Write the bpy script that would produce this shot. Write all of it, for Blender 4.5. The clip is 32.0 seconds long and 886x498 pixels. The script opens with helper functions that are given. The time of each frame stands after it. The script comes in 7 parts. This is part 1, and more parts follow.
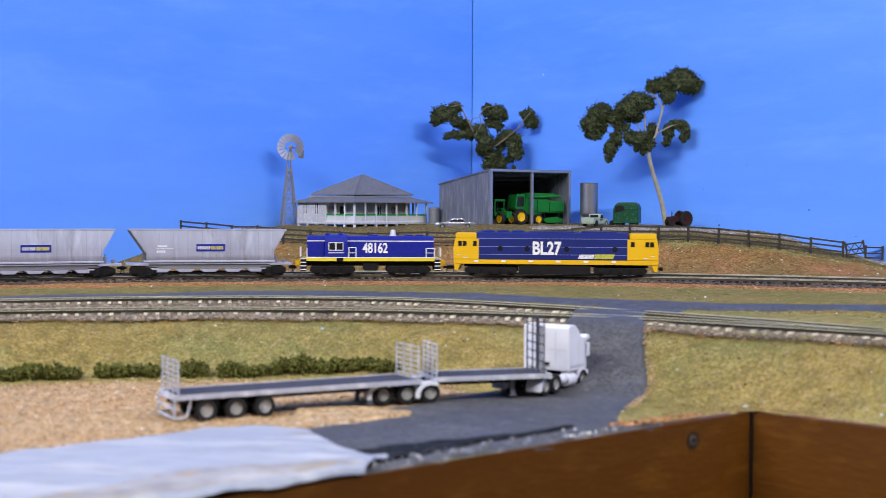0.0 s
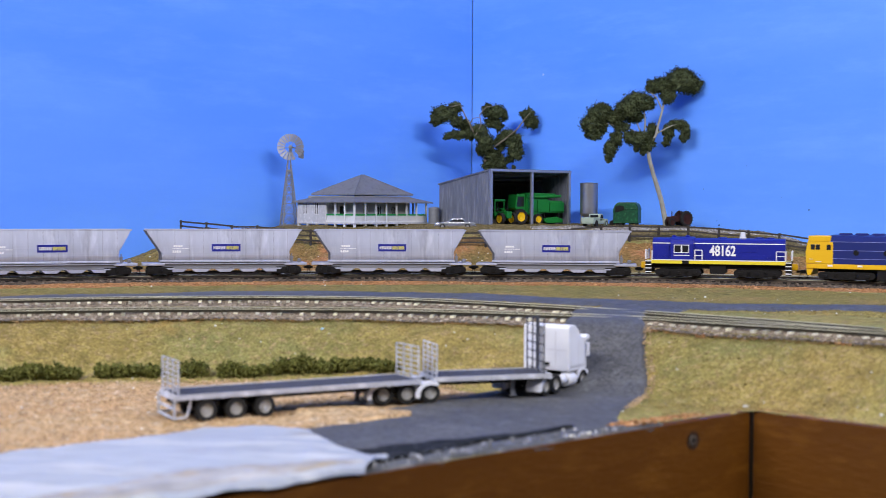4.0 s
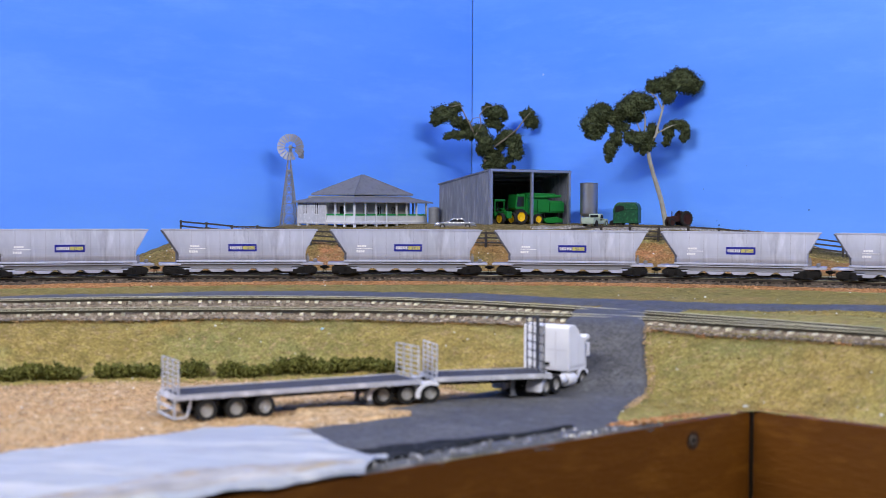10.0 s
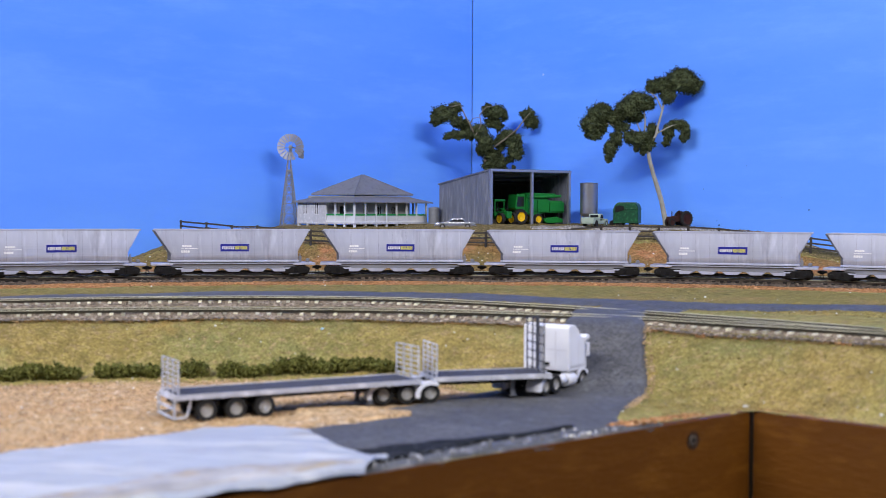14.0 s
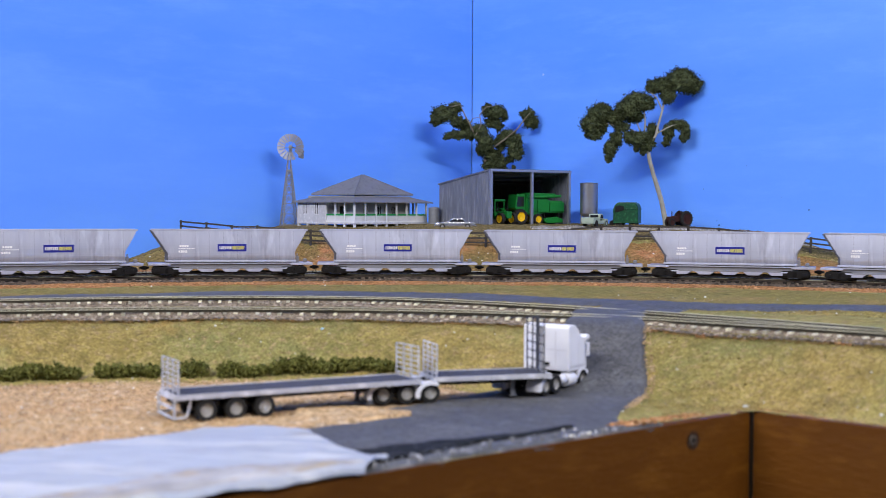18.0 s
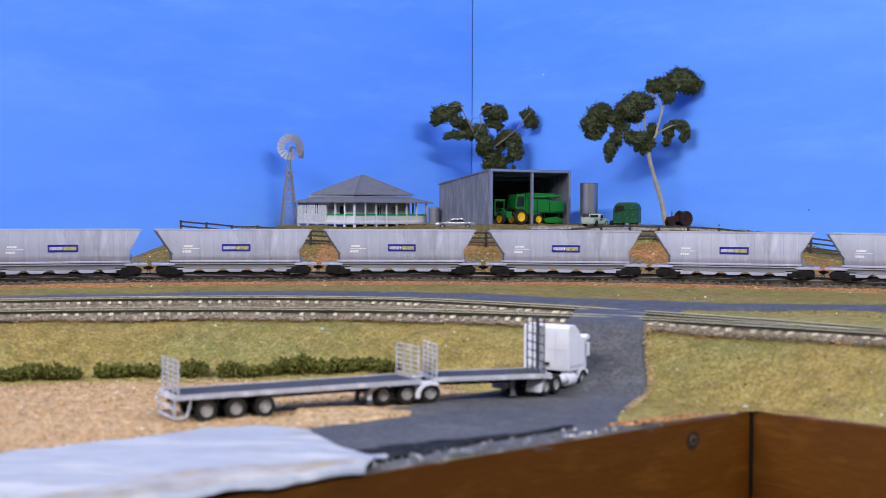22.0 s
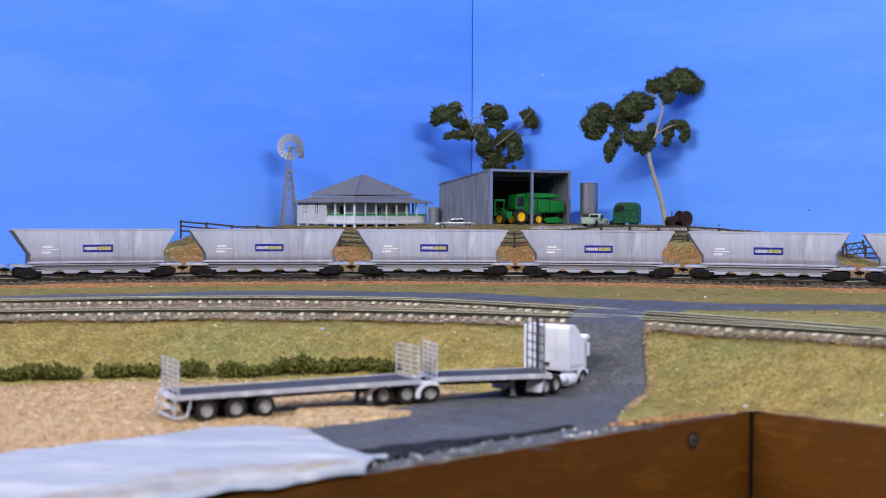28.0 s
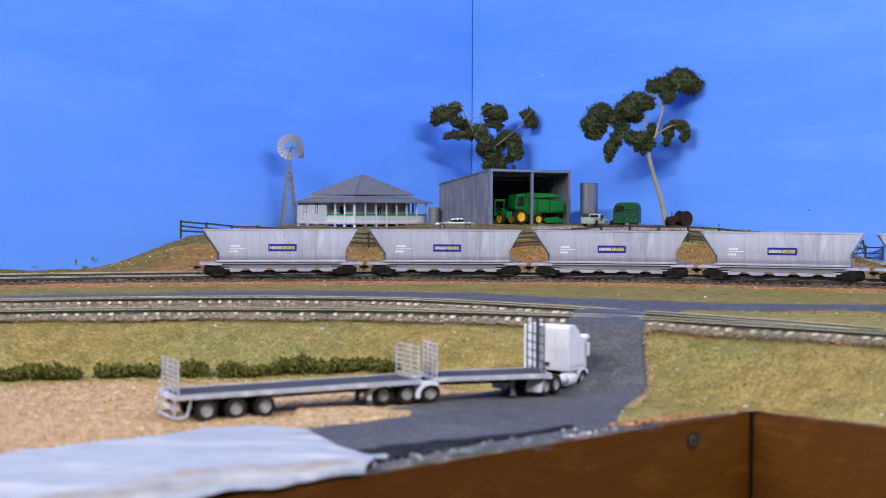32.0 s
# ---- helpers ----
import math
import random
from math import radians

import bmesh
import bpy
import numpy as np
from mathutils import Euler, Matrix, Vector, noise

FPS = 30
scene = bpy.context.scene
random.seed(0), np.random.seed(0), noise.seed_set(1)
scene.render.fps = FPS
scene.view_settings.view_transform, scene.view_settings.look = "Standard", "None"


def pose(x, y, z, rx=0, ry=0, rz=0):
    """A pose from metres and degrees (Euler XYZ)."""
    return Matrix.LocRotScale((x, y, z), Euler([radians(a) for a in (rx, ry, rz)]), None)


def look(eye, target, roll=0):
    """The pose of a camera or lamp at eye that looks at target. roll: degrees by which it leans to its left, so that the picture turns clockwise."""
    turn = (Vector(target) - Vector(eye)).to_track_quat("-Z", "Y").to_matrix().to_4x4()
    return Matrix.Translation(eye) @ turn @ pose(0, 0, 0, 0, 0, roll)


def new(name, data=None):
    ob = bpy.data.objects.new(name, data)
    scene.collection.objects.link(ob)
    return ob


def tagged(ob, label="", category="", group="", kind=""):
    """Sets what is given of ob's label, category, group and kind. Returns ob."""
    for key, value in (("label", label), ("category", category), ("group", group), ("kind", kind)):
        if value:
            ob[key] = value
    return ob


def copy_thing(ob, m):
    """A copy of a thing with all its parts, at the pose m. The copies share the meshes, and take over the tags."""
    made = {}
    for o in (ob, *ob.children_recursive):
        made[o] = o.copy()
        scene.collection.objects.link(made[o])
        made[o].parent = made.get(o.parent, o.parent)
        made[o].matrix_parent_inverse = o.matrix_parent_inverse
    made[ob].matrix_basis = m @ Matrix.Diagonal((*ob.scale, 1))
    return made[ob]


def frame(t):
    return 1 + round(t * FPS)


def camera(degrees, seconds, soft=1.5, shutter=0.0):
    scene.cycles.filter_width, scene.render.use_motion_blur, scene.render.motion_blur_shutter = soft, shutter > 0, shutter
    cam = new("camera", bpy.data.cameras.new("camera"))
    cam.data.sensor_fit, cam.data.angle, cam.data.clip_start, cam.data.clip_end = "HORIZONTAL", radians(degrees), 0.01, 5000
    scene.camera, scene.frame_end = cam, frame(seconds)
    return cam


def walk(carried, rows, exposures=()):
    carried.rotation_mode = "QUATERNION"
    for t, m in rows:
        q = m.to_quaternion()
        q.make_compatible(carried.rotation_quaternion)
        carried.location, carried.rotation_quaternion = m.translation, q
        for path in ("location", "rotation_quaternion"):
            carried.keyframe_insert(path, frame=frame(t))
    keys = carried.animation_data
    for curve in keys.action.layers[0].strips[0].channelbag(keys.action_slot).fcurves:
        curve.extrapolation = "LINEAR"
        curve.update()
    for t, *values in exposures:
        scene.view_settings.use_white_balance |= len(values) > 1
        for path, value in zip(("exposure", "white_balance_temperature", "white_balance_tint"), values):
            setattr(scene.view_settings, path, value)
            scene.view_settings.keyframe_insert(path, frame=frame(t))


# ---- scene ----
# ---- camera ----
cam = camera(37.66, 32.0, soft=0.75, shutter=0.4)
cam.data.dof.use_dof = True
cam.data.dof.focus_distance = 0.74
cam.data.dof.aperture_fstop = 27.0
EYE = (0.0, 0.0, 1.2)
VIEW = look(EYE, (0.0, 1.0, 1.2 - 0.03087), 0.29)
walk(cam, [(0.0, VIEW), (32.0, VIEW)], exposures=[(0.0, 0.0), (32.0, 0.0)])

# ---- light ----
world = bpy.data.worlds.new("room_air")
scene.world = world
world.use_nodes = True
world.node_tree.nodes["Background"].inputs["Color"].default_value = (0.8, 0.88, 1.0, 1)
world.node_tree.nodes["Background"].inputs["Strength"].default_value = 0.01


def long_lamp(name, x, y, z, turn, length, power, tilt=0, wide=0.06):
    """A fluorescent fitting's light, also used for the added fill: a long area lamp, its reflector tilted towards the
    backdrop.
    """
    data = bpy.data.lights.new(name, "AREA")
    data.shape, data.size, data.size_y = "RECTANGLE", length, wide
    data.energy, data.color = power, (0.975, 0.945, 0.955)
    ob = new(name, data)
    ob.matrix_world = pose(x, y, z, tilt, 0, turn)
    return ob


# two fittings, one along each arm of the layout, and a weaker unseen fill added behind
long_lamp("tube_light", 0.60, -0.12, 1.88, 14, 0.90, 12.5, tilt=66)
long_lamp("tube_light", -0.90, 0.02, 1.88, -30, 1.15, 19.0, tilt=42)
# added fill lamp: softens the shadows and brightens the right front board
long_lamp("tube_light", -1.00, -0.90, 2.30, -44, 1.15, 8.5, tilt=20)

# ---- materials ----


def mat(name, base, second=None, scale=60.0, rough=0.6, metal=0.0, bump=0.0, bump_scale=None, fine=None,
        fine_scale=None, amount=0.5, spread=0.0, detail=6.0, coat=0.0, spec=0.25, grain=0.0, grain_depth=0.45, stretch=None, island=0.0, patches=(), mottle=None, turn=0.0):
    """A surface of two tones mixed by soft stains, with a third fine tone, grain relief and a spread of tone from piece to piece."""
    m = bpy.data.materials.new(name)
    m.use_nodes = True
    nt = m.node_tree
    n, k = nt.nodes, nt.links
    bsdf = n["Principled BSDF"]
    bsdf.inputs["Roughness"].default_value = rough
    bsdf.inputs["Metallic"].default_value = metal
    bsdf.inputs["Coat Weight"].default_value = coat
    bsdf.inputs["Specular IOR Level"].default_value = spec
    tc = n.new("ShaderNodeTexCoord")
    place = tc.outputs["Object"]
    if stretch:
        mp = n.new("ShaderNodeMapping")
        mp.inputs["Scale"].default_value = stretch
        mp.inputs["Rotation"].default_value = (0, 0, radians(turn))
        mp.vector_type = "POINT"
        k.new(place, mp.inputs["Vector"])
        place = mp.outputs["Vector"]
    last = None

    def noise_tex(s, d=detail, r=0.6):
        t = n.new("ShaderNodeTexNoise")
        t.inputs["Scale"].default_value = s
        t.inputs["Detail"].default_value = d
        t.inputs["Roughness"].default_value = r
        k.new(place, t.inputs["Vector"])
        return t

    def ramp(src, lo, hi):
        r = n.new("ShaderNodeMapRange")
        r.inputs["From Min"].default_value = lo
        r.inputs["From Max"].default_value = hi
        k.new(src, r.inputs["Value"])
        return r.outputs["Result"]

    def mix(fac, a, b):
        x = n.new("ShaderNodeMix")
        x.data_type = "RGBA"
        k.new(fac, x.inputs["Factor"])
        for sock, v in ((x.inputs[6], a), (x.inputs[7], b)):
            if hasattr(v, "is_linked"):
                k.new(v, sock)
            else:
                sock.default_value = (*v, 1)
        return x.outputs[2]

    bsdf.inputs["Base Color"].default_value = (*base, 1)
    if second:
        last = mix(ramp(noise_tex(scale).outputs["Fac"], 0.5 - 0.28 + 0.2 * (0.5 - amount), 0.5 + 0.28 + 0.2 * (0.5 - amount)), base, second)
    for where, lo, hi, tone in patches:
        last = mix(ramp(noise_tex(where, 5.0, 0.65).outputs["Fac"], lo, hi), last or base, tone)
    if fine:
        last = mix(ramp(noise_tex(fine_scale or scale * 8, 3).outputs["Fac"], 0.52, 0.70), last or base, fine)
    def shade(src, depth, colour):
        """Lighter and darker by a random number from 0 to 1."""
        hsv = n.new("ShaderNodeHueSaturation")
        k.new(colour, hsv.inputs["Color"])
        r = n.new("ShaderNodeMapRange")
        r.inputs["To Min"].default_value, r.inputs["To Max"].default_value = 1 - depth, 1 + depth
        k.new(src, r.inputs["Value"])
        k.new(r.outputs["Result"], hsv.inputs["Value"])
        return hsv.outputs["Color"]

    if mottle and (last is not None):
        last = shade(ramp(noise_tex(mottle[0], 5.0, 0.7).outputs["Fac"], 0.28, 0.72), mottle[1], last)
    if grain and (last is not None):
        v = n.new("ShaderNodeTexVoronoi")
        v.inputs["Scale"].default_value = grain
        k.new(place, v.inputs["Vector"])
        sep = n.new("ShaderNodeSeparateColor")
        k.new(v.outputs["Color"], sep.inputs["Color"])
        last = shade(sep.outputs["Red"], grain_depth, last)
    if island and (last is not None):
        geo = n.new("ShaderNodeNewGeometry")
        last = shade(geo.outputs["Random Per Island"], island, last)
    if spread and (last is not None):
        oi = n.new("ShaderNodeObjectInfo")
        hsv = n.new("ShaderNodeHueSaturation")
        k.new(last, hsv.inputs["Color"])
        r = n.new("ShaderNodeMapRange")
        r.inputs["To Min"].default_value, r.inputs["To Max"].default_value = 1 - spread, 1 + spread
        k.new(oi.outputs["Random"], r.inputs["Value"])
        k.new(r.outputs["Result"], hsv.inputs["Value"])
        last = hsv.outputs["Color"]
    if last is not None:
        k.new(last, bsdf.inputs["Base Color"])
    if bump:
        b = n.new("ShaderNodeBump")
        b.inputs["Strength"].default_value = bump
        b.inputs["Distance"].default_value = 0.0006
        k.new(noise_tex(bump_scale or scale * 10, 4).outputs["Fac"], b.inputs["Height"])
        k.new(b.outputs["Normal"], bsdf.inputs["Normal"])
    return m


def brushed_sky(name):
    """Blue backdrop paint, paler towards the horizon, with soft cloudy brush streaks, longer than they are high."""
    m = mat(name, (0.094, 0.285, 0.97), rough=0.5, bump=0.15, bump_scale=260)
    n, k = m.node_tree.nodes, m.node_tree.links
    tc = n.new("ShaderNodeTexCoord")
    mp = n.new("ShaderNodeMapping")
    mp.inputs["Scale"].default_value = (1.0, 1.0, 4.5)
    mp.inputs["Rotation"].default_value = (0.12, 0.1, 0.0)
    k.new(tc.outputs["Object"], mp.inputs["Vector"])
    last = None
    for scale, detail, lo, hi, tone in ((3.0, 8.0, 0.42, 0.75, (0.160, 0.370, 0.99)), (14.0, 6.0, 0.50, 0.85, (0.180, 0.395, 0.99)), (1.6, 3.0, 0.45, 0.80, (0.070, 0.235, 0.93))):
        t = n.new("ShaderNodeTexNoise")
        t.inputs["Scale"].default_value, t.inputs["Detail"].default_value, t.inputs["Roughness"].default_value = scale, detail, 0.62
        k.new(mp.outputs["Vector"], t.inputs["Vector"])
        r = n.new("ShaderNodeMapRange")
        r.inputs["From Min"].default_value, r.inputs["From Max"].default_value = lo, hi
        r.inputs["To Max"].default_value = 0.75
        k.new(t.outputs["Fac"], r.inputs["Value"])
        x = n.new("ShaderNodeMix")
        x.data_type = "RGBA"
        k.new(r.outputs["Result"], x.inputs["Factor"])
        if last is None:
            x.inputs[6].default_value = (0.094, 0.285, 0.97, 1)
        else:
            k.new(last, x.inputs[6])
        x.inputs[7].default_value = (*tone, 1)
        last = x.outputs[2]
    xyz = n.new("ShaderNodeSeparateXYZ")
    k.new(tc.outputs["Object"], xyz.inputs["Vector"])
    wave = n.new("ShaderNodeTexNoise")
    wave.inputs["Scale"].default_value = 9.0
    k.new(mp.outputs["Vector"], wave.inputs["Vector"])
    level = n.new("ShaderNodeMath")
    level.operation = "MULTIPLY_ADD"
    level.inputs[1].default_value = 0.06
    k.new(wave.outputs["Fac"], level.inputs[0])
    k.new(xyz.outputs["Z"], level.inputs[2])
    r = n.new("ShaderNodeMapRange")
    r.inputs["From Min"].default_value, r.inputs["From Max"].default_value = 1.34, 1.19
    r.inputs["To Max"].default_value = 0.55
    k.new(level.outputs["Value"], r.inputs["Value"])
    x = n.new("ShaderNodeMix")
    x.data_type = "RGBA"
    k.new(r.outputs["Result"], x.inputs["Factor"])
    k.new(last, x.inputs[6])
    x.inputs[7].default_value = (0.170, 0.405, 1.0, 1)
    k.new(x.outputs[2], n["Principled BSDF"].inputs["Base Color"])
    return m


SKY_BLUE = brushed_sky("sky_blue_paint")
GRASS_PATCHES = ((11, 0.45, 0.60, (0.205, 0.204, 0.076)), (27, 0.60, 0.74, (0.34, 0.222, 0.070)), (70, 0.64, 0.76, (0.18, 0.150, 0.052)))
VERGE_PATCHES = ((24, 0.52, 0.66, (0.27, 0.185, 0.070)), (90, 0.58, 0.70, (0.10, 0.088, 0.028)))
BANK_PATCHES = ((13, 0.49, 0.60, (0.165, 0.125, 0.042)), (30, 0.52, 0.64, (0.34, 0.155, 0.070)), (80, 0.60, 0.72, (0.12, 0.088, 0.028)))
GRASS = mat("scatter_grass", (0.300, 0.224, 0.074), (0.205, 0.196, 0.062), scale=16, rough=0.95, bump=1.0, bump_scale=900, fine=(0.32, 0.235, 0.12), fine_scale=420, amount=0.4, grain=1500, grain_depth=0.35, spec=0.05, patches=GRASS_PATCHES, mottle=(150, 0.30))
HILLTOP = mat("hilltop_scatter", (0.17, 0.125, 0.055), (0.115, 0.10, 0.04), scale=20, rough=0.95, bump=1.0, bump_scale=900, fine=(0.27, 0.20, 0.10), fine_scale=420, grain=1500, grain_depth=0.5, spec=0.05)
BANK = mat("bank_scatter", (0.265, 0.145, 0.052), (0.21, 0.125, 0.044), scale=14, rough=0.95, bump=1.0, bump_scale=900, fine=(0.34, 0.23, 0.11), fine_scale=420, grain=1500, grain_depth=0.5, spec=0.05, patches=BANK_PATCHES, mottle=(160, 0.25))
ORANGE = mat("orange_dirt", (0.42, 0.20, 0.09), (0.30, 0.15, 0.06), scale=40, rough=0.95, bump=1.0, bump_scale=1100, fine=(0.52, 0.30, 0.16), fine_scale=600, grain=1500, grain_depth=0.5, spec=0.05)
GREEN_VERGE = mat("green_scatter", (0.245, 0.190, 0.062), (0.18, 0.158, 0.050), scale=30, rough=0.95, bump=1.0, bump_scale=1000, fine=(0.26, 0.22, 0.09), fine_scale=600, grain=1500, grain_depth=0.5, spec=0.05, patches=VERGE_PATCHES, mottle=(170, 0.25))
GRAVEL = mat("tan_gravel", (0.43, 0.31, 0.175), (0.37, 0.215, 0.10), scale=30, rough=0.95, bump=1.0, bump_scale=500, fine=(0.48, 0.38, 0.26), fine_scale=240, grain=900, grain_depth=0.45, spec=0.05)
TARMAC = mat("road_paint", (0.064, 0.064, 0.068), (0.090, 0.090, 0.094), scale=30, rough=0.65, bump=0.4, bump_scale=500, fine=(0.105, 0.107, 0.112), fine_scale=160, grain=1100, grain_depth=0.3, spec=0.18, patches=((22, 0.56, 0.74, (0.125, 0.125, 0.128)),))
PLASTER = mat("bare_plaster", (0.36, 0.39, 0.45), (0.29, 0.315, 0.37), scale=14, rough=0.7, bump=0.5, bump_scale=120, fine=(0.44, 0.45, 0.47), fine_scale=60, spec=0.1, grain=300, grain_depth=0.05, stretch=(0.45, 2.2, 1.0), turn=-39, patches=((55, 0.60, 0.72, (0.25, 0.23, 0.20)),))
WOOD = mat("stained_board", (0.120, 0.043, 0.0037), (0.083, 0.027, 0.0024), scale=14, rough=0.5, bump=0.35, bump_scale=220, spec=0.2, fine=(0.145, 0.055, 0.006), fine_scale=70, stretch=(1.0, 1.0, 3.5), patches=((9, 0.5, 0.75, (0.105, 0.037, 0.0032)),))
FILLER = mat("grey_filler", (0.06, 0.062, 0.068), (0.12, 0.122, 0.13), scale=170, rough=0.8, bump=0.5, bump_scale=300, fine=(0.27, 0.265, 0.26), fine_scale=200, spec=0.1)
BLACK_PAINT = mat("black_paint", (0.007, 0.0075, 0.009), (0.020, 0.022, 0.026), scale=120, rough=0.85, spec=0.08, fine=(0.06, 0.062, 0.068), fine_scale=420)
ROOM_PAINT = mat("room_paint", (0.42, 0.41, 0.38), (0.38, 0.37, 0.35), scale=3, rough=0.8)
CARPET = mat("room_carpet", (0.16, 0.15, 0.14), (0.12, 0.11, 0.10), scale=12, rough=0.95, bump=0.6)
BALLAST = mat("ballast", (0.055, 0.044, 0.036), (0.12, 0.095, 0.075), scale=260, rough=0.95, bump=1.0, bump_scale=900, fine=(0.22, 0.18, 0.15), fine_scale=500, grain=1300, grain_depth=0.6, spec=0.05)
BROWN_BALLAST = mat("brown_ballast", (0.14, 0.108, 0.075), (0.22, 0.18, 0.13), scale=300, rough=0.95, bump=1.0, bump_scale=900, fine=(0.36, 0.30, 0.24), fine_scale=550, grain=1300, grain_depth=0.6, spec=0.05)
HILL_GRAVEL = mat("hill_gravel", (0.30, 0.275, 0.235), (0.20, 0.17, 0.12), scale=60, rough=0.95, bump=1.0, bump_scale=900, fine=(0.5, 0.48, 0.44), fine_scale=420, spec=0.05, grain=1300, grain_depth=0.6)
PALE_BALLAST = mat("pale_ballast", (0.36, 0.35, 0.31), (0.26, 0.25, 0.22), scale=260, rough=0.95, bump=1.0, bump_scale=900, fine=(0.5, 0.48, 0.44), fine_scale=500, grain=1300, grain_depth=0.6, spec=0.05)
SLEEPER_DARK = mat("dark_sleeper", (0.018, 0.016, 0.015), (0.035, 0.03, 0.027), scale=300, rough=0.8, spread=0.3, spec=0.1)
SLEEPER_PALE = mat("concrete_sleeper", (0.66, 0.63, 0.48), (0.44, 0.41, 0.29), scale=300, rough=0.8, spread=0.5)
RAIL = mat("rail_web", (0.045, 0.036, 0.03), (0.075, 0.058, 0.045), scale=120, rough=0.7, spec=0.15)
RAIL_BRIGHT = mat("worn_rail_web", (0.036, 0.031, 0.020), (0.020, 0.017, 0.012), scale=120, rough=0.6, spec=0.2)
RAIL_HEAD = mat("polished_rail_head", (0.62, 0.60, 0.44), (0.34, 0.32, 0.22), scale=45, rough=0.4, metal=0.0)
SILVER = mat("wagon_silver", (0.415, 0.435, 0.545), (0.30, 0.315, 0.405), scale=120, rough=0.42, metal=0.12, fine=(0.46, 0.48, 0.585), fine_scale=260, spread=0.08, stretch=(1.0, 1.0, 0.16), spec=0.4, patches=((60, 0.62, 0.80, (0.20, 0.20, 0.23)),))
BLACK = mat("black_plastic", (0.007, 0.007, 0.008), (0.012, 0.011, 0.011), scale=200, rough=0.55, spec=0.15)
WHEEL = mat("wheel_metal", (0.02, 0.018, 0.016), (0.04, 0.035, 0.03), scale=300, rough=0.4, metal=0.6)
LOCO_BLUE = mat("loco_blue", (0.010, 0.015, 0.21), (0.013, 0.019, 0.25), scale=60, rough=0.35)
DEEP_BLUE = mat("deep_loco_blue", (0.0105, 0.0185, 0.118), (0.0135, 0.022, 0.145), scale=60, rough=0.4)
LOCO_BLUE_DARK = mat("loco_roof_blue", (0.018, 0.022, 0.14), (0.022, 0.026, 0.17), scale=60, rough=0.45)
LEMON = mat("lemon_yellow", (0.72, 0.60, 0.04), (0.66, 0.54, 0.035), scale=60, rough=0.4)
YELLOW = mat("loco_yellow", (0.72, 0.43, 0.012), (0.66, 0.38, 0.010), scale=60, rough=0.4)
WHITE = mat("white_paint", (0.78, 0.78, 0.80), (0.70, 0.70, 0.72), scale=120, rough=0.5)
MARK_YELLOW = mat("marking_yellow", (0.55, 0.55, 0.06), (0.5, 0.5, 0.05), scale=120, rough=0.5)
WINDOW_DARK = mat("dark_glazing", (0.012, 0.013, 0.015), (0.02, 0.02, 0.022), scale=200, rough=0.15)

# ---- mesh tools (lengths in millimetres) ----
MM = 0.001


def shell(bm, verts, faces):
    vs = [bm.verts.new(Vector(v) * MM) for v in verts]
    for f in faces:
        bm.faces.new([vs[i] for i in f])
    return vs


def box(bm, x0, y0, z0, x1, y1, z1, bevel=0.0):
    vs = shell(bm, [(x, y, z) for z in (z0, z1) for y in (y0, y1) for x in (x0, x1)],
               [(0, 2, 3, 1), (4, 5, 7, 6), (0, 1, 5, 4), (2, 6, 7, 3), (0, 4, 6, 2), (1, 3, 7, 5)])
    if bevel:
        es = list({e for v in vs for e in v.link_edges})
        bmesh.ops.bevel(bm, geom=es, offset=bevel * MM, segments=2, affect="EDGES", profile=0.6)
    return vs


def prism(bm, outline, a, b, axis="y", bevel=0.0):
    """An outline of (p, q) pairs drawn out from a to b. axis y: outline in x, z; axis x: outline in y, z; axis z: outline in x, y."""
    def at(p, q, r):
        return {"y": (p, r, q), "x": (r, p, q), "z": (p, q, r)}[axis]
    n = len(outline)
    vs = shell(bm, [at(p, q, a) for p, q in outline] + [at(p, q, b) for p, q in outline],
               [tuple(range(n)), tuple(range(2 * n - 1, n - 1, -1))] + [(i, n + i, n + (i + 1) % n, (i + 1) % n) for i in range(n)])
    fs = list({f for v in vs for f in v.link_faces})
    bmesh.ops.recalc_face_normals(bm, faces=fs)
    if bevel:
        es = list({e for v in vs for e in v.link_edges})
        bmesh.ops.bevel(bm, geom=es, offset=bevel * MM, segments=2, affect="EDGES", profile=0.6)


def rod(bm, p, q, r, r2=None, n=8):
    """A round bar from p to q."""
    p, q = Vector(p), Vector(q)
    r2 = r if r2 is None else r2
    turn = (q - p).to_track_quat("Z", "Y").to_matrix()
    ring = [turn @ Vector((math.cos(2 * math.pi * i / n), math.sin(2 * math.pi * i / n), 0)) for i in range(n)]
    shell(bm, [p + v * r for v in ring] + [q + v * r2 for v in ring],
          [tuple(range(n - 1, -1, -1)), tuple(range(n, 2 * n))] + [(i, (i + 1) % n, n + (i + 1) % n, n + i) for i in range(n)])


def lathe(bm, profile, n=20, at=(0, 0, 0), axis="z", caps=True):
    """A turned form from (radius, height) pairs."""
    def place(r, h, a):
        c, s = r * math.cos(a), r * math.sin(a)
        v = {"z": (c, s, h), "y": (c, h, s), "x": (h, c, s)}[axis]
        return (v[0] + at[0], v[1] + at[1], v[2] + at[2])
    verts = [place(r, h, 2 * math.pi * i / n) for r, h in profile for i in range(n)]
    faces = [(j * n + i, j * n + (i + 1) % n, (j + 1) * n + (i + 1) % n, (j + 1) * n + i) for j in range(len(profile) - 1) for i in range(n)]
    if caps:
        faces += [tuple(range(n - 1, -1, -1)), tuple(range((len(profile) - 1) * n, len(profile) * n))]
    vs = shell(bm, verts, faces)
    bmesh.ops.recalc_face_normals(bm, faces=list({f for v in vs for f in v.link_faces}))


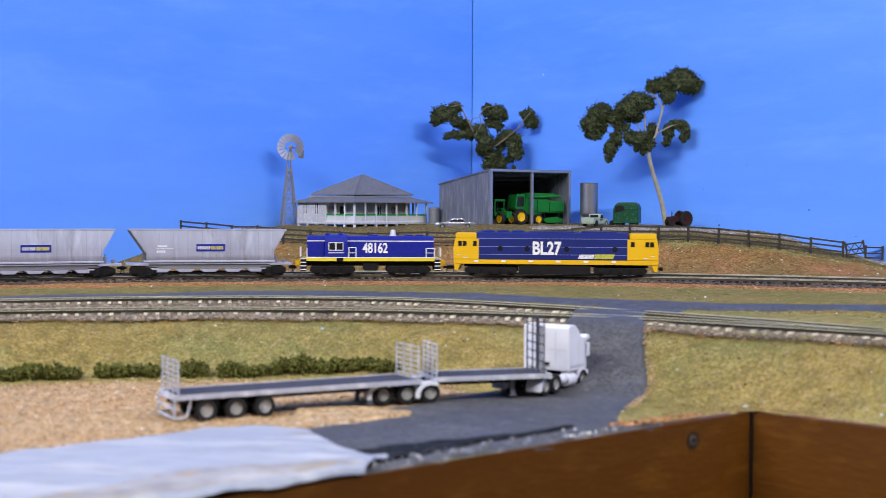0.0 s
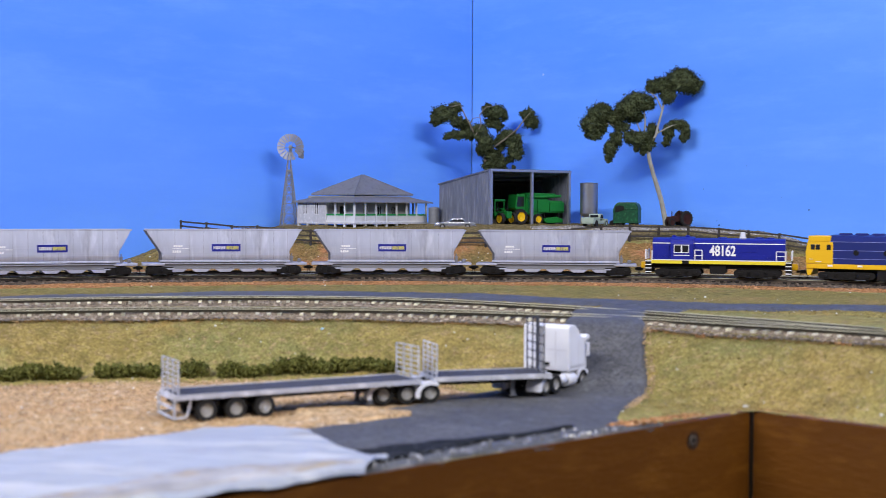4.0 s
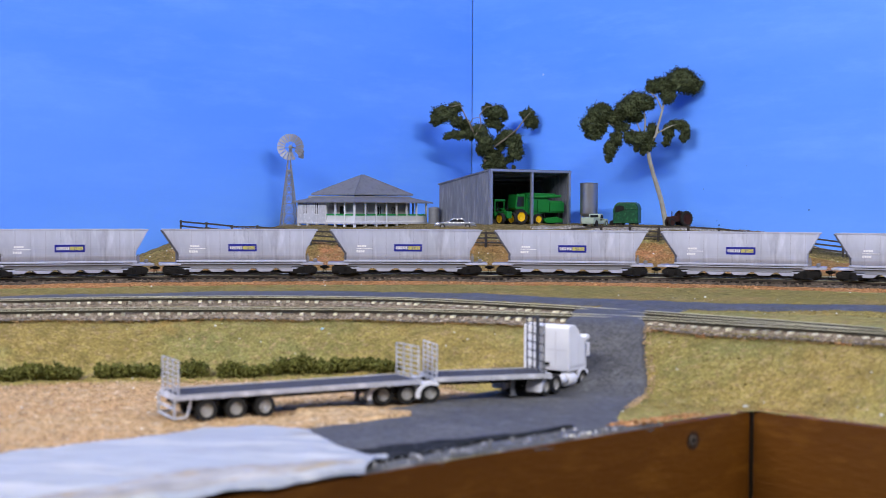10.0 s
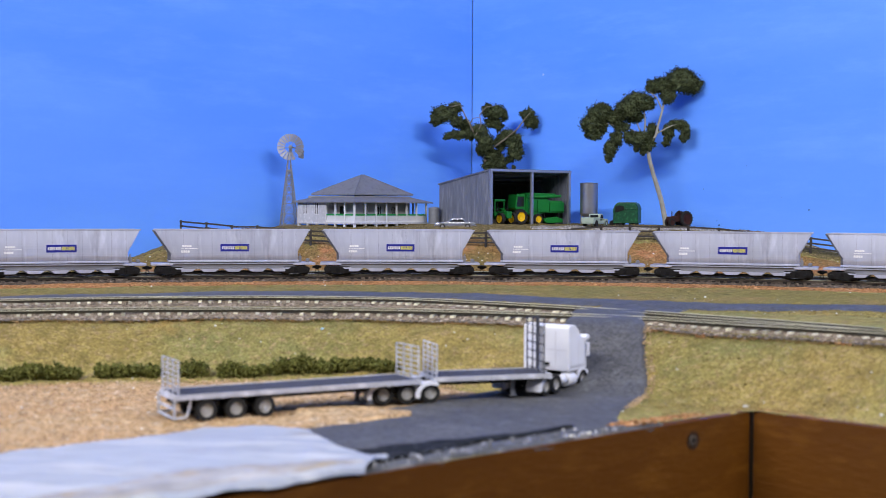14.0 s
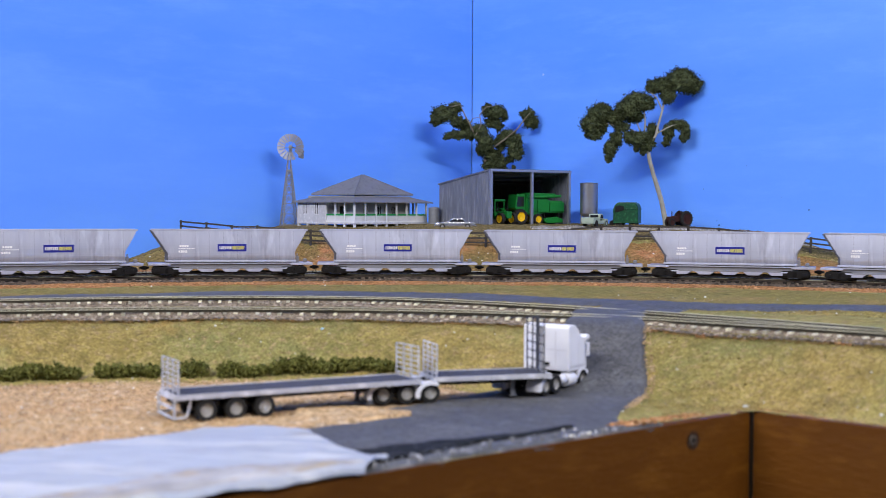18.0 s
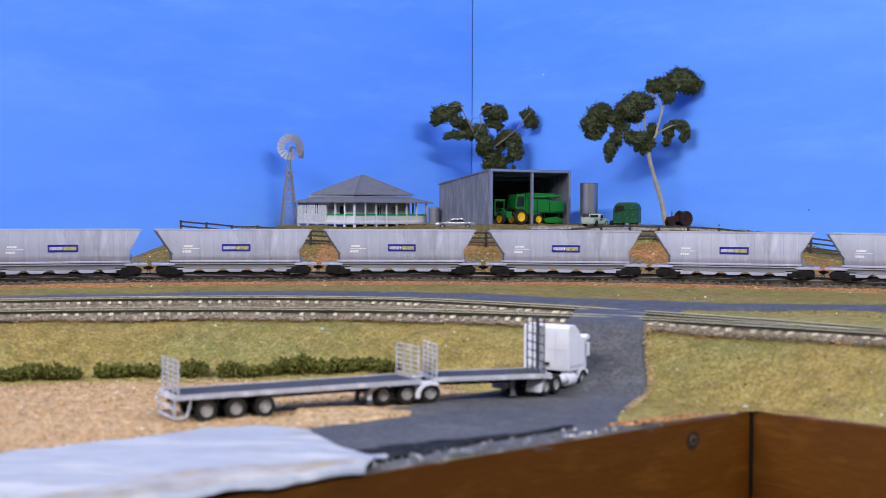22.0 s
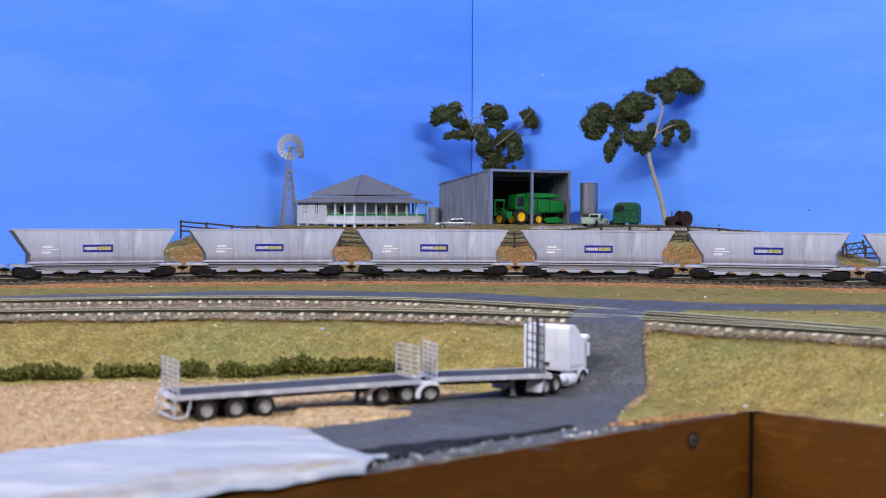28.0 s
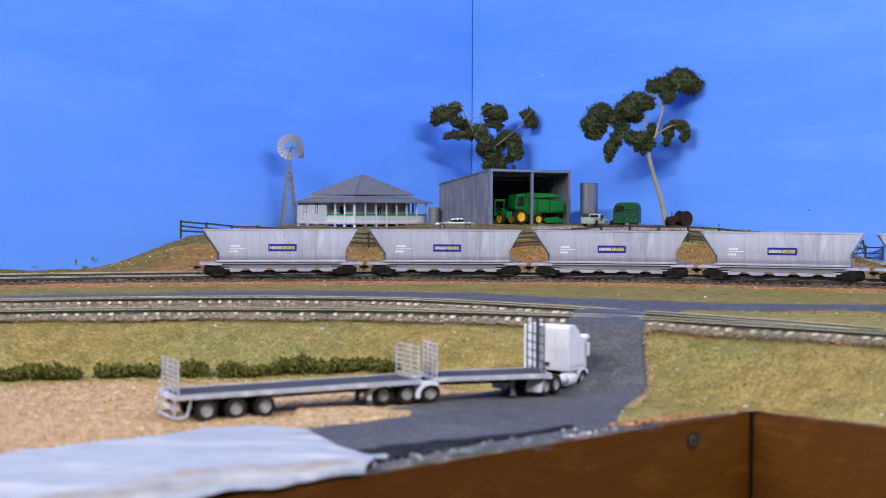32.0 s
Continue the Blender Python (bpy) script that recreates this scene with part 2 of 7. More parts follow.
def mesh_of(name, bm, material, smooth=False):
    me = bpy.data.meshes.new(name)
    bm.to_mesh(me)
    bm.free()
    me.materials.append(material)
    if smooth:
        for p in me.polygons:
            p.use_smooth = True
        me.set_sharp_from_angle(angle=radians(40))
    return me


def part(name, bm, material, parent, label="", smooth=False, m=None):
    ob = new(name, mesh_of(name, bm, material, smooth))
    ob.parent = parent
    if m is not None:
        ob.matrix_basis = m
    if label:
        tagged(ob, label)
    return ob


def split_part(name, bm, material, parent, label=""):
    """Each loose piece of the bmesh becomes a part of its own."""
    bm.verts.ensure_lookup_table()
    seen, made = set(), []
    for v0 in bm.verts:
        if v0 in seen:
            continue
        group, todo = [], [v0]
        seen.add(v0)
        while todo:
            v = todo.pop()
            group.append(v)
            for e in v.link_edges:
                w = e.other_vert(v)
                if w not in seen:
                    seen.add(w)
                    todo.append(w)
        piece = bmesh.new()
        copy = {v: piece.verts.new(v.co) for v in group}
        for f in {f for v in group for f in v.link_faces}:
            piece.faces.new([copy[v] for v in f.verts])
        made.append(part(name, piece, material, parent, label))
    bm.free()
    return made


def again(ob, m, parent=None):
    """A second part on the same mesh, at another place of its thing."""
    o = ob.copy()
    scene.collection.objects.link(o)
    o.parent = parent or ob.parent
    o.matrix_basis = m
    return o


def thing(name, m, label, category, group="", kind=""):
    ob = new(name)
    ob.empty_display_size = 0.01
    ob.matrix_basis = m
    return tagged(ob, label, category, group, kind)


def solid(name, bm, material, label="", category="", group="", kind="", smooth=False, m=None):
    ob = new(name, mesh_of(name, bm, material, smooth))
    if m is not None:
        ob.matrix_basis = m
    return tagged(ob, label, category, group, kind)


def mm_pose(x, y, z, rx=0, ry=0, rz=0):
    return pose(x * MM, y * MM, z * MM, rx, ry, rz)


def bars(bm, x0, x1, z0, z1, y, count, seed, depth=0.12):
    """A row of small upright bars that stand for lettering too small to read."""
    rnd = random.Random(seed)
    step = (x1 - x0) / count
    for i in range(count):
        w = step * rnd.uniform(0.62, 0.88)
        box(bm, x0 + i * step, y - depth, z0, x0 + i * step + w, y, z1)


def slant(bm, lean=0.35, foot=10.0):
    """Leans small bars like italic lettering."""
    for v in bm.verts:
        v.co.x += (v.co.z - foot * MM) * lean


def lettering(name, text, size, material, parent, m, label="", stretch=1.0, thick=0.00006, fat=0.0):
    """Raised lettering in the built-in font, turned into a mesh; its middle is at the pose."""
    cu = bpy.data.curves.new(name, "FONT")
    cu.body, cu.size, cu.align_x, cu.align_y = text, size, "CENTER", "CENTER"
    cu.extrude, cu.offset = thick, fat
    tmp = bpy.data.objects.new(name, cu)
    me = bpy.data.meshes.new_from_object(tmp)
    bpy.data.objects.remove(tmp)
    me.transform(Matrix.Diagonal((stretch, 1, 1, 1)))
    me.materials.clear()
    me.materials.append(material)
    ob = new(name, me)
    ob.parent = parent
    ob.matrix_basis = m
    if label:
        tagged(ob, label)
    return ob


# ---- plan of the layout (metres) ----
CORNER_IN = Vector((0.0864, 0.3608))     # inner corner of the front boards
CORNER_OUT = Vector((0.0235, 1.09))      # corner of the backdrop
ALONG_LEFT = Vector((0.7786, 0.6275))    # along the left arm, towards the corner
ALONG_RIGHT = Vector((0.718, -0.696))    # along the right arm, away from the corner
RAIL_Z = 1.1623
BOARD_FALL = 0.0098                       # fall of the left front board, metres a metre
BASE_Z = 1.1582
HILL = [(-0.234, 0.0), (-0.2200, 0.0030), (-0.1978, 0.0118), (-0.1736, 0.0215), (-0.138, 0.0262), (-0.11, 0.0284), (-0.04, 0.0288), (0.02, 0.0305), (0.165, 0.0303),
        (0.195, 0.0275), (0.218, 0.0264), (0.2427, 0.0194), (0.285, 0.0095), (0.33, 0.003)]


def smooth01(t):
    t = min(1.0, max(0.0, t))
    return t * t * (3 - 2 * t)


def ground_z(x, y):
    """Height of the scenery: level by the tracks, a hill before the backdrop, a fall towards the front edge."""
    top = float(np.interp(x, [h[0] for h in HILL], [h[1] for h in HILL]))
    rho = math.hypot(x - 0.006, y - 0.213) - 0.533 - 0.01 * max(0.0, x / 0.25)
    d = rho - 0.068
    rise = 0.6 * smooth01(d / 0.07) + 0.4 * smooth01((d - 0.03) / 0.062)
    z = BASE_Z + top * rise
    near = 0.283 - math.hypot(x + 0.065, y - 0.207)
    z -= 0.0165 * smooth01((near - 0.012) / 0.045)
    bumps = noise.noise((x * 40, y * 40, 0.3)) * 0.0006 + noise.noise((x * 130, y * 130, 1.7)) * 0.0004
    p = Vector((x, y)) - CORNER_IN
    inside = max(p.dot(Vector((-0.6275, 0.7786))), p.dot(Vector((0.696, 0.718))))
    z += 0.0023 * smooth01(1 - inside / 0.02)
    off_left = p.dot(Vector((-0.6275, 0.7786)))
    if off_left < 0.05 and x < CORNER_IN.x:
        z -= BOARD_FALL * max(0.0, -p.dot(ALONG_LEFT)) * (1 - smooth01(off_left / 0.05))
    ragged = 0.0014 * noise.noise((x * 170, y * 60, 4.0)) * rise * smooth01((-0.14 - x) / 0.04) if x < -0.14 and top > 0.001 else 0.0
    return z + bumps * (1 + 1.2 * rise) + ragged


def spline(points, step=0.004):
    """An even line through a few plan points."""
    p = [Vector(q) for q in points]
    p = [p[0] * 2 - p[1]] + p + [p[-1] * 2 - p[-2]]
    out = []
    for a, b, c, d in zip(p, p[1:], p[2:], p[3:]):
        n = max(2, int((c - b).length / step))
        for i in range(n):
            t = i / n
            out.append(0.5 * ((2 * b) + (c - a) * t + (2 * a - 5 * b + 4 * c - d) * t * t + (3 * b - a - 3 * c + d) * t ** 3))
    return out + [p[-2]]


def sides(line):
    """The unit vector to the right of the line at each point."""
    out = []
    for i in range(len(line)):
        t = (line[min(i + 1, len(line) - 1)] - line[max(i - 1, 0)]).normalized()
        out.append(Vector((t.y, -t.x)))
    return out


def ribbon(name, line, left, right, lift, material, label, across=6, jag=0.0, seed=0.0, crown=0.0):
    """A strip laid on the ground beside a line, from offset left to offset right (numbers or functions of 0 to 1)."""
    nrm = sides(line)
    verts, faces = [], []
    n = len(line)
    for i, (p, s) in enumerate(zip(line, nrm)):
        t = i / (n - 1)
        a = left(t) if callable(left) else left
        b = right(t) if callable(right) else right
        a += jag * noise.noise((p.x * 90, p.y * 90, seed)) + 0.5 * jag * noise.noise((p.x * 330, p.y * 330, seed))
        b += jag * noise.noise((p.x * 90, p.y * 90, seed + 5)) + 0.5 * jag * noise.noise((p.x * 330, p.y * 330, seed + 5))
        for j in range(across + 1):
            w = j / across
            q = p + s * (a + (b - a) * w)
            edge = 0.0 if 0 < j < across else 0.0012
            verts.append((q.x, q.y, ground_z(q.x, q.y) + lift - edge + (crown if 0.27 < w < 0.73 else 0.0)))
    m = across + 1
    for i in range(n - 1):
        for j in range(across):
            faces.append((i * m + j, (i + 1) * m + j, (i + 1) * m + j + 1, i * m + j + 1))
    me = bpy.data.meshes.new(name)
    me.from_pydata(verts, [], faces)
    if me.polygons[0].normal.z < 0:
        me.flip_normals()
    me.materials.append(material)
    for p in me.polygons:
        p.use_smooth = True
    return tagged(new(name, me), label, kind="structure")


def sweep_line(start, heading, pieces, step=0.003):
    """A track line from pieces (length, radius); a radius above 0 turns to the right, 0 runs straight. heading in radians from x."""
    p, h, out = Vector(start), heading, [Vector(start)]
    for length, radius in pieces:
        n = max(1, int(round(length / step)))
        for _ in range(n):
            ds = length / n
            dh = -ds / radius if radius else 0.0
            p = p + Vector((math.cos(h + dh / 2), math.sin(h + dh / 2))) * ds
            h += dh
            out.append(p.copy())
    return out


# the train's track: s = 0 where the curve runs square to the view
LEFT_HALF = sweep_line((0.0, 0.746), 0.0, [(0.16, 0.533), (0.20, 0.47), (1.9, 0)])
LEFT_RUN = 0.16 + 0.20 + 1.9
MAIN = [Vector((0.006 - p.x, p.y)) for p in reversed(LEFT_HALF)] + sweep_line((0.006, 0.746), 0.0, [(0.10, 0.533), (0.24, 0.50), (0.05, 0.5), (1.60, 0)])[1:]
_d = np.concatenate([[0.0], np.cumsum([(b - a).length for a, b in zip(MAIN, MAIN[1:])])])
MAIN_S = _d - LEFT_RUN
MAIN_X = np.array([p.x for p in MAIN])
MAIN_Y = np.array([p.y for p in MAIN])


def on_main(s):
    return Vector((float(np.interp(s, MAIN_S, MAIN_X)), float(np.interp(s, MAIN_S, MAIN_Y))))


# ---- room and backdrop ----


def slab(name, a, b, z0, z1, thick, material, label, kind="structure", side=1):
    """An upright board between two plan points, its thickness to one side."""
    d = (b - a).normalized()
    s = Vector((d.y, -d.x)) * thick * side
    bm = bmesh.new()
    prism(bm, [tuple(v * 1000) for v in (a, b, b + s, a + s)], z0 * 1000, z1 * 1000, "z")
    return solid(name, bm, material, label, kind=kind)


FAR_L = CORNER_OUT - ALONG_LEFT * 3.2
FAR_R = CORNER_OUT + ALONG_RIGHT * 3.2
FAR_C = FAR_L + ALONG_RIGHT * 3.2
slab("backdrop_left", CORNER_OUT - ALONG_LEFT * 2.7, CORNER_OUT, 1.08, 1.95, 0.004, SKY_BLUE, "blue painted backdrop board on the wall", side=-1)
slab("backdrop_right", CORNER_OUT + ALONG_RIGHT * 0.0008, CORNER_OUT + ALONG_RIGHT * 2.7, 1.08, 1.95, 0.004, SKY_BLUE, "blue painted backdrop board on the wall", side=-1)
_o = (ALONG_LEFT - ALONG_RIGHT) * 0.02
slab("wall_left", FAR_L + _o, CORNER_OUT + _o + ALONG_LEFT * 0.1, 0, 2.4, 0.1, ROOM_PAINT, "off-white painted room wall", side=-1)
slab("wall_right", CORNER_OUT + _o * 1.2, FAR_R + _o, 0, 2.4, 0.1, ROOM_PAINT, "off-white painted room wall", side=-1)
slab("wall_back_left", FAR_C, FAR_L, 0, 2.4, 0.1, ROOM_PAINT, "off-white painted room wall", side=-1)
slab("wall_back_right", FAR_R, FAR_C, 0, 2.4, 0.1, ROOM_PAINT, "off-white painted room wall", side=-1)
for nm, z0, z1, mt, lb in (("floor", -0.05, 0.0, CARPET, "dark grey room carpet"), ("ceiling", 2.4, 2.45, ROOM_PAINT, "plain white ceiling")):
    bm = bmesh.new()
    prism(bm, [tuple(v * 1000) for v in (FAR_L, FAR_C, FAR_R, CORNER_OUT + _o * 3)], z0 * 1000, z1 * 1000, "z")
    solid(nm, bm, mt, lb, kind="structure")

# ---- ground sheet ----


def lay_ground():
    """One sheet from the front boards to the backdrop, round the corner."""
    along = np.concatenate([-np.geomspace(2.2, 0.62, 24), np.linspace(-0.6, 0.45, 240), np.geomspace(0.47, 2.2, 24)])
    across = 170
    verts, faces = [], []
    for s in along:
        if s < 0:
            a, b = CORNER_IN + ALONG_LEFT * s, CORNER_OUT + ALONG_LEFT * s * 1.15
        else:
            a, b = CORNER_IN + ALONG_RIGHT * s, CORNER_OUT + ALONG_RIGHT * s * 1.15
        for j in range(across + 1):
            p = a + (b - a) * (j / across)
            verts.append((p.x, p.y, ground_z(p.x, p.y)))
    m = across + 1
    for i in range(len(along) - 1):
        for j in range(across):
            faces.append((i * m + j, (i + 1) * m + j, (i + 1) * m + j + 1, i * m + j + 1))
    me = bpy.data.meshes.new("ground")
    me.from_pydata(verts, [], faces)
    if me.polygons[0].normal.z < 0:
        me.flip_normals()
    me.materials.append(GRASS)
    for p in me.polygons:
        p.use_smooth = True
    return tagged(new("ground", me), "olive and ochre scatter grass over shaped scenery", kind="structure")


lay_ground()
# ---- front boards ----
FASCIA_TOP = 1.1440


def sloped_board(name, a, b, z0, top_a, top_b, thick, material, label):
    """An upright board whose top edge falls from b to a."""
    d = (b - a).normalized()
    back = Vector((-d.y, d.x)) * thick
    bm = bmesh.new()
    vs = [(*q * 1000, z * 1000) for q, lo, hi in ((a, z0, top_a), (b, z0, top_b), (b + back, z0, top_b), (a + back, z0, top_a)) for z in (lo, hi)]
    shell(bm, vs, [(0, 2, 4, 6), (7, 5, 3, 1), (0, 1, 3, 2), (2, 3, 5, 4), (4, 5, 7, 6), (6, 7, 1, 0)])
    bmesh.ops.recalc_face_normals(bm, faces=bm.faces)
    return solid(name, bm, material, label, kind="structure")


sloped_board("front_board_left", CORNER_IN - ALONG_LEFT * 2.2, CORNER_IN - ALONG_LEFT * 0.0010, 0.95, FASCIA_TOP - BOARD_FALL * 2.2, FASCIA_TOP, 0.003, WOOD, "brown stained front board of the layout")
slab("front_board_right", CORNER_IN + ALONG_RIGHT * 0.0006, CORNER_IN + ALONG_RIGHT * 2.2, 0.95, FASCIA_TOP, 0.003, WOOD, "brown stained front board of the layout", side=-1)

# ---- strips on the ground ----
VIEW_MAIN = [p for p, s in zip(MAIN, MAIN_S) if -0.75 < s < 0.75]
ribbon("orange_verge", VIEW_MAIN, 0.004, 0.034, 0.0007, ORANGE, "orange-brown dirt verge beside the track", jag=0.004)
ribbon("bank_dirt", VIEW_MAIN, -0.129, -0.052, 0.0006, BANK, "orange-brown dirt bank below the fence", across=14, jag=0.006, seed=7.0)
ribbon("green_verge", VIEW_MAIN, 0.033, 0.19, 0.0005, GREEN_VERGE, "green scatter verge beside the road", across=10, jag=0.004, seed=9.0)
ribbon("hill_grass", VIEW_MAIN, -0.30, -0.126, 0.0004, HILLTOP, "dark olive-brown scatter on the hilltop", across=40, jag=0.006, seed=14.0)
ribbon("hill_track", spline([(0.060, 0.893), (0.100, 0.890), (0.140, 0.886), (0.180, 0.878), (0.215, 0.868), (0.250, 0.853), (0.270, 0.842), (0.30, 0.815)]), -0.006, 0.006, 0.0008, HILL_GRAVEL, "pale gravel farm track behind the fence", jag=0.004, seed=12.0)
ROAD_LINE = spline([(-0.42, 0.40), (-0.26, 0.535), (-0.205, 0.575), (-0.13, 0.609), (-0.076, 0.6215), (-0.009, 0.618), (0.055, 0.587), (0.11, 0.556), (0.15, 0.554), (0.182, 0.547), (0.26, 0.52), (0.40, 0.42)])
ribbon("back_road", ROAD_LINE, -0.0185, 0.0185, 0.0013, TARMAC, "narrow dark blue-grey painted road", jag=0.0012, seed=2.0)


def track(name, line, gauge, sleeper_mat, rail_mat, bed_mat, pitch, lift, label, wide=0.95):
    """A track on the line: a ballast bed, two rails and sleepers."""
    base = thing(name, pose(0, 0, 0), label, "railway track", kind="structure")
    bed = ribbon(name + "_bed", line, -0.0125, 0.0125, lift * 0.95, bed_mat, "stone ballast", across=12, jag=0.0015, seed=3.0, crown=0.0008)
    bed.parent = base
    bed.name = "ballast"
    del bed["kind"]
    top = RAIL_Z
    nrm = sides(line)
    foot = [(-0.45, -1.25), (0.45, -1.25), (0.45, -1.1), (0.20, -1.0), (0.20, -0.20), (-0.20, -0.20), (-0.20, -1.0), (-0.45, -1.1)]
    head = [(-0.25, -0.24), (0.25, -0.24), (0.25, -0.05), (0.19, 0.0), (-0.19, 0.0), (-0.25, -0.05)]
    for side in (-1, 1):
        for nm, pr, mt in (("rail_web", foot, rail_mat), ("rail_head", head, RAIL_HEAD)):
            bm = bmesh.new()
            rings = []
            for p, s in list(zip(line, nrm)):
                c = p + s * side * gauge / 2
                rings.append([bm.verts.new((c.x + s.x * a * MM, c.y + s.y * a * MM, top + b * MM)) for a, b in pr])
            for r0, r1 in zip(rings, rings[1:]):
                for i in range(len(pr)):
                    bm.faces.new((r0[i], r0[(i + 1) % len(pr)], r1[(i + 1) % len(pr)], r1[i]))
            bmesh.ops.recalc_face_normals(bm, faces=bm.faces)
            part(nm, bm, mt, base)
    bm = bmesh.new()
    box(bm, -wide, -7.9, -1.3, wide, 7.9, 0, bevel=0.0)
    me = mesh_of("sleeper", bm, sleeper_mat)
    d = np.concatenate([[0.0], np.cumsum([(b - a).length for a, b in zip(line, line[1:])])])
    xs, ys = np.array([p.x for p in line]), np.array([p.y for p in line])
    rest = bmesh.new()
    rnd = random.Random(len(line))
    for t in np.arange(pitch, d[-1], pitch):
        x, y = float(np.interp(t, d, xs)), float(np.interp(t, d, ys))
        x2, y2 = float(np.interp(t + 0.001, d, xs)), float(np.interp(t + 0.001, d, ys))
        m = Matrix.Translation((x, y, top - 0.00115)) @ Matrix.Rotation(math.atan2(y2 - y, x2 - x) + rnd.uniform(-0.02, 0.02), 4, "Z") @ Matrix.Translation((0, rnd.uniform(-0.0003, 0.0003), 0))
        m = m @ Matrix.Translation((0, 0, -0.0002 - 0.0009 * (rnd.random() < 0.12)))
        if y > 0.33 and abs(x) < 0.36 * y + 0.01:
            ob = new("sleeper", me)
            ob.parent = base
            ob.matrix_basis = m
        else:
            rest.from_mesh(me)
            rest.verts.ensure_lookup_table()
            for v in rest.verts[-8:]:
                v.co = m @ v.co
    o = part("far_sleepers", rest, sleeper_mat, base)
    tagged(o, kind="stuff")
    return base


MAIN_VIEW = [p for p, s in zip(MAIN, MAIN_S)]
BACK_LINE = [p - s * 0.040 for p, s in zip(MAIN_VIEW, sides(MAIN_VIEW))][: -450]
A_LINE = spline([(-0.45, 0.33), (-0.30, 0.447), (-0.215, 0.508), (-0.18, 0.527), (-0.15, 0.539), (-0.118, 0.548), (-0.075, 0.5535), (-0.039, 0.551), (-0.006, 0.5415), (0.047, 0.505), (0.085, 0.472), (0.117, 0.441), (0.139, 0.416)])
B_LINE = spline([(-0.45, 0.27), (-0.30, 0.395), (-0.21, 0.452), (-0.161, 0.474), (-0.105, 0.487), (-0.055, 0.4895), (-0.007, 0.485), (0.044, 0.468), (0.073, 0.454), (0.100, 0.434), (0.139, 0.404), (0.20, 0.345), (0.40, 0.15)])
track("main_track", MAIN_VIEW, 0.009, SLEEPER_DARK, RAIL, BALLAST, 0.0043, 0.0022, "curved railway track with dark sleepers")
track("rear_track", BACK_LINE, 0.009, SLEEPER_DARK, RAIL, PALE_BALLAST, 0.0043, 0.0022, "railway track with pale ballast below the hill")
track("loop_track", A_LINE, 0.009, SLEEPER_PALE, RAIL_BRIGHT, BROWN_BALLAST, 0.0042, 0.0022, "railway track with pale concrete sleepers", 0.62)
track("siding_track", B_LINE, 0.009, SLEEPER_PALE, RAIL_BRIGHT, BROWN_BALLAST, 0.0042, 0.0022, "worn bright railway track with pale concrete sleepers", 0.62)


def loft(name, a, b, lift, material, label, across=10, n=220, jag=0.0, seed=0.0, front=1.0):
    """A patch laid on the ground between two plan lines."""
    def even(line):
        d = np.concatenate([[0.0], np.cumsum([(q - p).length for p, q in zip(line, line[1:])])])
        t = np.linspace(0, d[-1], n)
        return np.interp(t, d, [p.x for p in line]), np.interp(t, d, [p.y for p in line])
    ax, ay = even(spline(a))
    bx, by = even(spline(b))
    verts, faces = [], []
    for i in range(n):
        for j in range(across + 1):
            w = j / across
            if 0 < j < across:
                e = 0.0
            else:
                e = 0.0014
                w += jag * (front if j else 1.0) * (noise.noise((ax[i] * 70, ay[i] * 70, seed + j)) + 0.6 * noise.noise((ax[i] * 260, ay[i] * 260, seed + j)))
            x, y = float(ax[i] + (bx[i] - ax[i]) * w), float(ay[i] + (by[i] - ay[i]) * w)
            up = lift(x, y) if callable(lift) else lift
            verts.append((x, y, ground_z(x, y) + up - e))
    m = across + 1
    for i in range(n - 1):
        for j in range(across):
            faces.append((i * m + j, (i + 1) * m + j, (i + 1) * m + j + 1, i * m + j + 1))
    me = bpy.data.meshes.new(name)
    me.from_pydata(verts, [], faces)
    if sum(p.normal.z for p in me.polygons) < 0:
        me.flip_normals()
    me.materials.append(material)
    for p in me.polygons:
        p.use_smooth = True
    return tagged(new(name, me), label, kind="structure")


def edge_of_board(s, inside=0.004):
    return CORNER_IN - ALONG_LEFT * s + Vector((-0.6275, 0.7786)) * inside


def crossing_lift(x, y):
    return 0.0009 + 0.0004 * smooth01((y - 0.41) / 0.02) + 0.0025 * smooth01((y - 0.425) / 0.03) * (1 - smooth01((y - 0.50) / 0.03)) - 0.0006 * smooth01((y - 0.52) / 0.02)


def ridge(x, y):
    """Trowel ridges that run along the board, strongest at its edge."""
    p = Vector((x, y)) - CORNER_IN
    off, run = p.dot(Vector((-0.6275, 0.7786))), p.dot(ALONG_LEFT)
    near = 1 - smooth01(off / 0.034)
    return near * (0.0016 * noise.noise((run * 16, off * 190, 2.0)) + 0.0009 * noise.noise((run * 60, off * 420, 6.0)))


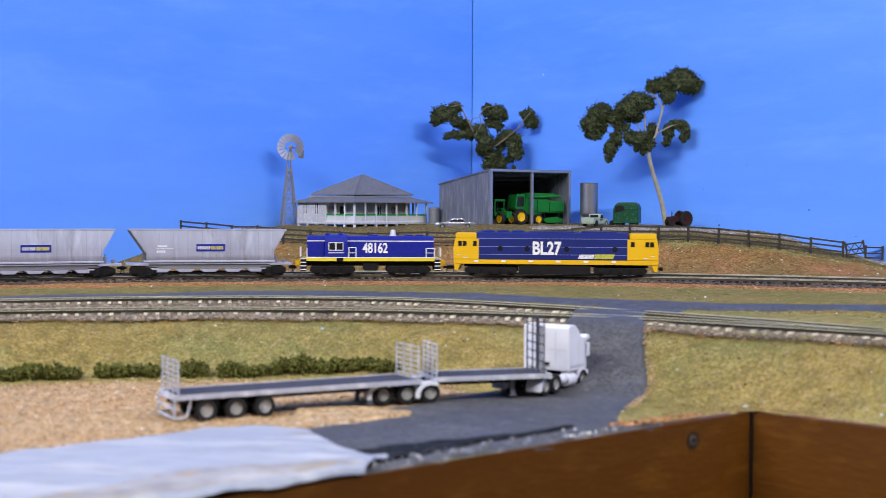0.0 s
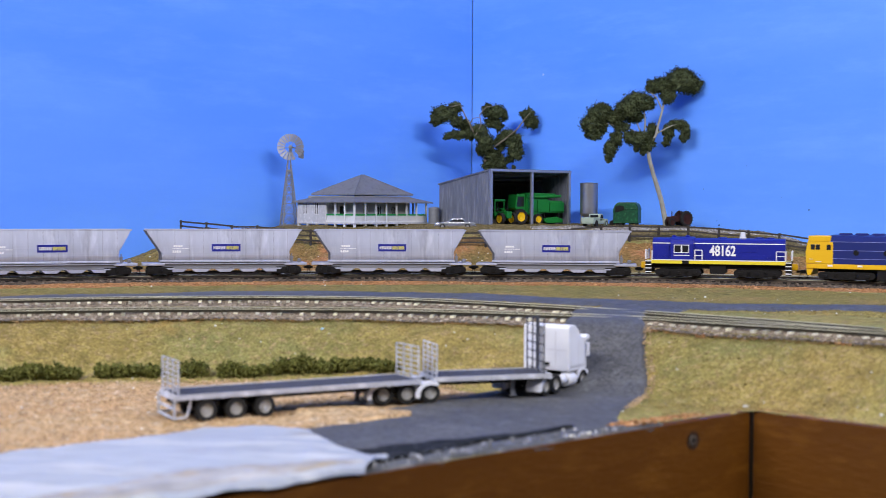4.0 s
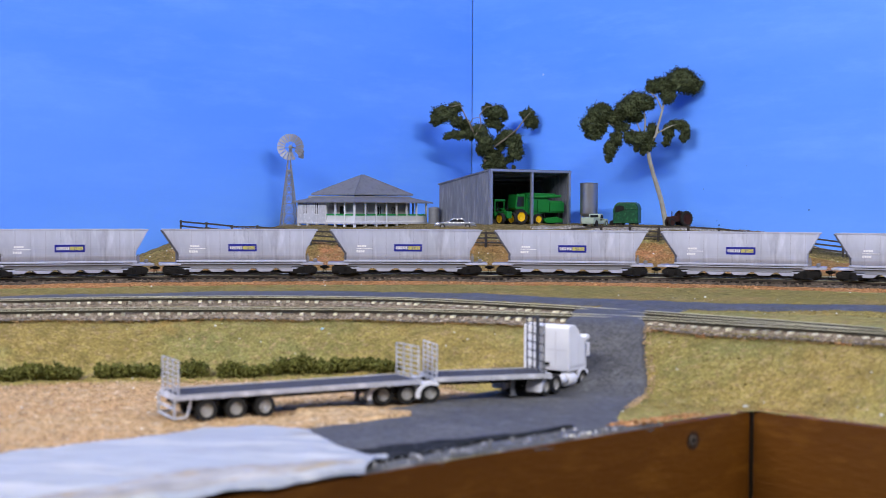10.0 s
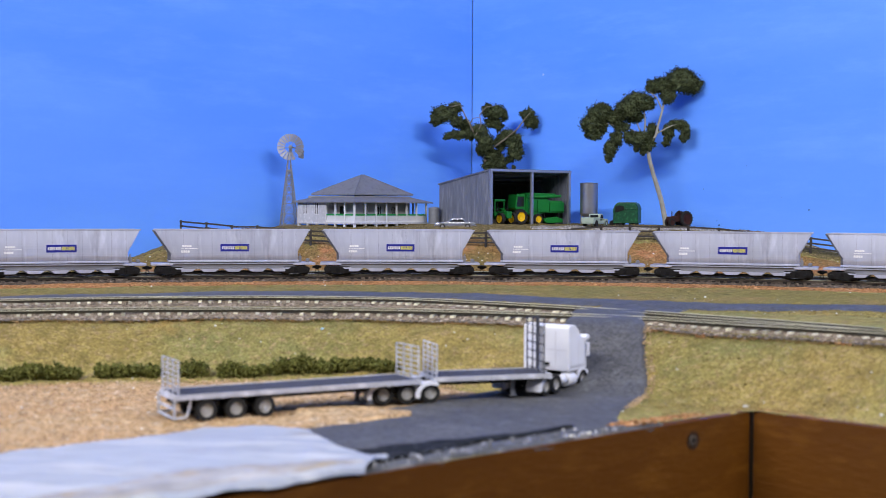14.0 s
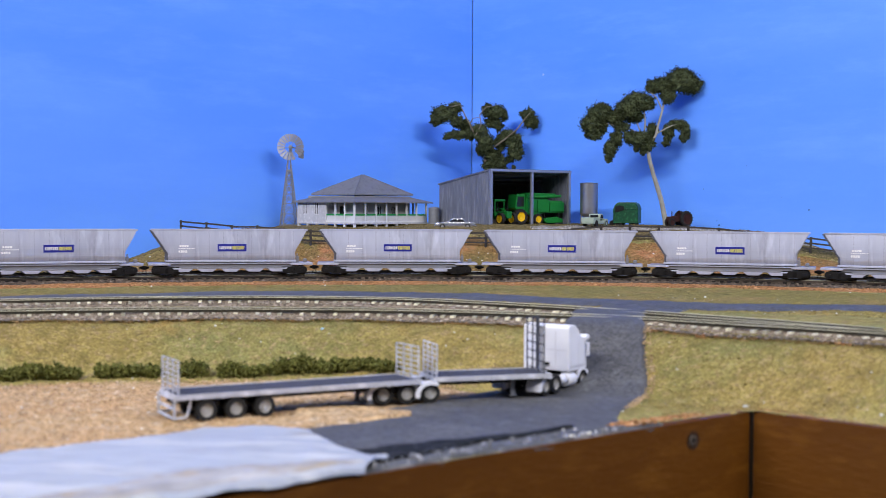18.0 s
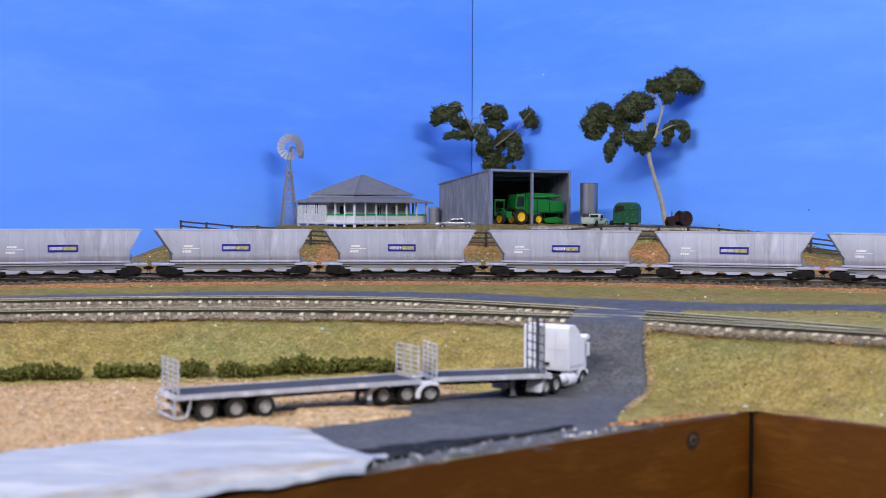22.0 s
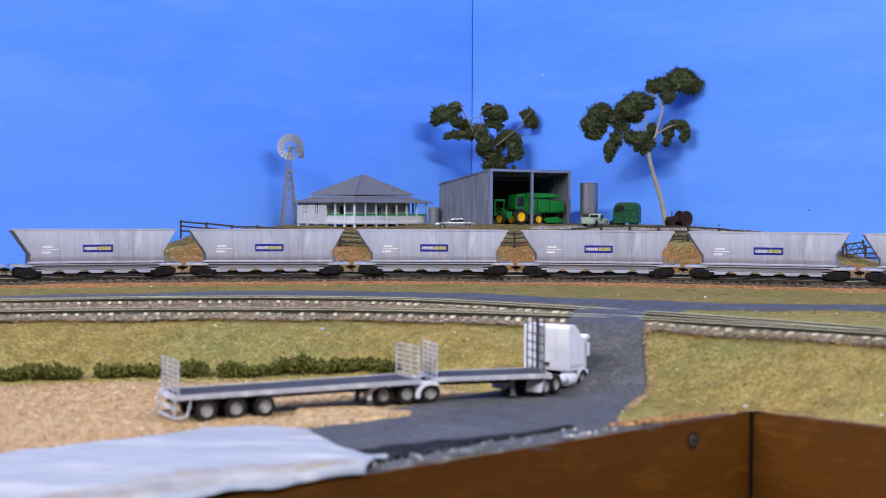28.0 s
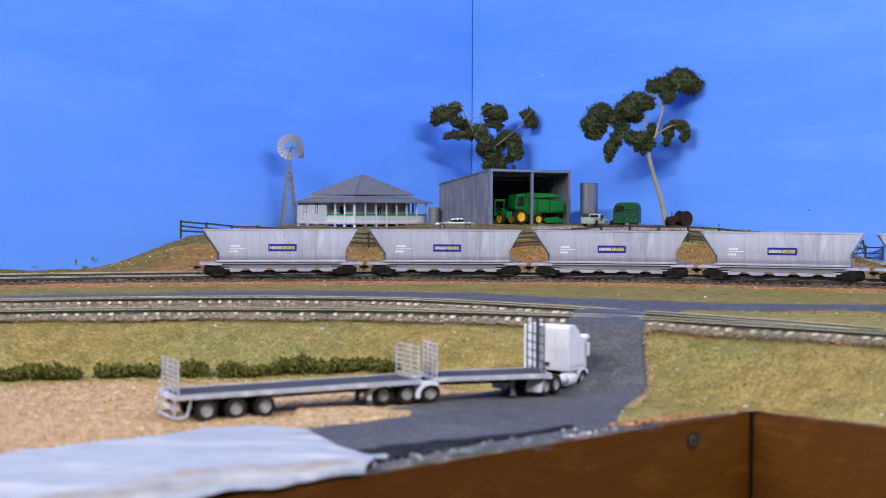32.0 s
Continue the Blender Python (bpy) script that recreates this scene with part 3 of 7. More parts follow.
loft("gravel_lot", [(-0.42, 0.24), (-0.30, 0.335), (-0.20, 0.397), (-0.1445, 0.424), (-0.1187, 0.4305), (-0.0919, 0.4365), (-0.0639, 0.44), (-0.0352, 0.4405), (-0.012, 0.436), (0.010, 0.415)],
     [edge_of_board(0.62), edge_of_board(0.42), edge_of_board(0.30), edge_of_board(0.22), edge_of_board(0.15), edge_of_board(0.09)], 0.0005, GRAVEL, "pale tan gravel lot", across=24, jag=0.02, seed=1.0)
loft("level_crossing_road", [(0.074, 0.582), (0.060, 0.536), (0.050, 0.4985), (0.048, 0.4885), (0.0422, 0.449), (0.037, 0.432), (0.0217, 0.419), (0.005, 0.402), (-0.0041, 0.391), (-0.0262, 0.366), (-0.040, 0.334), (-0.052, 0.300)],
     [(0.114, 0.556), (0.096, 0.526), (0.083, 0.50), (0.0773, 0.4855), (0.0682, 0.4345), (0.0665, 0.4205), (0.0650, 0.4045), (0.058, 0.3855), (0.0505, 0.3640), edge_of_board(0.05), edge_of_board(0.09), edge_of_board(0.17)],
     crossing_lift, TARMAC, "dark blue-grey painted road over the tracks", across=16, jag=0.03, seed=4.0)
loft("bare_plaster_edge", [(-0.36, 0.10), (-0.25, 0.205), (-0.16, 0.262), (-0.1035, 0.296), (-0.0741, 0.314), (-0.0624, 0.326), (-0.049, 0.3365), (-0.0351, 0.3295), (-0.0263, 0.3115), (-0.012, 0.2945)],
     [edge_of_board(0.60, -0.0010), edge_of_board(0.44, -0.0010), edge_of_board(0.34, -0.0010), edge_of_board(0.28, -0.0010), edge_of_board(0.24, -0.0010), edge_of_board(0.20, -0.0010), edge_of_board(0.165, -0.0010), edge_of_board(0.133, -0.0010)],
     lambda x, y: 0.0013 + 0.0012 * smooth01((x + 0.12) / 0.04) + 0.0006 * noise.noise((x * 55 + y * 40, y * 90, 3.0)) + 0.0003 * noise.noise((x * 25, y * 25, 9.0)) + 0.0003 * noise.noise((x * 190, y * 260, 5.0)) + ridge(x, y), PLASTER, "unpainted white plaster scenery edge", across=40, n=320, jag=0.035, seed=6.0, front=0.12)

ROUGH_PLASTER = mat("rough_plaster", (0.50, 0.50, 0.52), (0.17, 0.165, 0.165), scale=70, rough=0.8, bump=0.6, bump_scale=200, spec=0.1, fine=(0.34, 0.29, 0.23), fine_scale=90, amount=0.55)
loft("rough_plaster_edge", [edge_of_board(v, 0.0185 + 0.005 * math.sin(v * 47)) for v in (0.140, 0.150, 0.165, 0.19, 0.22, 0.25, 0.28, 0.32, 0.38)], [edge_of_board(v, 0.0012) for v in (0.131, 0.145, 0.16, 0.185, 0.215, 0.245, 0.28, 0.32, 0.38)],
     lambda x, y: 0.0031 + 1.3 * ridge(x, y) + 0.0007 * noise.noise((x * 55 + y * 40, y * 90, 3.0)), ROUGH_PLASTER, "rough layered plaster along the board edge", across=26, n=320, jag=0.22, seed=16.0, front=0.10)
# grey filler smeared along the board, with bare black paint behind it
loft("black_paint_patch", [edge_of_board(v, w) for v, w in ((0.055, 0.0175), (0.080, 0.0195), (0.10, 0.0245), (0.115, 0.0270), (0.133, 0.0250))], [edge_of_board(v, w) for v, w in ((0.055, 0.0145), (0.080, 0.0130), (0.10, 0.0100), (0.115, 0.0080), (0.131, 0.0080))],
     0.0018, BLACK_PAINT, "matt black paint patch on the road edge", across=10, jag=0.30, seed=8.0)
loft("gravel_tongue", [(-0.041, 0.3709), (-0.0298, 0.3734), (-0.02, 0.3737), (-0.0086, 0.3640)], [(-0.041, 0.332), (-0.0327, 0.3375), (-0.0246, 0.3466), (-0.0086, 0.3585)], 0.0016, GRAVEL, "tan gravel spilt over the road edge", across=10, jag=0.12, seed=18.0)
loft("smeared_edge", [edge_of_board(v, 0.0085) for v in (0.036, 0.055, 0.075, 0.095, 0.115, 0.130, 0.142)], [edge_of_board(v, 0.0003) for v in (0.036, 0.055, 0.075, 0.095, 0.115, 0.130, 0.142)],
     lambda x, y: 0.0008 + 0.0002 * noise.noise((x * 210, y * 210, 2.0)) + 0.0002 * noise.noise((x * 520, y * 520, 4.0)), FILLER, "grey filler smeared along the board edge", across=14, n=300, jag=0.10, seed=11.0)
# ---- train ----


def bogie(parent, x, axles, length, half=7.2):
    """A truck of side frames, springs and wheelsets, all black."""
    bm = bmesh.new()
    for y in (-half, half):
        s = 1 if y > 0 else -1
        prism(bm, [(-length / 2, 3.9), (-length / 2 + 1.2, 4.9), (length / 2 - 1.2, 4.9), (length / 2, 3.9), (length / 2, 2.3), (length / 2 - 1.5, 1.2), (2.2, 1.0), (1.2, 0.8), (-1.2, 0.8), (-2.2, 1.0), (-length / 2 + 1.5, 1.2), (-length / 2, 2.3)], y - 0.5, y + 0.5, "y", bevel=0.15)
        for a in axles:
            box(bm, a - 1.1, y + s * 0.4, 1.9, a + 1.1, y + s * 1.1, 3.6, bevel=0.2)
        for a, b in zip(axles, axles[1:]):
            c = (a + b) / 2
            for dx in (-0.7, 0.0, 0.7):
                rod(bm, (c + dx, y + s * 0.7, 1.9), (c + dx, y + s * 0.7, 3.9), 0.33, n=6)
    box(bm, -1.5, -half, 2.6, 1.5, half, 4.6)
    bg = part("bogie", bm, BLACK, parent, m=mm_pose(x, 0, 0))
    first = None
    for a in axles:
        if first is None:
            bm = bmesh.new()
            for y in (-4.3, 4.3):
                lathe(bm, [(0.6, y - 0.9), (2.6, y - 0.8), (2.6, y + 0.6), (3.0 if y > 0 else 2.6, y + 0.8), (0.6, y + 0.9)], n=18, axis="y")
            rod(bm, (0, -6.5, 0), (0, 6.5, 0), 0.5)
            first = part("wheelset", bm, WHEEL, bg, m=mm_pose(a, 0, 2.6))
        else:
            again(first, mm_pose(a, 0, 2.6))
    return bg


def coupler(parent, x, way):
    bm = bmesh.new()
    box(bm, min(x, x + way * 2.6), -0.8, 3.7, max(x, x + way * 2.6), 0.8, 4.9, bevel=0.15)
    box(bm, min(x + way * 2.0, x + way * 3.9), -1.5, 3.3, max(x + way * 2.0, x + way * 3.9), 1.1, 5.3, bevel=0.3)
    rod(bm, (x + way * 2.2, -1.2, 3.4), (x + way * 1.4, -1.6, 1.2), 0.22, n=6)
    rod(bm, (x + way * 1.4, -1.6, 1.2), (x + way * 2.6, -1.2, 1.2), 0.22, n=6)
    return part("coupler", bm, BLACK, parent)


def hopper_wagon(seed):
    """A silver grain hopper with sloped ends, on two trucks."""
    w = thing("hopper_wagon", pose(0, 0, 0), "dusty silver-grey grain hopper wagon with blue side badge", "wagon", "hopper wagons of the train")
    # body: loops of the hopper from its foot to its rim: (z, half length left, half length right, half width)
    bm = bmesh.new()
    def half_width(z):
        """The side bulges: drawn in at the foot, leaning in towards the rim."""
        return 9.2 - 1.6 * max(0.0, (12.2 - z) / 4.3) ** 2.0 - 1.1 * max(0.0, (z - 15.5) / 10.1) ** 1.5
    loops = []
    for z in (7.9, 8.5, 9.1, 9.8, 10.6, 11.4, 12.4, 13.6, 15.5, 17.0, 18.5, 20.0, 21.5, 23.0, 24.4, 25.6):
        out, low = max(0.0, z - 13.6) * 0.665, max(0.0, z - 12.4) * 0.665
        loops.append((z, -32.4 - low * 1.0, 37.6 + out * 0.84, half_width(z)))
    verts = []
    for z, a, b, hw in loops:
        verts += [(a, -hw, z), (b, -hw, z), (b, hw, z), (a, hw, z)]
    n = len(loops)
    inner = [(25.6, -40.5, 43.7, 7.6), (20.0, -37.0, 40.0, 7.5)]
    for z, a, b, hw in inner:
        verts += [(a, -hw, z), (b, -hw, z), (b, hw, z), (a, hw, z)]
    faces = [(3, 2, 1, 0)]
    for j in range(n + len(inner) - 1):
        faces += [(j * 4 + i, j * 4 + (i + 1) % 4, j * 4 + 4 + (i + 1) % 4, j * 4 + 4 + i) for i in range(4)]
    t = (n + len(inner) - 1) * 4
    faces.append((t, t + 1, t + 2, t + 3))
    shell(bm, verts, faces)
    es = [e for e in bm.edges if abs(e.verts[0].co.x - e.verts[1].co.x) < 1e-2 and abs(e.verts[0].co.y - e.verts[1].co.y) < 1e-3 and abs(e.verts[0].co.z - e.verts[1].co.z) > 1e-3]
    bmesh.ops.bevel(bm, geom=es, offset=0.0006, segments=2, affect="EDGES")
    bmesh.ops.recalc_face_normals(bm, faces=bm.faces)
    body = part("hopper_body", bm, SILVER, w)
    # panel joints: thin upright ribs pressed out of the side
    bm = bmesh.new()
    for i in range(9):
        x = -25.5 + i * 7.75
        for y in (-1, 1):
            side = [(half_width(z), z) for z in (9.0, 9.8, 11.0, 12.4, 15.5, 18.0, 20.5, 22.6, 24.7)]
            prism(bm, [(y * (w_ - 0.2), z) for w_, z in side] + [(y * (w_ + 0.06), z) for w_, z in reversed(side)], x - 0.08, x + 0.08, "x")
    part("panel_rib", bm, RIB_GREY, body)
    bm = bmesh.new()
    for y in (-8.15, 8.15):
        box(bm, -41.4, y - 0.25, 25.0, 44.6, y + 0.25, 25.8, bevel=0.1)
    for x in (-41.2, 44.3):
        box(bm, x - 0.25, -8.1, 25.0, x + 0.25, 8.1, 25.75, bevel=0.1)
    part("top_rim", bm, SILVER, body)
    bm = bmesh.new()
    for y in (-1, 1):
        prism(bm, [(y * 7.6, 7.5), (y * 8.9, 7.6), (y * 8.9, 8.2), (y * 8.0, 8.7)], -33.8, 38.0, "x")
    part("lower_lip", bm, SILVER, body)
    # end platforms and sill
    bm = bmesh.new()
    for a, b in ((-43.0, -31.0), (35.0, 47.6)):
        box(bm, a, -8.4, 5.8, b, 8.4, 7.1, bevel=0.25)
    split_part("end_platform", bm, SILVER, w)
    bm = bmesh.new()
    box(bm, -32.0, -7.2, 4.2, 36.0, 7.2, 7.7)
    part("side_sill", bm, SILL_GREY, w)
    bm = bmesh.new()
    for y in (-8.2, 7.2):
        box(bm, -31.6, y, 6.5, 35.8, y + 1.0, 7.1, bevel=0.1)
    split_part("sill_flange", bm, SILVER, w)
    bm = bmesh.new()
    for y in (-8.0, 7.2):
        box(bm, -25.5, y, 3.9, 29.5, y + 0.8, 4.5, bevel=0.1)
    split_part("lower_flange", bm, SILL_GREY, w)
    # sloped end sheets inside the side plates, shade and grime painted in
    bm = bmesh.new()
    prism(bm, [(-42.3, 25.2), (-33.7, 12.4), (-33.7, 7.4), (-32.0, 7.4), (-32.0, 12.8), (-40.4, 25.2)], -7.7, 7.7, "y")
    part("end_sheet", bm, END_SHADE_GRIME, body, "sloped end sheet with shade and grime in its dark colour")
    first = None
    for x in (-24.2, -11.3, 1.9, 14.9, 27.6):
        if first is None:
            bm = bmesh.new()
            prism(bm, [(-6.0, 4.3), (6.0, 4.3), (3.0, 2.1), (-3.0, 2.1)], -7.9, 7.9, "y", bevel=0.2)
            first = part("discharge_chute", bm, SILVER, w, m=mm_pose(x, 0, 0))
        else:
            again(first, mm_pose(x, 0, 0))
    # brake gear
    bm = bmesh.new()
    lathe(bm, [(0.3, 7.1), (1.1, 7.2), (1.1, 8.8), (0.8, 9.3), (0.2, 9.4)], n=12, at=(43.4, -6.4, 0))
    box(bm, 38.2, -7.4, 7.2, 39.8, -6.0, 10.8, bevel=0.2)
    rod(bm, (39.0, -6.8, 10.0), (39.0, -6.8, 12.2), 0.35, n=8)
    part("brake_gear", bm, SILL_GREY, w, "grey brake cylinder")
    bm = bmesh.new()
    for y in (-5.0, 5.0):
        rod(bm, (-25, y, 1.9), (29, y, 1.9), 0.45, n=6)
        for x in range(-24, 29, 4):
            box(bm, x, y - 0.5, 1.2, x + 1.2, y + 0.5, 2.4)
    part("brake_rigging", bm, BLACK, w)
    # badge: dark blue plate, pale and yellow bars
    for y in (-1, 1):
        bm = bmesh.new()
        lo, hi = sorted((y * 9.05, y * 9.3))
        box(bm, -5.5, lo, 13.5, 10.3, hi, 17.6, bevel=0.05)
        badge = part("badge", bm, LOCO_BLUE, w, "dark blue name badge")
        bm = bmesh.new()
        bars(bm, -4.6, 2.2, 14.7, 16.4, -9.3, 7, seed) if y < 0 else box(bm, -4.6, 9.3, 14.7, 2.2, 9.4, 16.4)
        part("badge_lettering", bm, WHITE_GREY, badge)
        bm = bmesh.new()
        bars(bm, 2.5, 9.4, 14.6, 16.5, -9.3, 8, seed + 1) if y < 0 else box(bm, 2.5, 9.3, 14.6, 9.4, 9.4, 16.5)
        part("badge_lettering", bm, DULL_YELLOW, badge)
    bm = bmesh.new()
    bars(bm, -26.7, -22.0, 12.9, 14.1, -9.2, 4, seed + 2, 0.1)
    bars(bm, -26.7, -17.6, 14.9, 15.3, -9.25, 10, seed + 3, 0.1)
    bars(bm, -26.2, -21.2, 16.0, 17.0, -9.25, 4, seed + 4, 0.1)
    part("stencilled_lettering", bm, WHITE, body, "small white stencilled bars")
    bogie(w, -33.0, (-5.2, 5.2), 15.4)
    bogie(w, 36.8, (-5.2, 5.2), 15.4)
    coupler(w, -42.4, -1)
    coupler(w, 47.0, 1)
    return w


def small_loco():
    """A blue and yellow hood diesel with a cab near one end."""
    w = thing("branch_locomotive", pose(0, 0, 0), "blue and yellow branch line diesel locomotive with white number", "locomotive")
    bm = bmesh.new()
    hood = [(-6.3, 9.9), (6.3, 9.9), (6.3, 19.6), (5.2, 21.4), (2.6, 22.2), (-2.6, 22.2), (-5.2, 21.4), (-6.3, 19.6)]
    prism(bm, hood, -36.0, -25.6, "x", bevel=0.35)
    prism(bm, hood, -13.3, 36.0, "x", bevel=0.35)
    hood_ob = part("hood", bm, LOCO_BLUE, w)
    bm = bmesh.new()
    prism(bm, [(-8.6, 9.9), (8.6, 9.9), (8.6, 19.0), (7.4, 21.6), (3.0, 22.8), (-3.0, 22.8), (-7.4, 21.6), (-8.6, 19.0)], -25.8, -13.1, "x", bevel=0.4)
    cab = part("cab", bm, LOCO_BLUE, w)
    bm = bmesh.new()
    for x in (-21.8, -17.6):
        box(bm, x - 1.8, -8.75, 14.2, x + 1.8, -8.6, 18.2, bevel=0.05)
        box(bm, x - 1.8, 8.6, 14.2, x + 1.8, 8.75, 18.2, bevel=0.05)
    pane = part("window", bm, WINDOW_DARK, cab)
    bm = bmesh.new()
    for y in (-8.85, 8.7):
        for x in (-21.8, -17.6):
            box(bm, x - 2.1, y, 13.9, x + 2.1, y + 0.15, 14.3)
            box(bm, x - 2.1, y, 18.1, x + 2.1, y + 0.15, 18.5)
            box(bm, x - 2.1, y, 13.9, x - 1.75, y + 0.15, 18.5)
            box(bm, x + 1.75, y, 13.9, x + 2.1, y + 0.15, 18.5)
        box(bm, -24.0, y, 12.4, -15.2, y + 0.15, 12.8)
    part("window_frame", bm, WHITE, cab, "white window frames")
    bm = bmesh.new()
    box(bm, -39.0, -8.7, 7.9, -25.8 + 6.5, 8.7, 9.9, bevel=0.2)
    box(bm, -15.5, -8.7, 7.9, 39.0, 8.7, 9.9, bevel=0.2)
    part("footplate", bm, LEMON, w, "yellow footplate edge")
    bm = bmesh.new()
    box(bm, -19.3, -8.2, 7.9, -15.5, 8.2, 9.9)
    box(bm, -37.5, -5.5, 5.2, 37.5, 5.5, 8.0)
    prism(bm, [(-4.4, 7.9), (4.4, 7.9), (4.4, 3.2), (3.6, 2.4), (-3.6, 2.4), (-4.4, 3.2)], -7.0, 7.0, "y", bevel=0.3)
    part("underframe", bm, BLACK, w)
    bm = bmesh.new()
    for y in (-1, 1):
        lo, hi = sorted((y * 8.7, y * 8.85))
        box(bm, -36.0, lo, 9.75, 36.0, hi, 10.25)
        lo, hi = sorted((y * 6.25, y * 6.42))
        box(bm, -36.0, lo, 19.0, -25.8, hi, 19.5)
        box(bm, -13.0, lo, 19.0, 36.0, hi, 19.5)
    part("lining", bm, WHITE, w, "thin white lining")
    bm = bmesh.new()
    for i in range(3):
        x = 11.4 + i * 3.5
        box(bm, x, -6.45, 14.6, x + 2.9, -6.3, 18.0, bevel=0.06)
    for i in range(3):
        box(bm, -35.0 + i * 3.0, -6.45, 11.4, -32.4 + i * 3.0, -6.3, 17.8, bevel=0.06)
    for i in range(6):
        box(bm, -11.0 + i * 7.6, -6.42, 10.8, -4.0 + i * 7.6, -6.3, 13.2, bevel=0.06)
    split_part("hood_door", bm, LOCO_BLUE, hood_ob)
    bm = bmesh.new()
    lathe(bm, [(2.0, 21.8), (1.7, 23.0), (1.2, 25.4), (0.9, 25.7)], n=14, at=(13.0, 0, 0))
    part("exhaust_stack", bm, WHITE_GREY, w, "pale grey exhaust stack")
    bm = bmesh.new()
    for x in (-24.5, -17.0):
        lathe(bm, [(1.4, 22.3), (1.4, 23.2), (0.9, 23.6)], n=12, at=(x, -2, 0))
    for x in (2, 22, 28):
        lathe(bm, [(2.4, 22.0), (2.4, 22.6), (0.6, 22.8)], n=14, at=(x, 0, 0))
    split_part("roof_vent", bm, LOCO_BLUE, w)
    bm = bmesh.new()
    for y in (-8.3, 8.3):
        for x0, x1, top in ((-12.4, -8.4, 15.6), (31.5, 36.2, 15.2), (-36.0, -35.9, 15.2)):
            rod(bm, (x0, y, 9.9), (x0, y, top), 0.28, n=6)
            rod(bm, (x1, y, 9.9), (x1, y, top), 0.28, n=6)
            rod(bm, (x0, y, top), (x1, y, top), 0.28, n=6)
            rod(bm, (x0, y, 12.6), (x1, y, 12.6), 0.22, n=6)
    split_part("handrail", bm, WHITE, w, "white handrails")
    for x in (-39.6, 39.6):
        bm = bmesh.new()
        for y in (-1, 1):
            lo, hi = sorted((y * 3.0, y * 8.5))
            box(bm, x - 0.3, lo, 10.2, x + 0.3, hi, 15.6, bevel=0.15)
        split_part("end_panel", bm, WHITE, w, "white end panels")
        bm = bmesh.new()
        s = 1 if x > 0 else -1
        lo, hi = sorted((x, x + s * 3.2))
        box(bm, lo, -3.4, 5.0, hi, 3.4, 8.6, bevel=0.5)
        part("pilot", bm, YELLOW, w, "yellow end beam")
        bm = bmesh.new()
        lo, hi = sorted((x, x - s * 3.2))
        for y in (-8.6, 8.6):
            box(bm, lo, y - 0.4, 2.4, hi, y + 0.4, 9.8)
        st = split_part("step_plate", bm, BLACK, w)[0]
        bm = bmesh.new()
        for y in (-9.1, 8.9):
            for z in (3.0, 5.0, 7.0, 9.0):
                box(bm, lo - 0.1, y, z, hi + 0.1, y + 0.2, z + 0.5)
        part("step_edge", bm, WHITE, st, "white step edges")
        coupler(w, x + s * 2.4, s)
    for y, rz in ((-6.50, 0), (6.50, 180)):
        lettering("number", "48162", 0.0079, WHITE, w, mm_pose(2.6, y, 15.0, 90, 0, rz), "white running number 48162", 0.72, fat=0.00020)
    bogie(w, -21.5, (-9.0, 0, 9.0), 25.5)
    bogie(w, 21.5, (-9.0, 0, 9.0), 25.5)
    return w


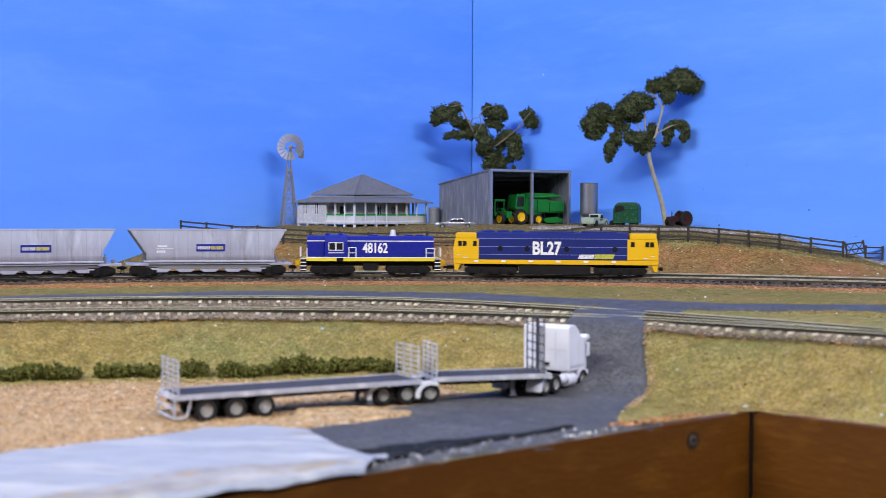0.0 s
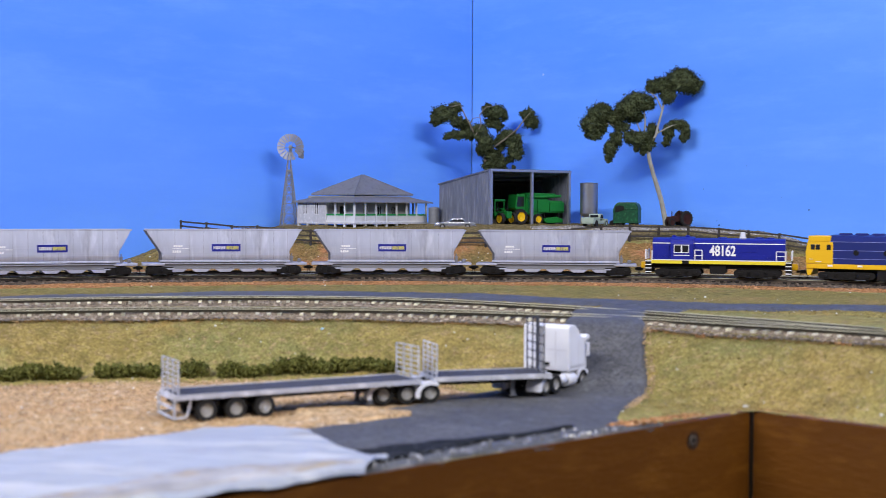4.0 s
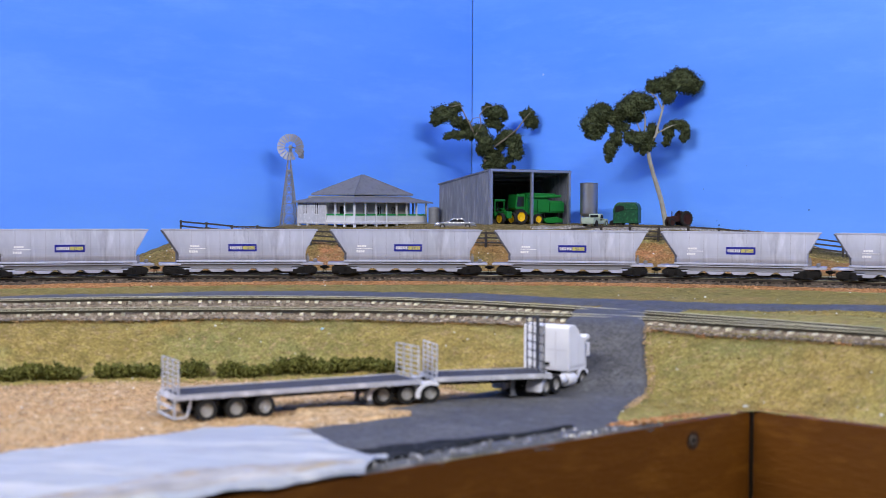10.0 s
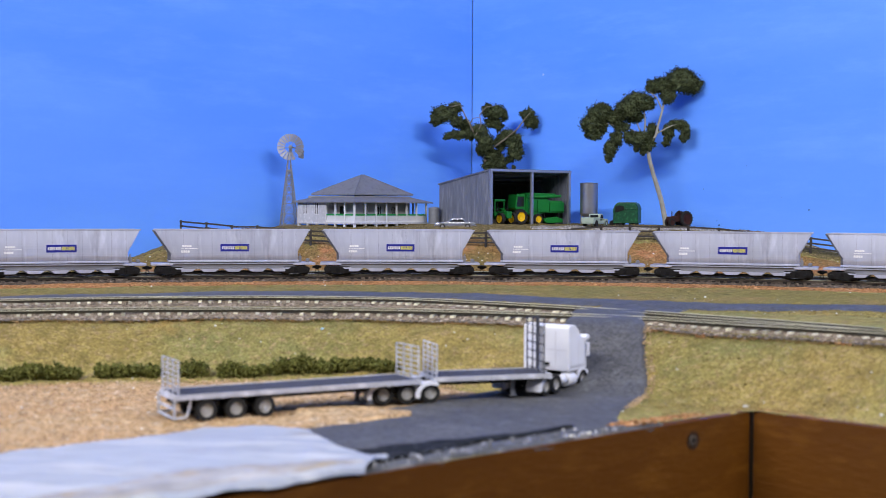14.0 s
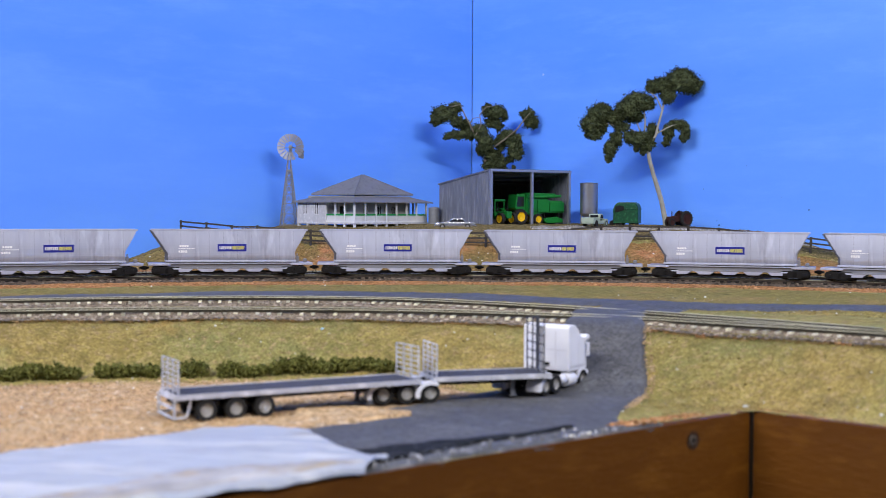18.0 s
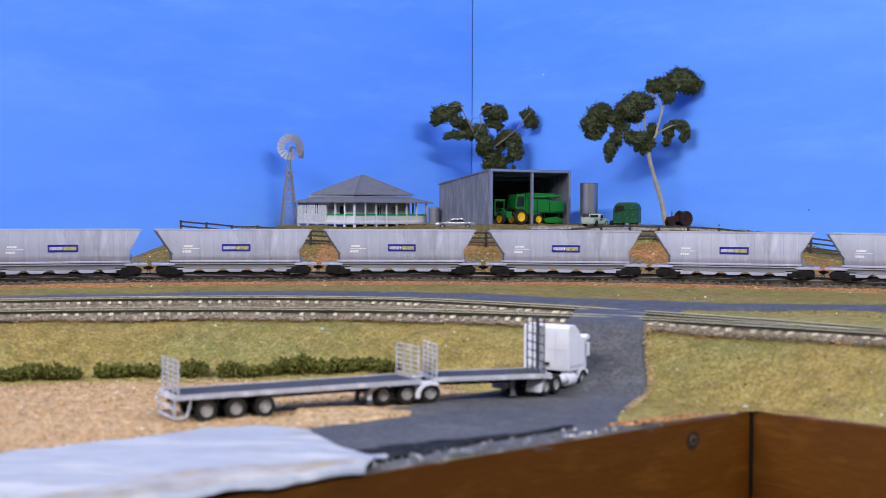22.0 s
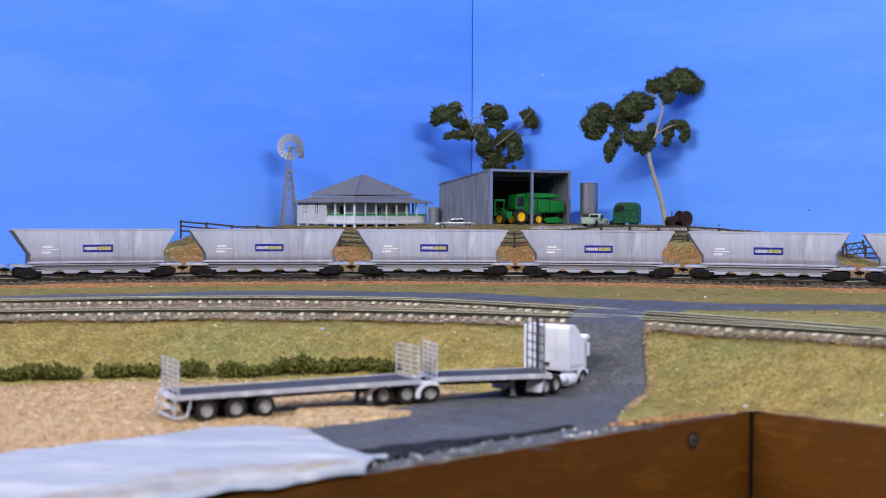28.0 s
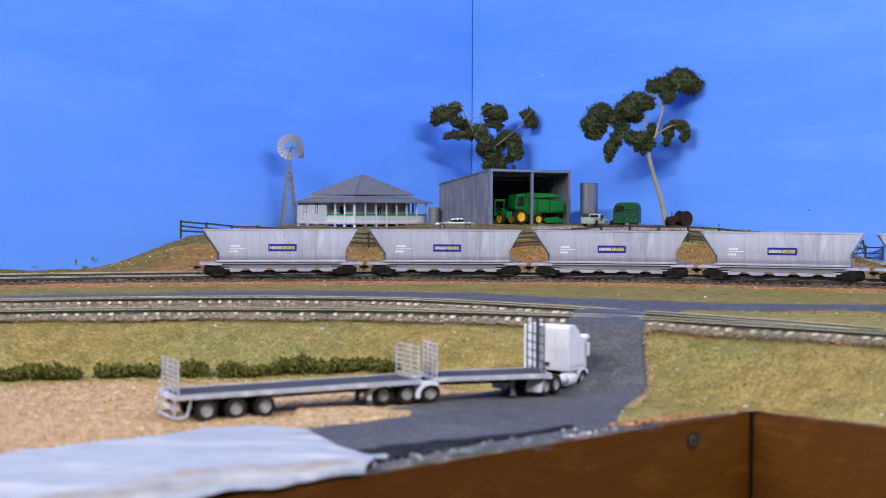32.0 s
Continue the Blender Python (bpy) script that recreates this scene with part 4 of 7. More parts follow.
def big_loco():
    """A double-ended blue diesel with yellow cabs."""
    w = thing("mainline_locomotive", pose(0, 0, 0), "blue mainline diesel locomotive with yellow cabs and white lettering", "locomotive")
    bm = bmesh.new()
    body = [(-9.2, 9.2), (9.2, 9.2), (9.2, 21.3), (7.0, 24.2), (3.0, 24.8), (-3.0, 24.8), (-7.0, 24.2), (-9.2, 21.3)]
    prism(bm, body, -45.6, 40.6, "x", bevel=0.3)
    hull = part("body", bm, DEEP_BLUE, w)
    for s in (-1, 1):
        bm = bmesh.new()
        foot = 43.2 if s < 0 else 40.2
        side = [(s * foot, 9.2), (s * 57.6, 9.2), (s * 57.8, 15.5), (s * 56.9, 20.6), (s * 55.6, 24.0), (s * (foot + 1.6), 24.0), (s * (foot + 1.6), 21.0), (s * foot, 21.0)]
        prism(bm, side, -9.35, 9.35, "y", bevel=0.45)
        cab = part("cab", bm, YELLOW, w, "yellow driving cab")
        bm = bmesh.new()
        for y in (-9.5, 9.35):
            for x0, x1 in ((50.2, 55.0), (44.4 if s < 0 else 42.2, 46.6 if s < 0 else 44.4)):
                lo, hi = sorted((s * x0, s * x1))
                box(bm, lo, y, 16.8, hi, y + 0.15, 19.6, bevel=0.05)
        for y in (-5, 5):
            lo, hi = sorted((s * 57.0, s * 57.6))
            box(bm, lo, y - 3.4, 17.0, hi, y + 3.4, 20.2)
        part("cab_window", bm, WINDOW_DARK, cab)
        bm = bmesh.new()
        lo, hi = sorted((s * (foot + 1.4), s * 56.4))
        box(bm, lo, -9.55, 21.1, hi, 9.55, 24.3, bevel=0.5)
        part("cab_roof", bm, YELLOW, cab)
        bm = bmesh.new()
        for y in (-9.55, 9.4):
            lo, hi = sorted((s * 52.4, s * 52.8))
            box(bm, lo, y, 16.6, hi, y + 0.15, 19.8)
        part("window_post", bm, YELLOW, cab)
        bm = bmesh.new()
        prism(bm, [(s * 52.5, 9.2), (s * 57.8, 9.2), (s * 57.0, 3.0), (s * 55.2, 3.0)], -8.6, 8.6, "y", bevel=0.2)
        part("pilot", bm, YELLOW, w, "yellow cowcatcher")
        coupler(w, s * 56.6, s)
        bm = bmesh.new()
        for y in (-9.55, 9.4):
            lo, hi = sorted((s * 49.2, s * 52.2))
            box(bm, lo, y, 10.1, hi, y + 0.15, 10.5)
            lo, hi = sorted((s * 53.5, s * 55.6))
            box(bm, lo, y, 11.5, hi, y + 0.15, 11.8)
        part("step_mark", bm, WHITE, cab)
    bm = bmesh.new()
    box(bm, -57.4, -9.0, 6.6, 57.4, 9.0, 9.2, bevel=0.25)
    part("side_sill", bm, YELLOW, w, "yellow side sill")
    bm = bmesh.new()
    for i in range(6):
        x = -46 + i * 15.5
        box(bm, x, -9.2, 7.8, x + 2.6, -9.0, 8.8)
    split_part("sill_mark", bm, WHITE, w)
    bm = bmesh.new()
    for y in (-1, 1):
        lo, hi = sorted((y * 9.2, y * 9.32))
        for z in (12.0, 16.4, 21.0):
            box(bm, -45.4, lo, z, 40.5, hi, z + 0.22)
    part("lining", bm, LINE_BLUE, hull, "fine pale blue lining")
    bm = bmesh.new()
    for x in (-31.2, -15.8, 6.4, 33.4):
        for y in (-1, 1):
            lo, hi = sorted((y * 9.2, y * 9.45))
            lathe(bm, [(1.5, lo), (1.5, hi)], n=16, at=(x, 0, 15.4), axis="y")
    split_part("porthole", bm, WINDOW_DARK, hull)
    bm = bmesh.new()
    for x in (-38.5, -30.0, -21.5):
        lathe(bm, [(3.6, 24.2), (3.6, 25.4), (3.0, 25.7)], n=18, at=(x, 0, 0))
    prism(bm, [(-16, 24.4), (-14, 25.3), (10, 25.3), (12, 24.4)], -4, 4, "y", bevel=0.2)
    prism(bm, [(14, 24.4), (15, 25.6), (34, 25.2), (36, 24.4)], -5, 5, "y", bevel=0.2)
    split_part("roof_fan", bm, LOCO_BLUE_DARK, w)
    bm = bmesh.new()
    prism(bm, [(-20.5, 6.8), (20.0, 6.8), (20.0, 1.8), (18.6, 0.9), (-19.0, 0.9), (-20.5, 1.8)], -8.0, 8.0, "y", bevel=0.4)
    box(bm, -52, -5, 5.0, 52, 5, 6.7)
    part("fuel_tank", bm, BLACK, w)
    for y, rz in ((-9.3, 0), (9.3, 180)):
        lettering("number", "BL27", 0.0101, WHITE, w, mm_pose(-4.9, y, 15.4, 90, 0, rz), "white lettering BL27", 0.78, fat=0.00032)
    bm = bmesh.new()
    bars(bm, 12.9, 21.5, 10.0, 12.4, -9.3, 11, 11)
    slant(bm)
    part("badge_lettering", bm, WHITE, hull, "white badge bars")
    bm = bmesh.new()
    bars(bm, 21.6, 32.6, 10.0, 12.6, -9.3, 13, 12)
    slant(bm)
    part("badge_lettering", bm, MARK_YELLOW, hull, "yellow-green badge bars")
    bogie(w, -36.5, (-11.0, 0, 11.0), 30.0)
    bogie(w, 36.5, (-11.0, 0, 11.0), 30.0)
    return w


# dark tone stands for the shade on the overhanging end, plus grime
END_SHADE_GRIME = mat("end_sheet_shade_grime", (0.055, 0.057, 0.08), (0.11, 0.112, 0.14), scale=90, rough=0.6)
RIB_GREY = mat("panel_joint_grime", (0.15, 0.155, 0.185), (0.34, 0.345, 0.40), scale=90, rough=0.6, metal=0.1)
SILL_GREY = mat("sill_grey", (0.24, 0.245, 0.28), (0.17, 0.175, 0.205), scale=70, rough=0.5, metal=0.35)
WHITE_GREY = mat("pale_grey_paint", (0.62, 0.62, 0.65), (0.52, 0.52, 0.55), scale=120, rough=0.5)
DULL_YELLOW = mat("badge_yellow", (0.50, 0.47, 0.14), (0.44, 0.41, 0.12), scale=120, rough=0.5)
LINE_BLUE = mat("pale_blue_line", (0.25, 0.28, 0.55), (0.2, 0.23, 0.5), scale=120, rough=0.5)

PITCH = 0.09455
TRAIN = []          # (thing, distance of its middle from the reference, half the truck spacing)
TRAIN.append((big_loco(), 0.1973, 0.0365))
TRAIN.append((small_loco(), 0.0910, 0.0215))
_w = hopper_wagon(1)
TRAIN.append((_w, -0.0024, 0.0318))
for k in range(1, 17):
    TRAIN.append((copy_thing(_w, pose(0, 0, 0)), -0.0024 - k * PITCH, 0.0318))

# ---- farm on the hill ----
ROOF_GREY = mat("roof_grey", (0.150, 0.150, 0.158), (0.185, 0.185, 0.192), scale=80, rough=0.65, bump=0.3, bump_scale=500, fine=(0.12, 0.12, 0.125), fine_scale=300)
WALL_WHITE = mat("weatherboard_white", (0.50, 0.51, 0.55), (0.40, 0.41, 0.45), scale=120, rough=0.7, fine=(0.66, 0.67, 0.7), fine_scale=500)
TRIM_WHITE = mat("trim_white", (0.76, 0.77, 0.80), (0.66, 0.67, 0.7), scale=200, rough=0.6)
TRIM_GREEN = mat("handrail_green", (0.015, 0.24, 0.06), (0.02, 0.28, 0.07), scale=200, rough=0.5)
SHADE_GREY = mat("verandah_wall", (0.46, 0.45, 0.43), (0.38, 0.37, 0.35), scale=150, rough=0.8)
IRON = mat("corrugated_iron", (0.105, 0.12, 0.165), (0.17, 0.185, 0.235), scale=160, rough=0.5, metal=0.3, fine=(0.26, 0.275, 0.33), fine_scale=600, stretch=(1.0, 1.0, 0.12))
IRON_IN = mat("dull_iron", (0.07, 0.068, 0.066), (0.11, 0.105, 0.10), scale=200, rough=0.7)
GALV = mat("galvanised_steel", (0.40, 0.41, 0.44), (0.30, 0.31, 0.34), scale=120, rough=0.38, metal=0.7)
TOWER_GREY = mat("dull_tower_zinc", (0.27, 0.275, 0.29), (0.18, 0.18, 0.19), scale=160, rough=0.6, metal=0.1)
BLADE_GREY = mat("dull_blade_zinc", (0.33, 0.335, 0.375), (0.24, 0.245, 0.28), scale=160, rough=0.55, metal=0.25)
SILO_STEEL = mat("dark_zinc_steel", (0.27, 0.275, 0.30), (0.34, 0.345, 0.37), scale=120, rough=0.36, metal=0.85)
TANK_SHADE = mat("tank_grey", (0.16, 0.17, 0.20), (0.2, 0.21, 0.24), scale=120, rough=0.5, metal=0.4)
FARM_GREEN = mat("farm_green", (0.008, 0.15, 0.026), (0.011, 0.19, 0.033), scale=120, rough=0.4)
VAN_GREEN = mat("dark_green_enamel", (0.004, 0.042, 0.020), (0.008, 0.066, 0.028), scale=160, rough=0.4, fine=(0.02, 0.14, 0.06), fine_scale=500)
FARM_YELLOW = mat("farm_yellow", (0.80, 0.52, 0.01), (0.72, 0.45, 0.01), scale=150, rough=0.45)
TYRE = mat("tyre_rubber", (0.012, 0.012, 0.012), (0.022, 0.021, 0.02), scale=300, rough=0.8)
CHROME = mat("bright_plated_body", (0.92, 0.93, 0.96), (0.62, 0.63, 0.67), scale=420, rough=0.16, metal=0.9, bump=0.6, bump_scale=330)
CAR_GLASS = mat("car_window", (0.012, 0.013, 0.016), (0.02, 0.022, 0.026), scale=200, rough=0.15)
PICKUP_GREEN = mat("pale_green_paint", (0.36, 0.44, 0.36), (0.30, 0.37, 0.30), scale=200, rough=0.5)
RUST = mat("dark_red_rust", (0.026, 0.008, 0.007), (0.048, 0.014, 0.011), scale=300, rough=0.75, bump=0.4, bump_scale=900)
FENCE_WOOD = mat("dark_timber", (0.030, 0.026, 0.024), (0.055, 0.047, 0.04), scale=260, rough=0.8)
FOLIAGE = mat("dark_foliage", (0.020, 0.028, 0.012), (0.052, 0.062, 0.030), scale=260, rough=0.95, fine=(0.085, 0.098, 0.055), fine_scale=900, island=0.75, spec=0.08)
BARK = mat("pale_bark", (0.36, 0.35, 0.31), (0.22, 0.21, 0.18), scale=150, rough=0.8, bump=0.4, bump_scale=600)
DARK_BARK = mat("grey_bark", (0.22, 0.19, 0.14), (0.14, 0.12, 0.09), scale=150, rough=0.8)


def floor_at(x, y):
    return ground_z(x, y)


def farmhouse():
    """A low house with a hipped roof, a verandah on two sides and stumps below."""
    h = thing("farmhouse", pose(-0.0618, 0.905, 1.1860, 0, 0, 48.5), "grey-roofed white weatherboard farmhouse with a verandah on stumps", "house")
    L, D = 76.0, 59.0
    # floor deck with a boarded edge
    bm = bmesh.new()
    box(bm, 0, 0, 2.9, L, D, 4.2, bevel=0.1)
    deck = part("floor_deck", bm, TRIM_WHITE, h)
    # stumps
    bm = bmesh.new()
    box(bm, -0.8, -0.8, -1.5, 0.8, 0.8, 3.0)
    first = part("stump", bm, TRIM_WHITE, h, m=mm_pose(1, 1, 0))
    for i in range(1, 8):
        again(first, mm_pose(1 + i * 10.6, 1, 0))
    for j in range(1, 7):
        again(first, mm_pose(1, 1 + j * 9.5, 0))
    # inner walls of the house, behind the verandah
    bm = bmesh.new()
    for x0, y0, x1, y1 in ((9, 9, 66, 10), (9, 9, 10, 57), (65, 9, 66, 57), (9, 56, 66, 57)):
        box(bm, x0, y0, 4.2, x1, y1, 23.0)
    core = part("inner_wall", bm, SHADE_GREY, h, "shaded grey-brown inner wall")
    bm = bmesh.new()
    for x in (17.5, 31.5, 46.5):
        box(bm, x, 8.7, 4.3, x + 4.6, 9.0, 15.5)
    for y in (19.0,):
        box(bm, 8.7, y, 4.3, 9.0, y + 4.6, 15.5)
    doors = part("french_door", bm, WINDOW_DARK, core)
    bm = bmesh.new()
    for x in (17.5, 31.5, 46.5):
        for dx in (0.0, 2.15, 4.2):
            box(bm, x + dx, 8.45, 4.3, x + dx + 0.4, 8.75, 15.7)
        box(bm, x, 8.45, 8.2, x + 4.6, 8.75, 8.6)
    part("door_frame", bm, TRIM_WHITE, doors)
    # closed-in room on the far part of the short side
    bm = bmesh.new()
    box(bm, 0.3, 29.5, 4.0, 1.2, D, 19.0)
    box(bm, 0.3, 29.5, 4.0, 10, 30.4, 19.0)
    box(bm, 0.3, D - 0.9, 4.0, 30, D, 19.0)
    room = part("corner_room_wall", bm, WALL_WHITE, h)
    bm = bmesh.new()
    for i in range(13):
        z = 4.3 + i * 1.12
        prism(bm, [(0.3, z), (0.3, z + 1.1), (0.18, z + 1.1), (-0.02, z)], 29.5, D, "y")
    split_part("weatherboard", bm, WALL_WHITE, room)
    for y in (38.5, 50.5):
        bm = bmesh.new()
        for dy in (-1.6, 0.7):
            box(bm, -0.12, y + dy, 10.0, -0.02, y + dy + 0.9, 17.6)
        win = part("window", bm, WINDOW_DARK, room, m=mm_pose(0, 0, 0))
        bm = bmesh.new()
        for dy in (-2.0, -0.7, 0.4, 1.6):
            box(bm, -0.3, y + dy, 9.7, 0.0, y + dy + 0.35, 17.9)
        box(bm, -0.3, y - 2.0, 13.3, 0.0, y + 1.95, 13.7)
        box(bm, -0.3, y - 2.0, 9.5, 0.0, y + 1.95, 9.9)
        part("window_frame", bm, TRIM_WHITE, win)
    # verandah posts
    bm = bmesh.new()
    box(bm, -0.55, -0.55, 4.2, 0.55, 0.55, 19.2)
    first = part("verandah_post", bm, TRIM_WHITE, h, m=mm_pose(0.9, 0.9, 0))
    xs = [0.9 + i * 10.6 for i in range(8)]
    for x in xs[1:]:
        again(first, mm_pose(x, 0.9, 0))
    ys = [0.9, 10.4, 19.9, 29.4]
    for y in ys[1:]:
        again(first, mm_pose(0.9, y, 0))
    for y in (14, 27):
        again(first, mm_pose(L - 0.9, y, 0))
    # balustrade: boards and green handrail
    for a, b, flip in [(xs[i], xs[i + 1], 0) for i in range(7)] + [(ys[i], ys[i + 1], 1) for i in range(3)]:
        bm = bmesh.new()
        n = 8
        for i in range(n):
            c = a + 1.0 + (b - a - 2.0) * (i + 0.5) / n
            box(bm, c - 0.33, 0.55, 4.3, c + 0.33, 0.95, 9.0) if not flip else box(bm, 0.55, c - 0.33, 4.3, 0.95, c + 0.33, 9.0)
        box(bm, a + 0.6, 0.7, 4.6, b - 0.6, 1.0, 5.2) if not flip else box(bm, 0.7, a + 0.6, 4.6, 1.0, b - 0.6, 5.2)
        bal = part("balustrade", bm, TRIM_WHITE, h)
        bm = bmesh.new()
        box(bm, a + 0.7, 0.35, 9.0, b - 0.7, 1.2, 10.1) if not flip else box(bm, 0.35, a + 0.7, 9.0, 1.2, b - 0.7, 10.1)
        part("handrail", bm, TRIM_GREEN, bal, "green painted handrail")
    # skirt board
    bm = bmesh.new()
    box(bm, -0.2, -0.25, 3.0, L, -0.02, 4.1)
    box(bm, -0.25, 0, 3.0, -0.02, D, 4.1)
    part("skirt_board", bm, WALL_WHITE, h)
    # verandah roof: a hipped skirt with thickness
    bm = bmesh.new()
    o, e0, i0, e1 = -2.6, 18.8, 9.6, 22.6
    outer = [(o, o, e0), (L - o, o, e0), (L - o, D - o, e0), (o, D - o, e0)]
    inner = [(i0, i0, e1), (L - i0, i0, e1), (L - i0, D - i0, e1), (i0, D - i0, e1)]
    low = [(x, y, z - 0.7) for x, y, z in outer] + [(x, y, z - 0.7) for x, y, z in inner]
    shell(bm, outer + inner + low, [(0, 1, 5, 4), (1, 2, 6, 5), (2, 3, 7, 6), (3, 0, 4, 7), (8, 12, 13, 9), (9, 13, 14, 10), (10, 14, 15, 11), (11, 15, 12, 8),
                                    (0, 8, 9, 1), (1, 9, 10, 2), (2, 10, 11, 3), (3, 11, 8, 0)])
    bmesh.ops.recalc_face_normals(bm, faces=bm.faces)
    part("verandah_roof", bm, ROOF_GREY, h)
    bm = bmesh.new()
    a, e0, z1 = 7.6, 24.4, 38.6
    eave = [(a, a, e0), (L - a, a, e0), (L - a, D - a + 1, e0), (a, D - a + 1, e0)]
    verts = eave + [(x, y, z - 0.8) for x, y, z in eave] + [(36.5, 30.0, z1), (39.5, 30.0, z1)]
    shell(bm, verts, [(0, 1, 9, 8), (1, 2, 9), (2, 3, 8, 9), (3, 0, 8), (7, 6, 5, 4), (0, 4, 5, 1), (1, 5, 6, 2), (2, 6, 7, 3), (3, 7, 4, 0)])
    bmesh.ops.recalc_face_normals(bm, faces=bm.faces)
    roof = part("roof", bm, ROOF_GREY, h)
    bm = bmesh.new()
    for p, q in (((a, a, e0), (36.5, 30, z1)), ((L - a, a, e0), (39.5, 30, z1)), ((a, D - a + 1, e0), (36.5, 30, z1)), ((36.5, 30, z1), (39.5, 30, z1))):
        rod(bm, p, q, 0.35, n=6)
    part("ridge_cap", bm, ROOF_GREY, roof)
    bm = bmesh.new()
    rod(bm, (-2.4, -2.6, 18.3), (L + 2.4, -2.6, 18.3), 0.45, n=6)
    rod(bm, (-2.6, -2.4, 18.3), (-2.6, D + 2.4, 18.3), 0.45, n=6)
    part("gutter", bm, ROOF_GREY, h)
    return h


def house_tank():
    """A squat corrugated rain tank."""
    x, y = -0.0068, 0.952
    t = thing("rainwater_tank", pose(x, y, floor_at(x, y) - 0.0004), "squat grey corrugated rainwater tank beside the farmhouse", "water tank")
    bm = bmesh.new()
    lathe(bm, [(3.9, 0.0)] + [(3.9 + 0.12 * (i % 2), 0.6 + i * 0.5) for i in range(24)] + [(3.7, 12.9), (0.3, 13.6)], n=24)
    part("tank_body", bm, TANK_SHADE, t)


def machinery_shed():
    """An open-fronted shed with a single-pitch roof."""
    W_, D_, F_, B_ = 71.5, 62.5, 38.4, 28.9
    x, y = 0.0331, 0.905
    s = thing("machinery_shed", pose(x, y, 1.1889, 0, 0, 35.0), "open-fronted corrugated iron machinery shed with one pitched roof", "shed")

    def sheet(name, outline_fn, n, material, label=""):
        bm = bmesh.new()
        outline_fn(bm)
        return part(name, bm, material, s, label)
    # walls: folded sheet
    def folded(name, n, place, height, material):
        bm = bmesh.new()
        verts, faces = [], []
        for i in range(n + 1):
            b = 0.16 if i % 2 else -0.16
            top = height(i / n)
            for off in (b, b + 0.4):
                verts += [place(i / n, off, -1.0), place(i / n, off, top)]
        for i in range(n):
            k = i * 4
            faces += [(k, k + 4, k + 5, k + 1), (k + 2, k + 3, k + 7, k + 6), (k + 1, k + 5, k + 7, k + 3)]
        faces += [(0, 1, 3, 2), (n * 4, n * 4 + 2, n * 4 + 3, n * 4 + 1)]
        shell(bm, verts, faces)
        bmesh.ops.recalc_face_normals(bm, faces=bm.faces)
        return part(name, bm, material, s)
    for x0 in (0.0, W_ - 0.6):
        folded("side_wall", 84, lambda t, o, z, x0=x0: (x0 + o, D_ * t, z), lambda t: F_ + (B_ - F_) * t + 0.15, IRON)
    folded("rear_wall", 96, lambda t, o, z: (W_ * t, D_ - 0.5 + o, z), lambda t: B_ + 0.2, IRON_IN)
    bm = bmesh.new()
    prism(bm, [(-0.9, F_), (D_ + 0.9, B_ - 0.1), (D_ + 0.9, B_ + 0.6), (-0.9, F_ + 0.75)], -0.8, W_ + 0.8, "x")
    roof = part("roof", bm, IRON, s)
    bm = bmesh.new()
    for i in range(48):
        xx = -0.6 + i * (W_ + 1.2) / 48
        prism(bm, [(-0.9, F_ + 0.75), (D_ + 0.9, B_ + 0.6), (D_ + 0.9, B_ + 0.85), (-0.9, F_ + 1.0)], xx, xx + 0.7, "x")
    split_part("roof_fold", bm, IRON, roof)
    bm = bmesh.new()
    box(bm, -0.9, -0.9, -1.0, 1.1, 0.9, F_ + 0.3, bevel=0.15)
    post = part("front_post", bm, GALV, s, m=mm_pose(0, 0, 0))
    again(post, mm_pose(36.4, 0, 0))
    again(post, mm_pose(W_ - 0.4, 0, 0))
    bm = bmesh.new()
    box(bm, -0.9, -1.0, F_ - 1.0, W_ + 0.9, 0.2, F_ + 0.6, bevel=0.15)
    part("front_beam", bm, GALV, s)
    bm = bmesh.new()
    for yy in (0.2, 0.5, 0.8):
        z = F_ + (B_ - F_) * yy
        box(bm, 0.5, D_ * yy - 0.6, z - 2.0, W_ - 0.5, D_ * yy + 0.6, z - 0.4)
    part("purlin", bm, IRON_IN, s)
    bm = bmesh.new()
    box(bm, 0.4, 0.6, -1.0, W_ - 0.4, D_ - 0.6, 0.12)
    part("earth_floor", bm, RUST_DIRT, s, "red-brown earth floor")
    return s


RUST_DIRT = mat("shed_dirt", (0.16, 0.085, 0.045), (0.11, 0.06, 0.035), scale=150, rough=0.95)


def wheel(parent, x, y, r, w, rim_mat, rim=0.62, lugs=0):
    """A tyre with its rim, turning about the y axis."""
    bm = bmesh.new()
    lathe(bm, [(r * rim, -w / 2), (r * 0.93, -w / 2), (r, -w * 0.3), (r, w * 0.3), (r * 0.93, w / 2), (r * rim, w / 2), (r * rim, -w / 2)], n=24, axis="y", caps=False)
    for i in range(lugs):
        a = 2 * math.pi * i / lugs
        c, s_ = math.cos(a), math.sin(a)
        for y0, y1, da in ((-w / 2, 0, 0.0), (0, w / 2, math.pi / lugs)):
            c, s_ = math.cos(a + da), math.sin(a + da)
            rod(bm, (c * r * 0.99, y0, s_ * r * 0.99), (c * r * 1.02, y1, s_ * r * 1.02), 0.22, n=4)
    ty = part("tyre", bm, TYRE, parent, m=mm_pose(x, y, r))
    bm = bmesh.new()
    lathe(bm, [(0.2, -w * 0.36), (r * 0.3, -w * 0.42), (r * 0.32, -w * 0.25), (r * rim * 0.85, -w * 0.3), (r * rim, -w * 0.47), (r * rim, w * 0.47), (r * rim * 0.85, w * 0.3), (r * 0.32, w * 0.25), (r * 0.3, w * 0.42), (0.2, w * 0.36)], n=20, axis="y")
    part("rim", bm, rim_mat, ty)
    return ty


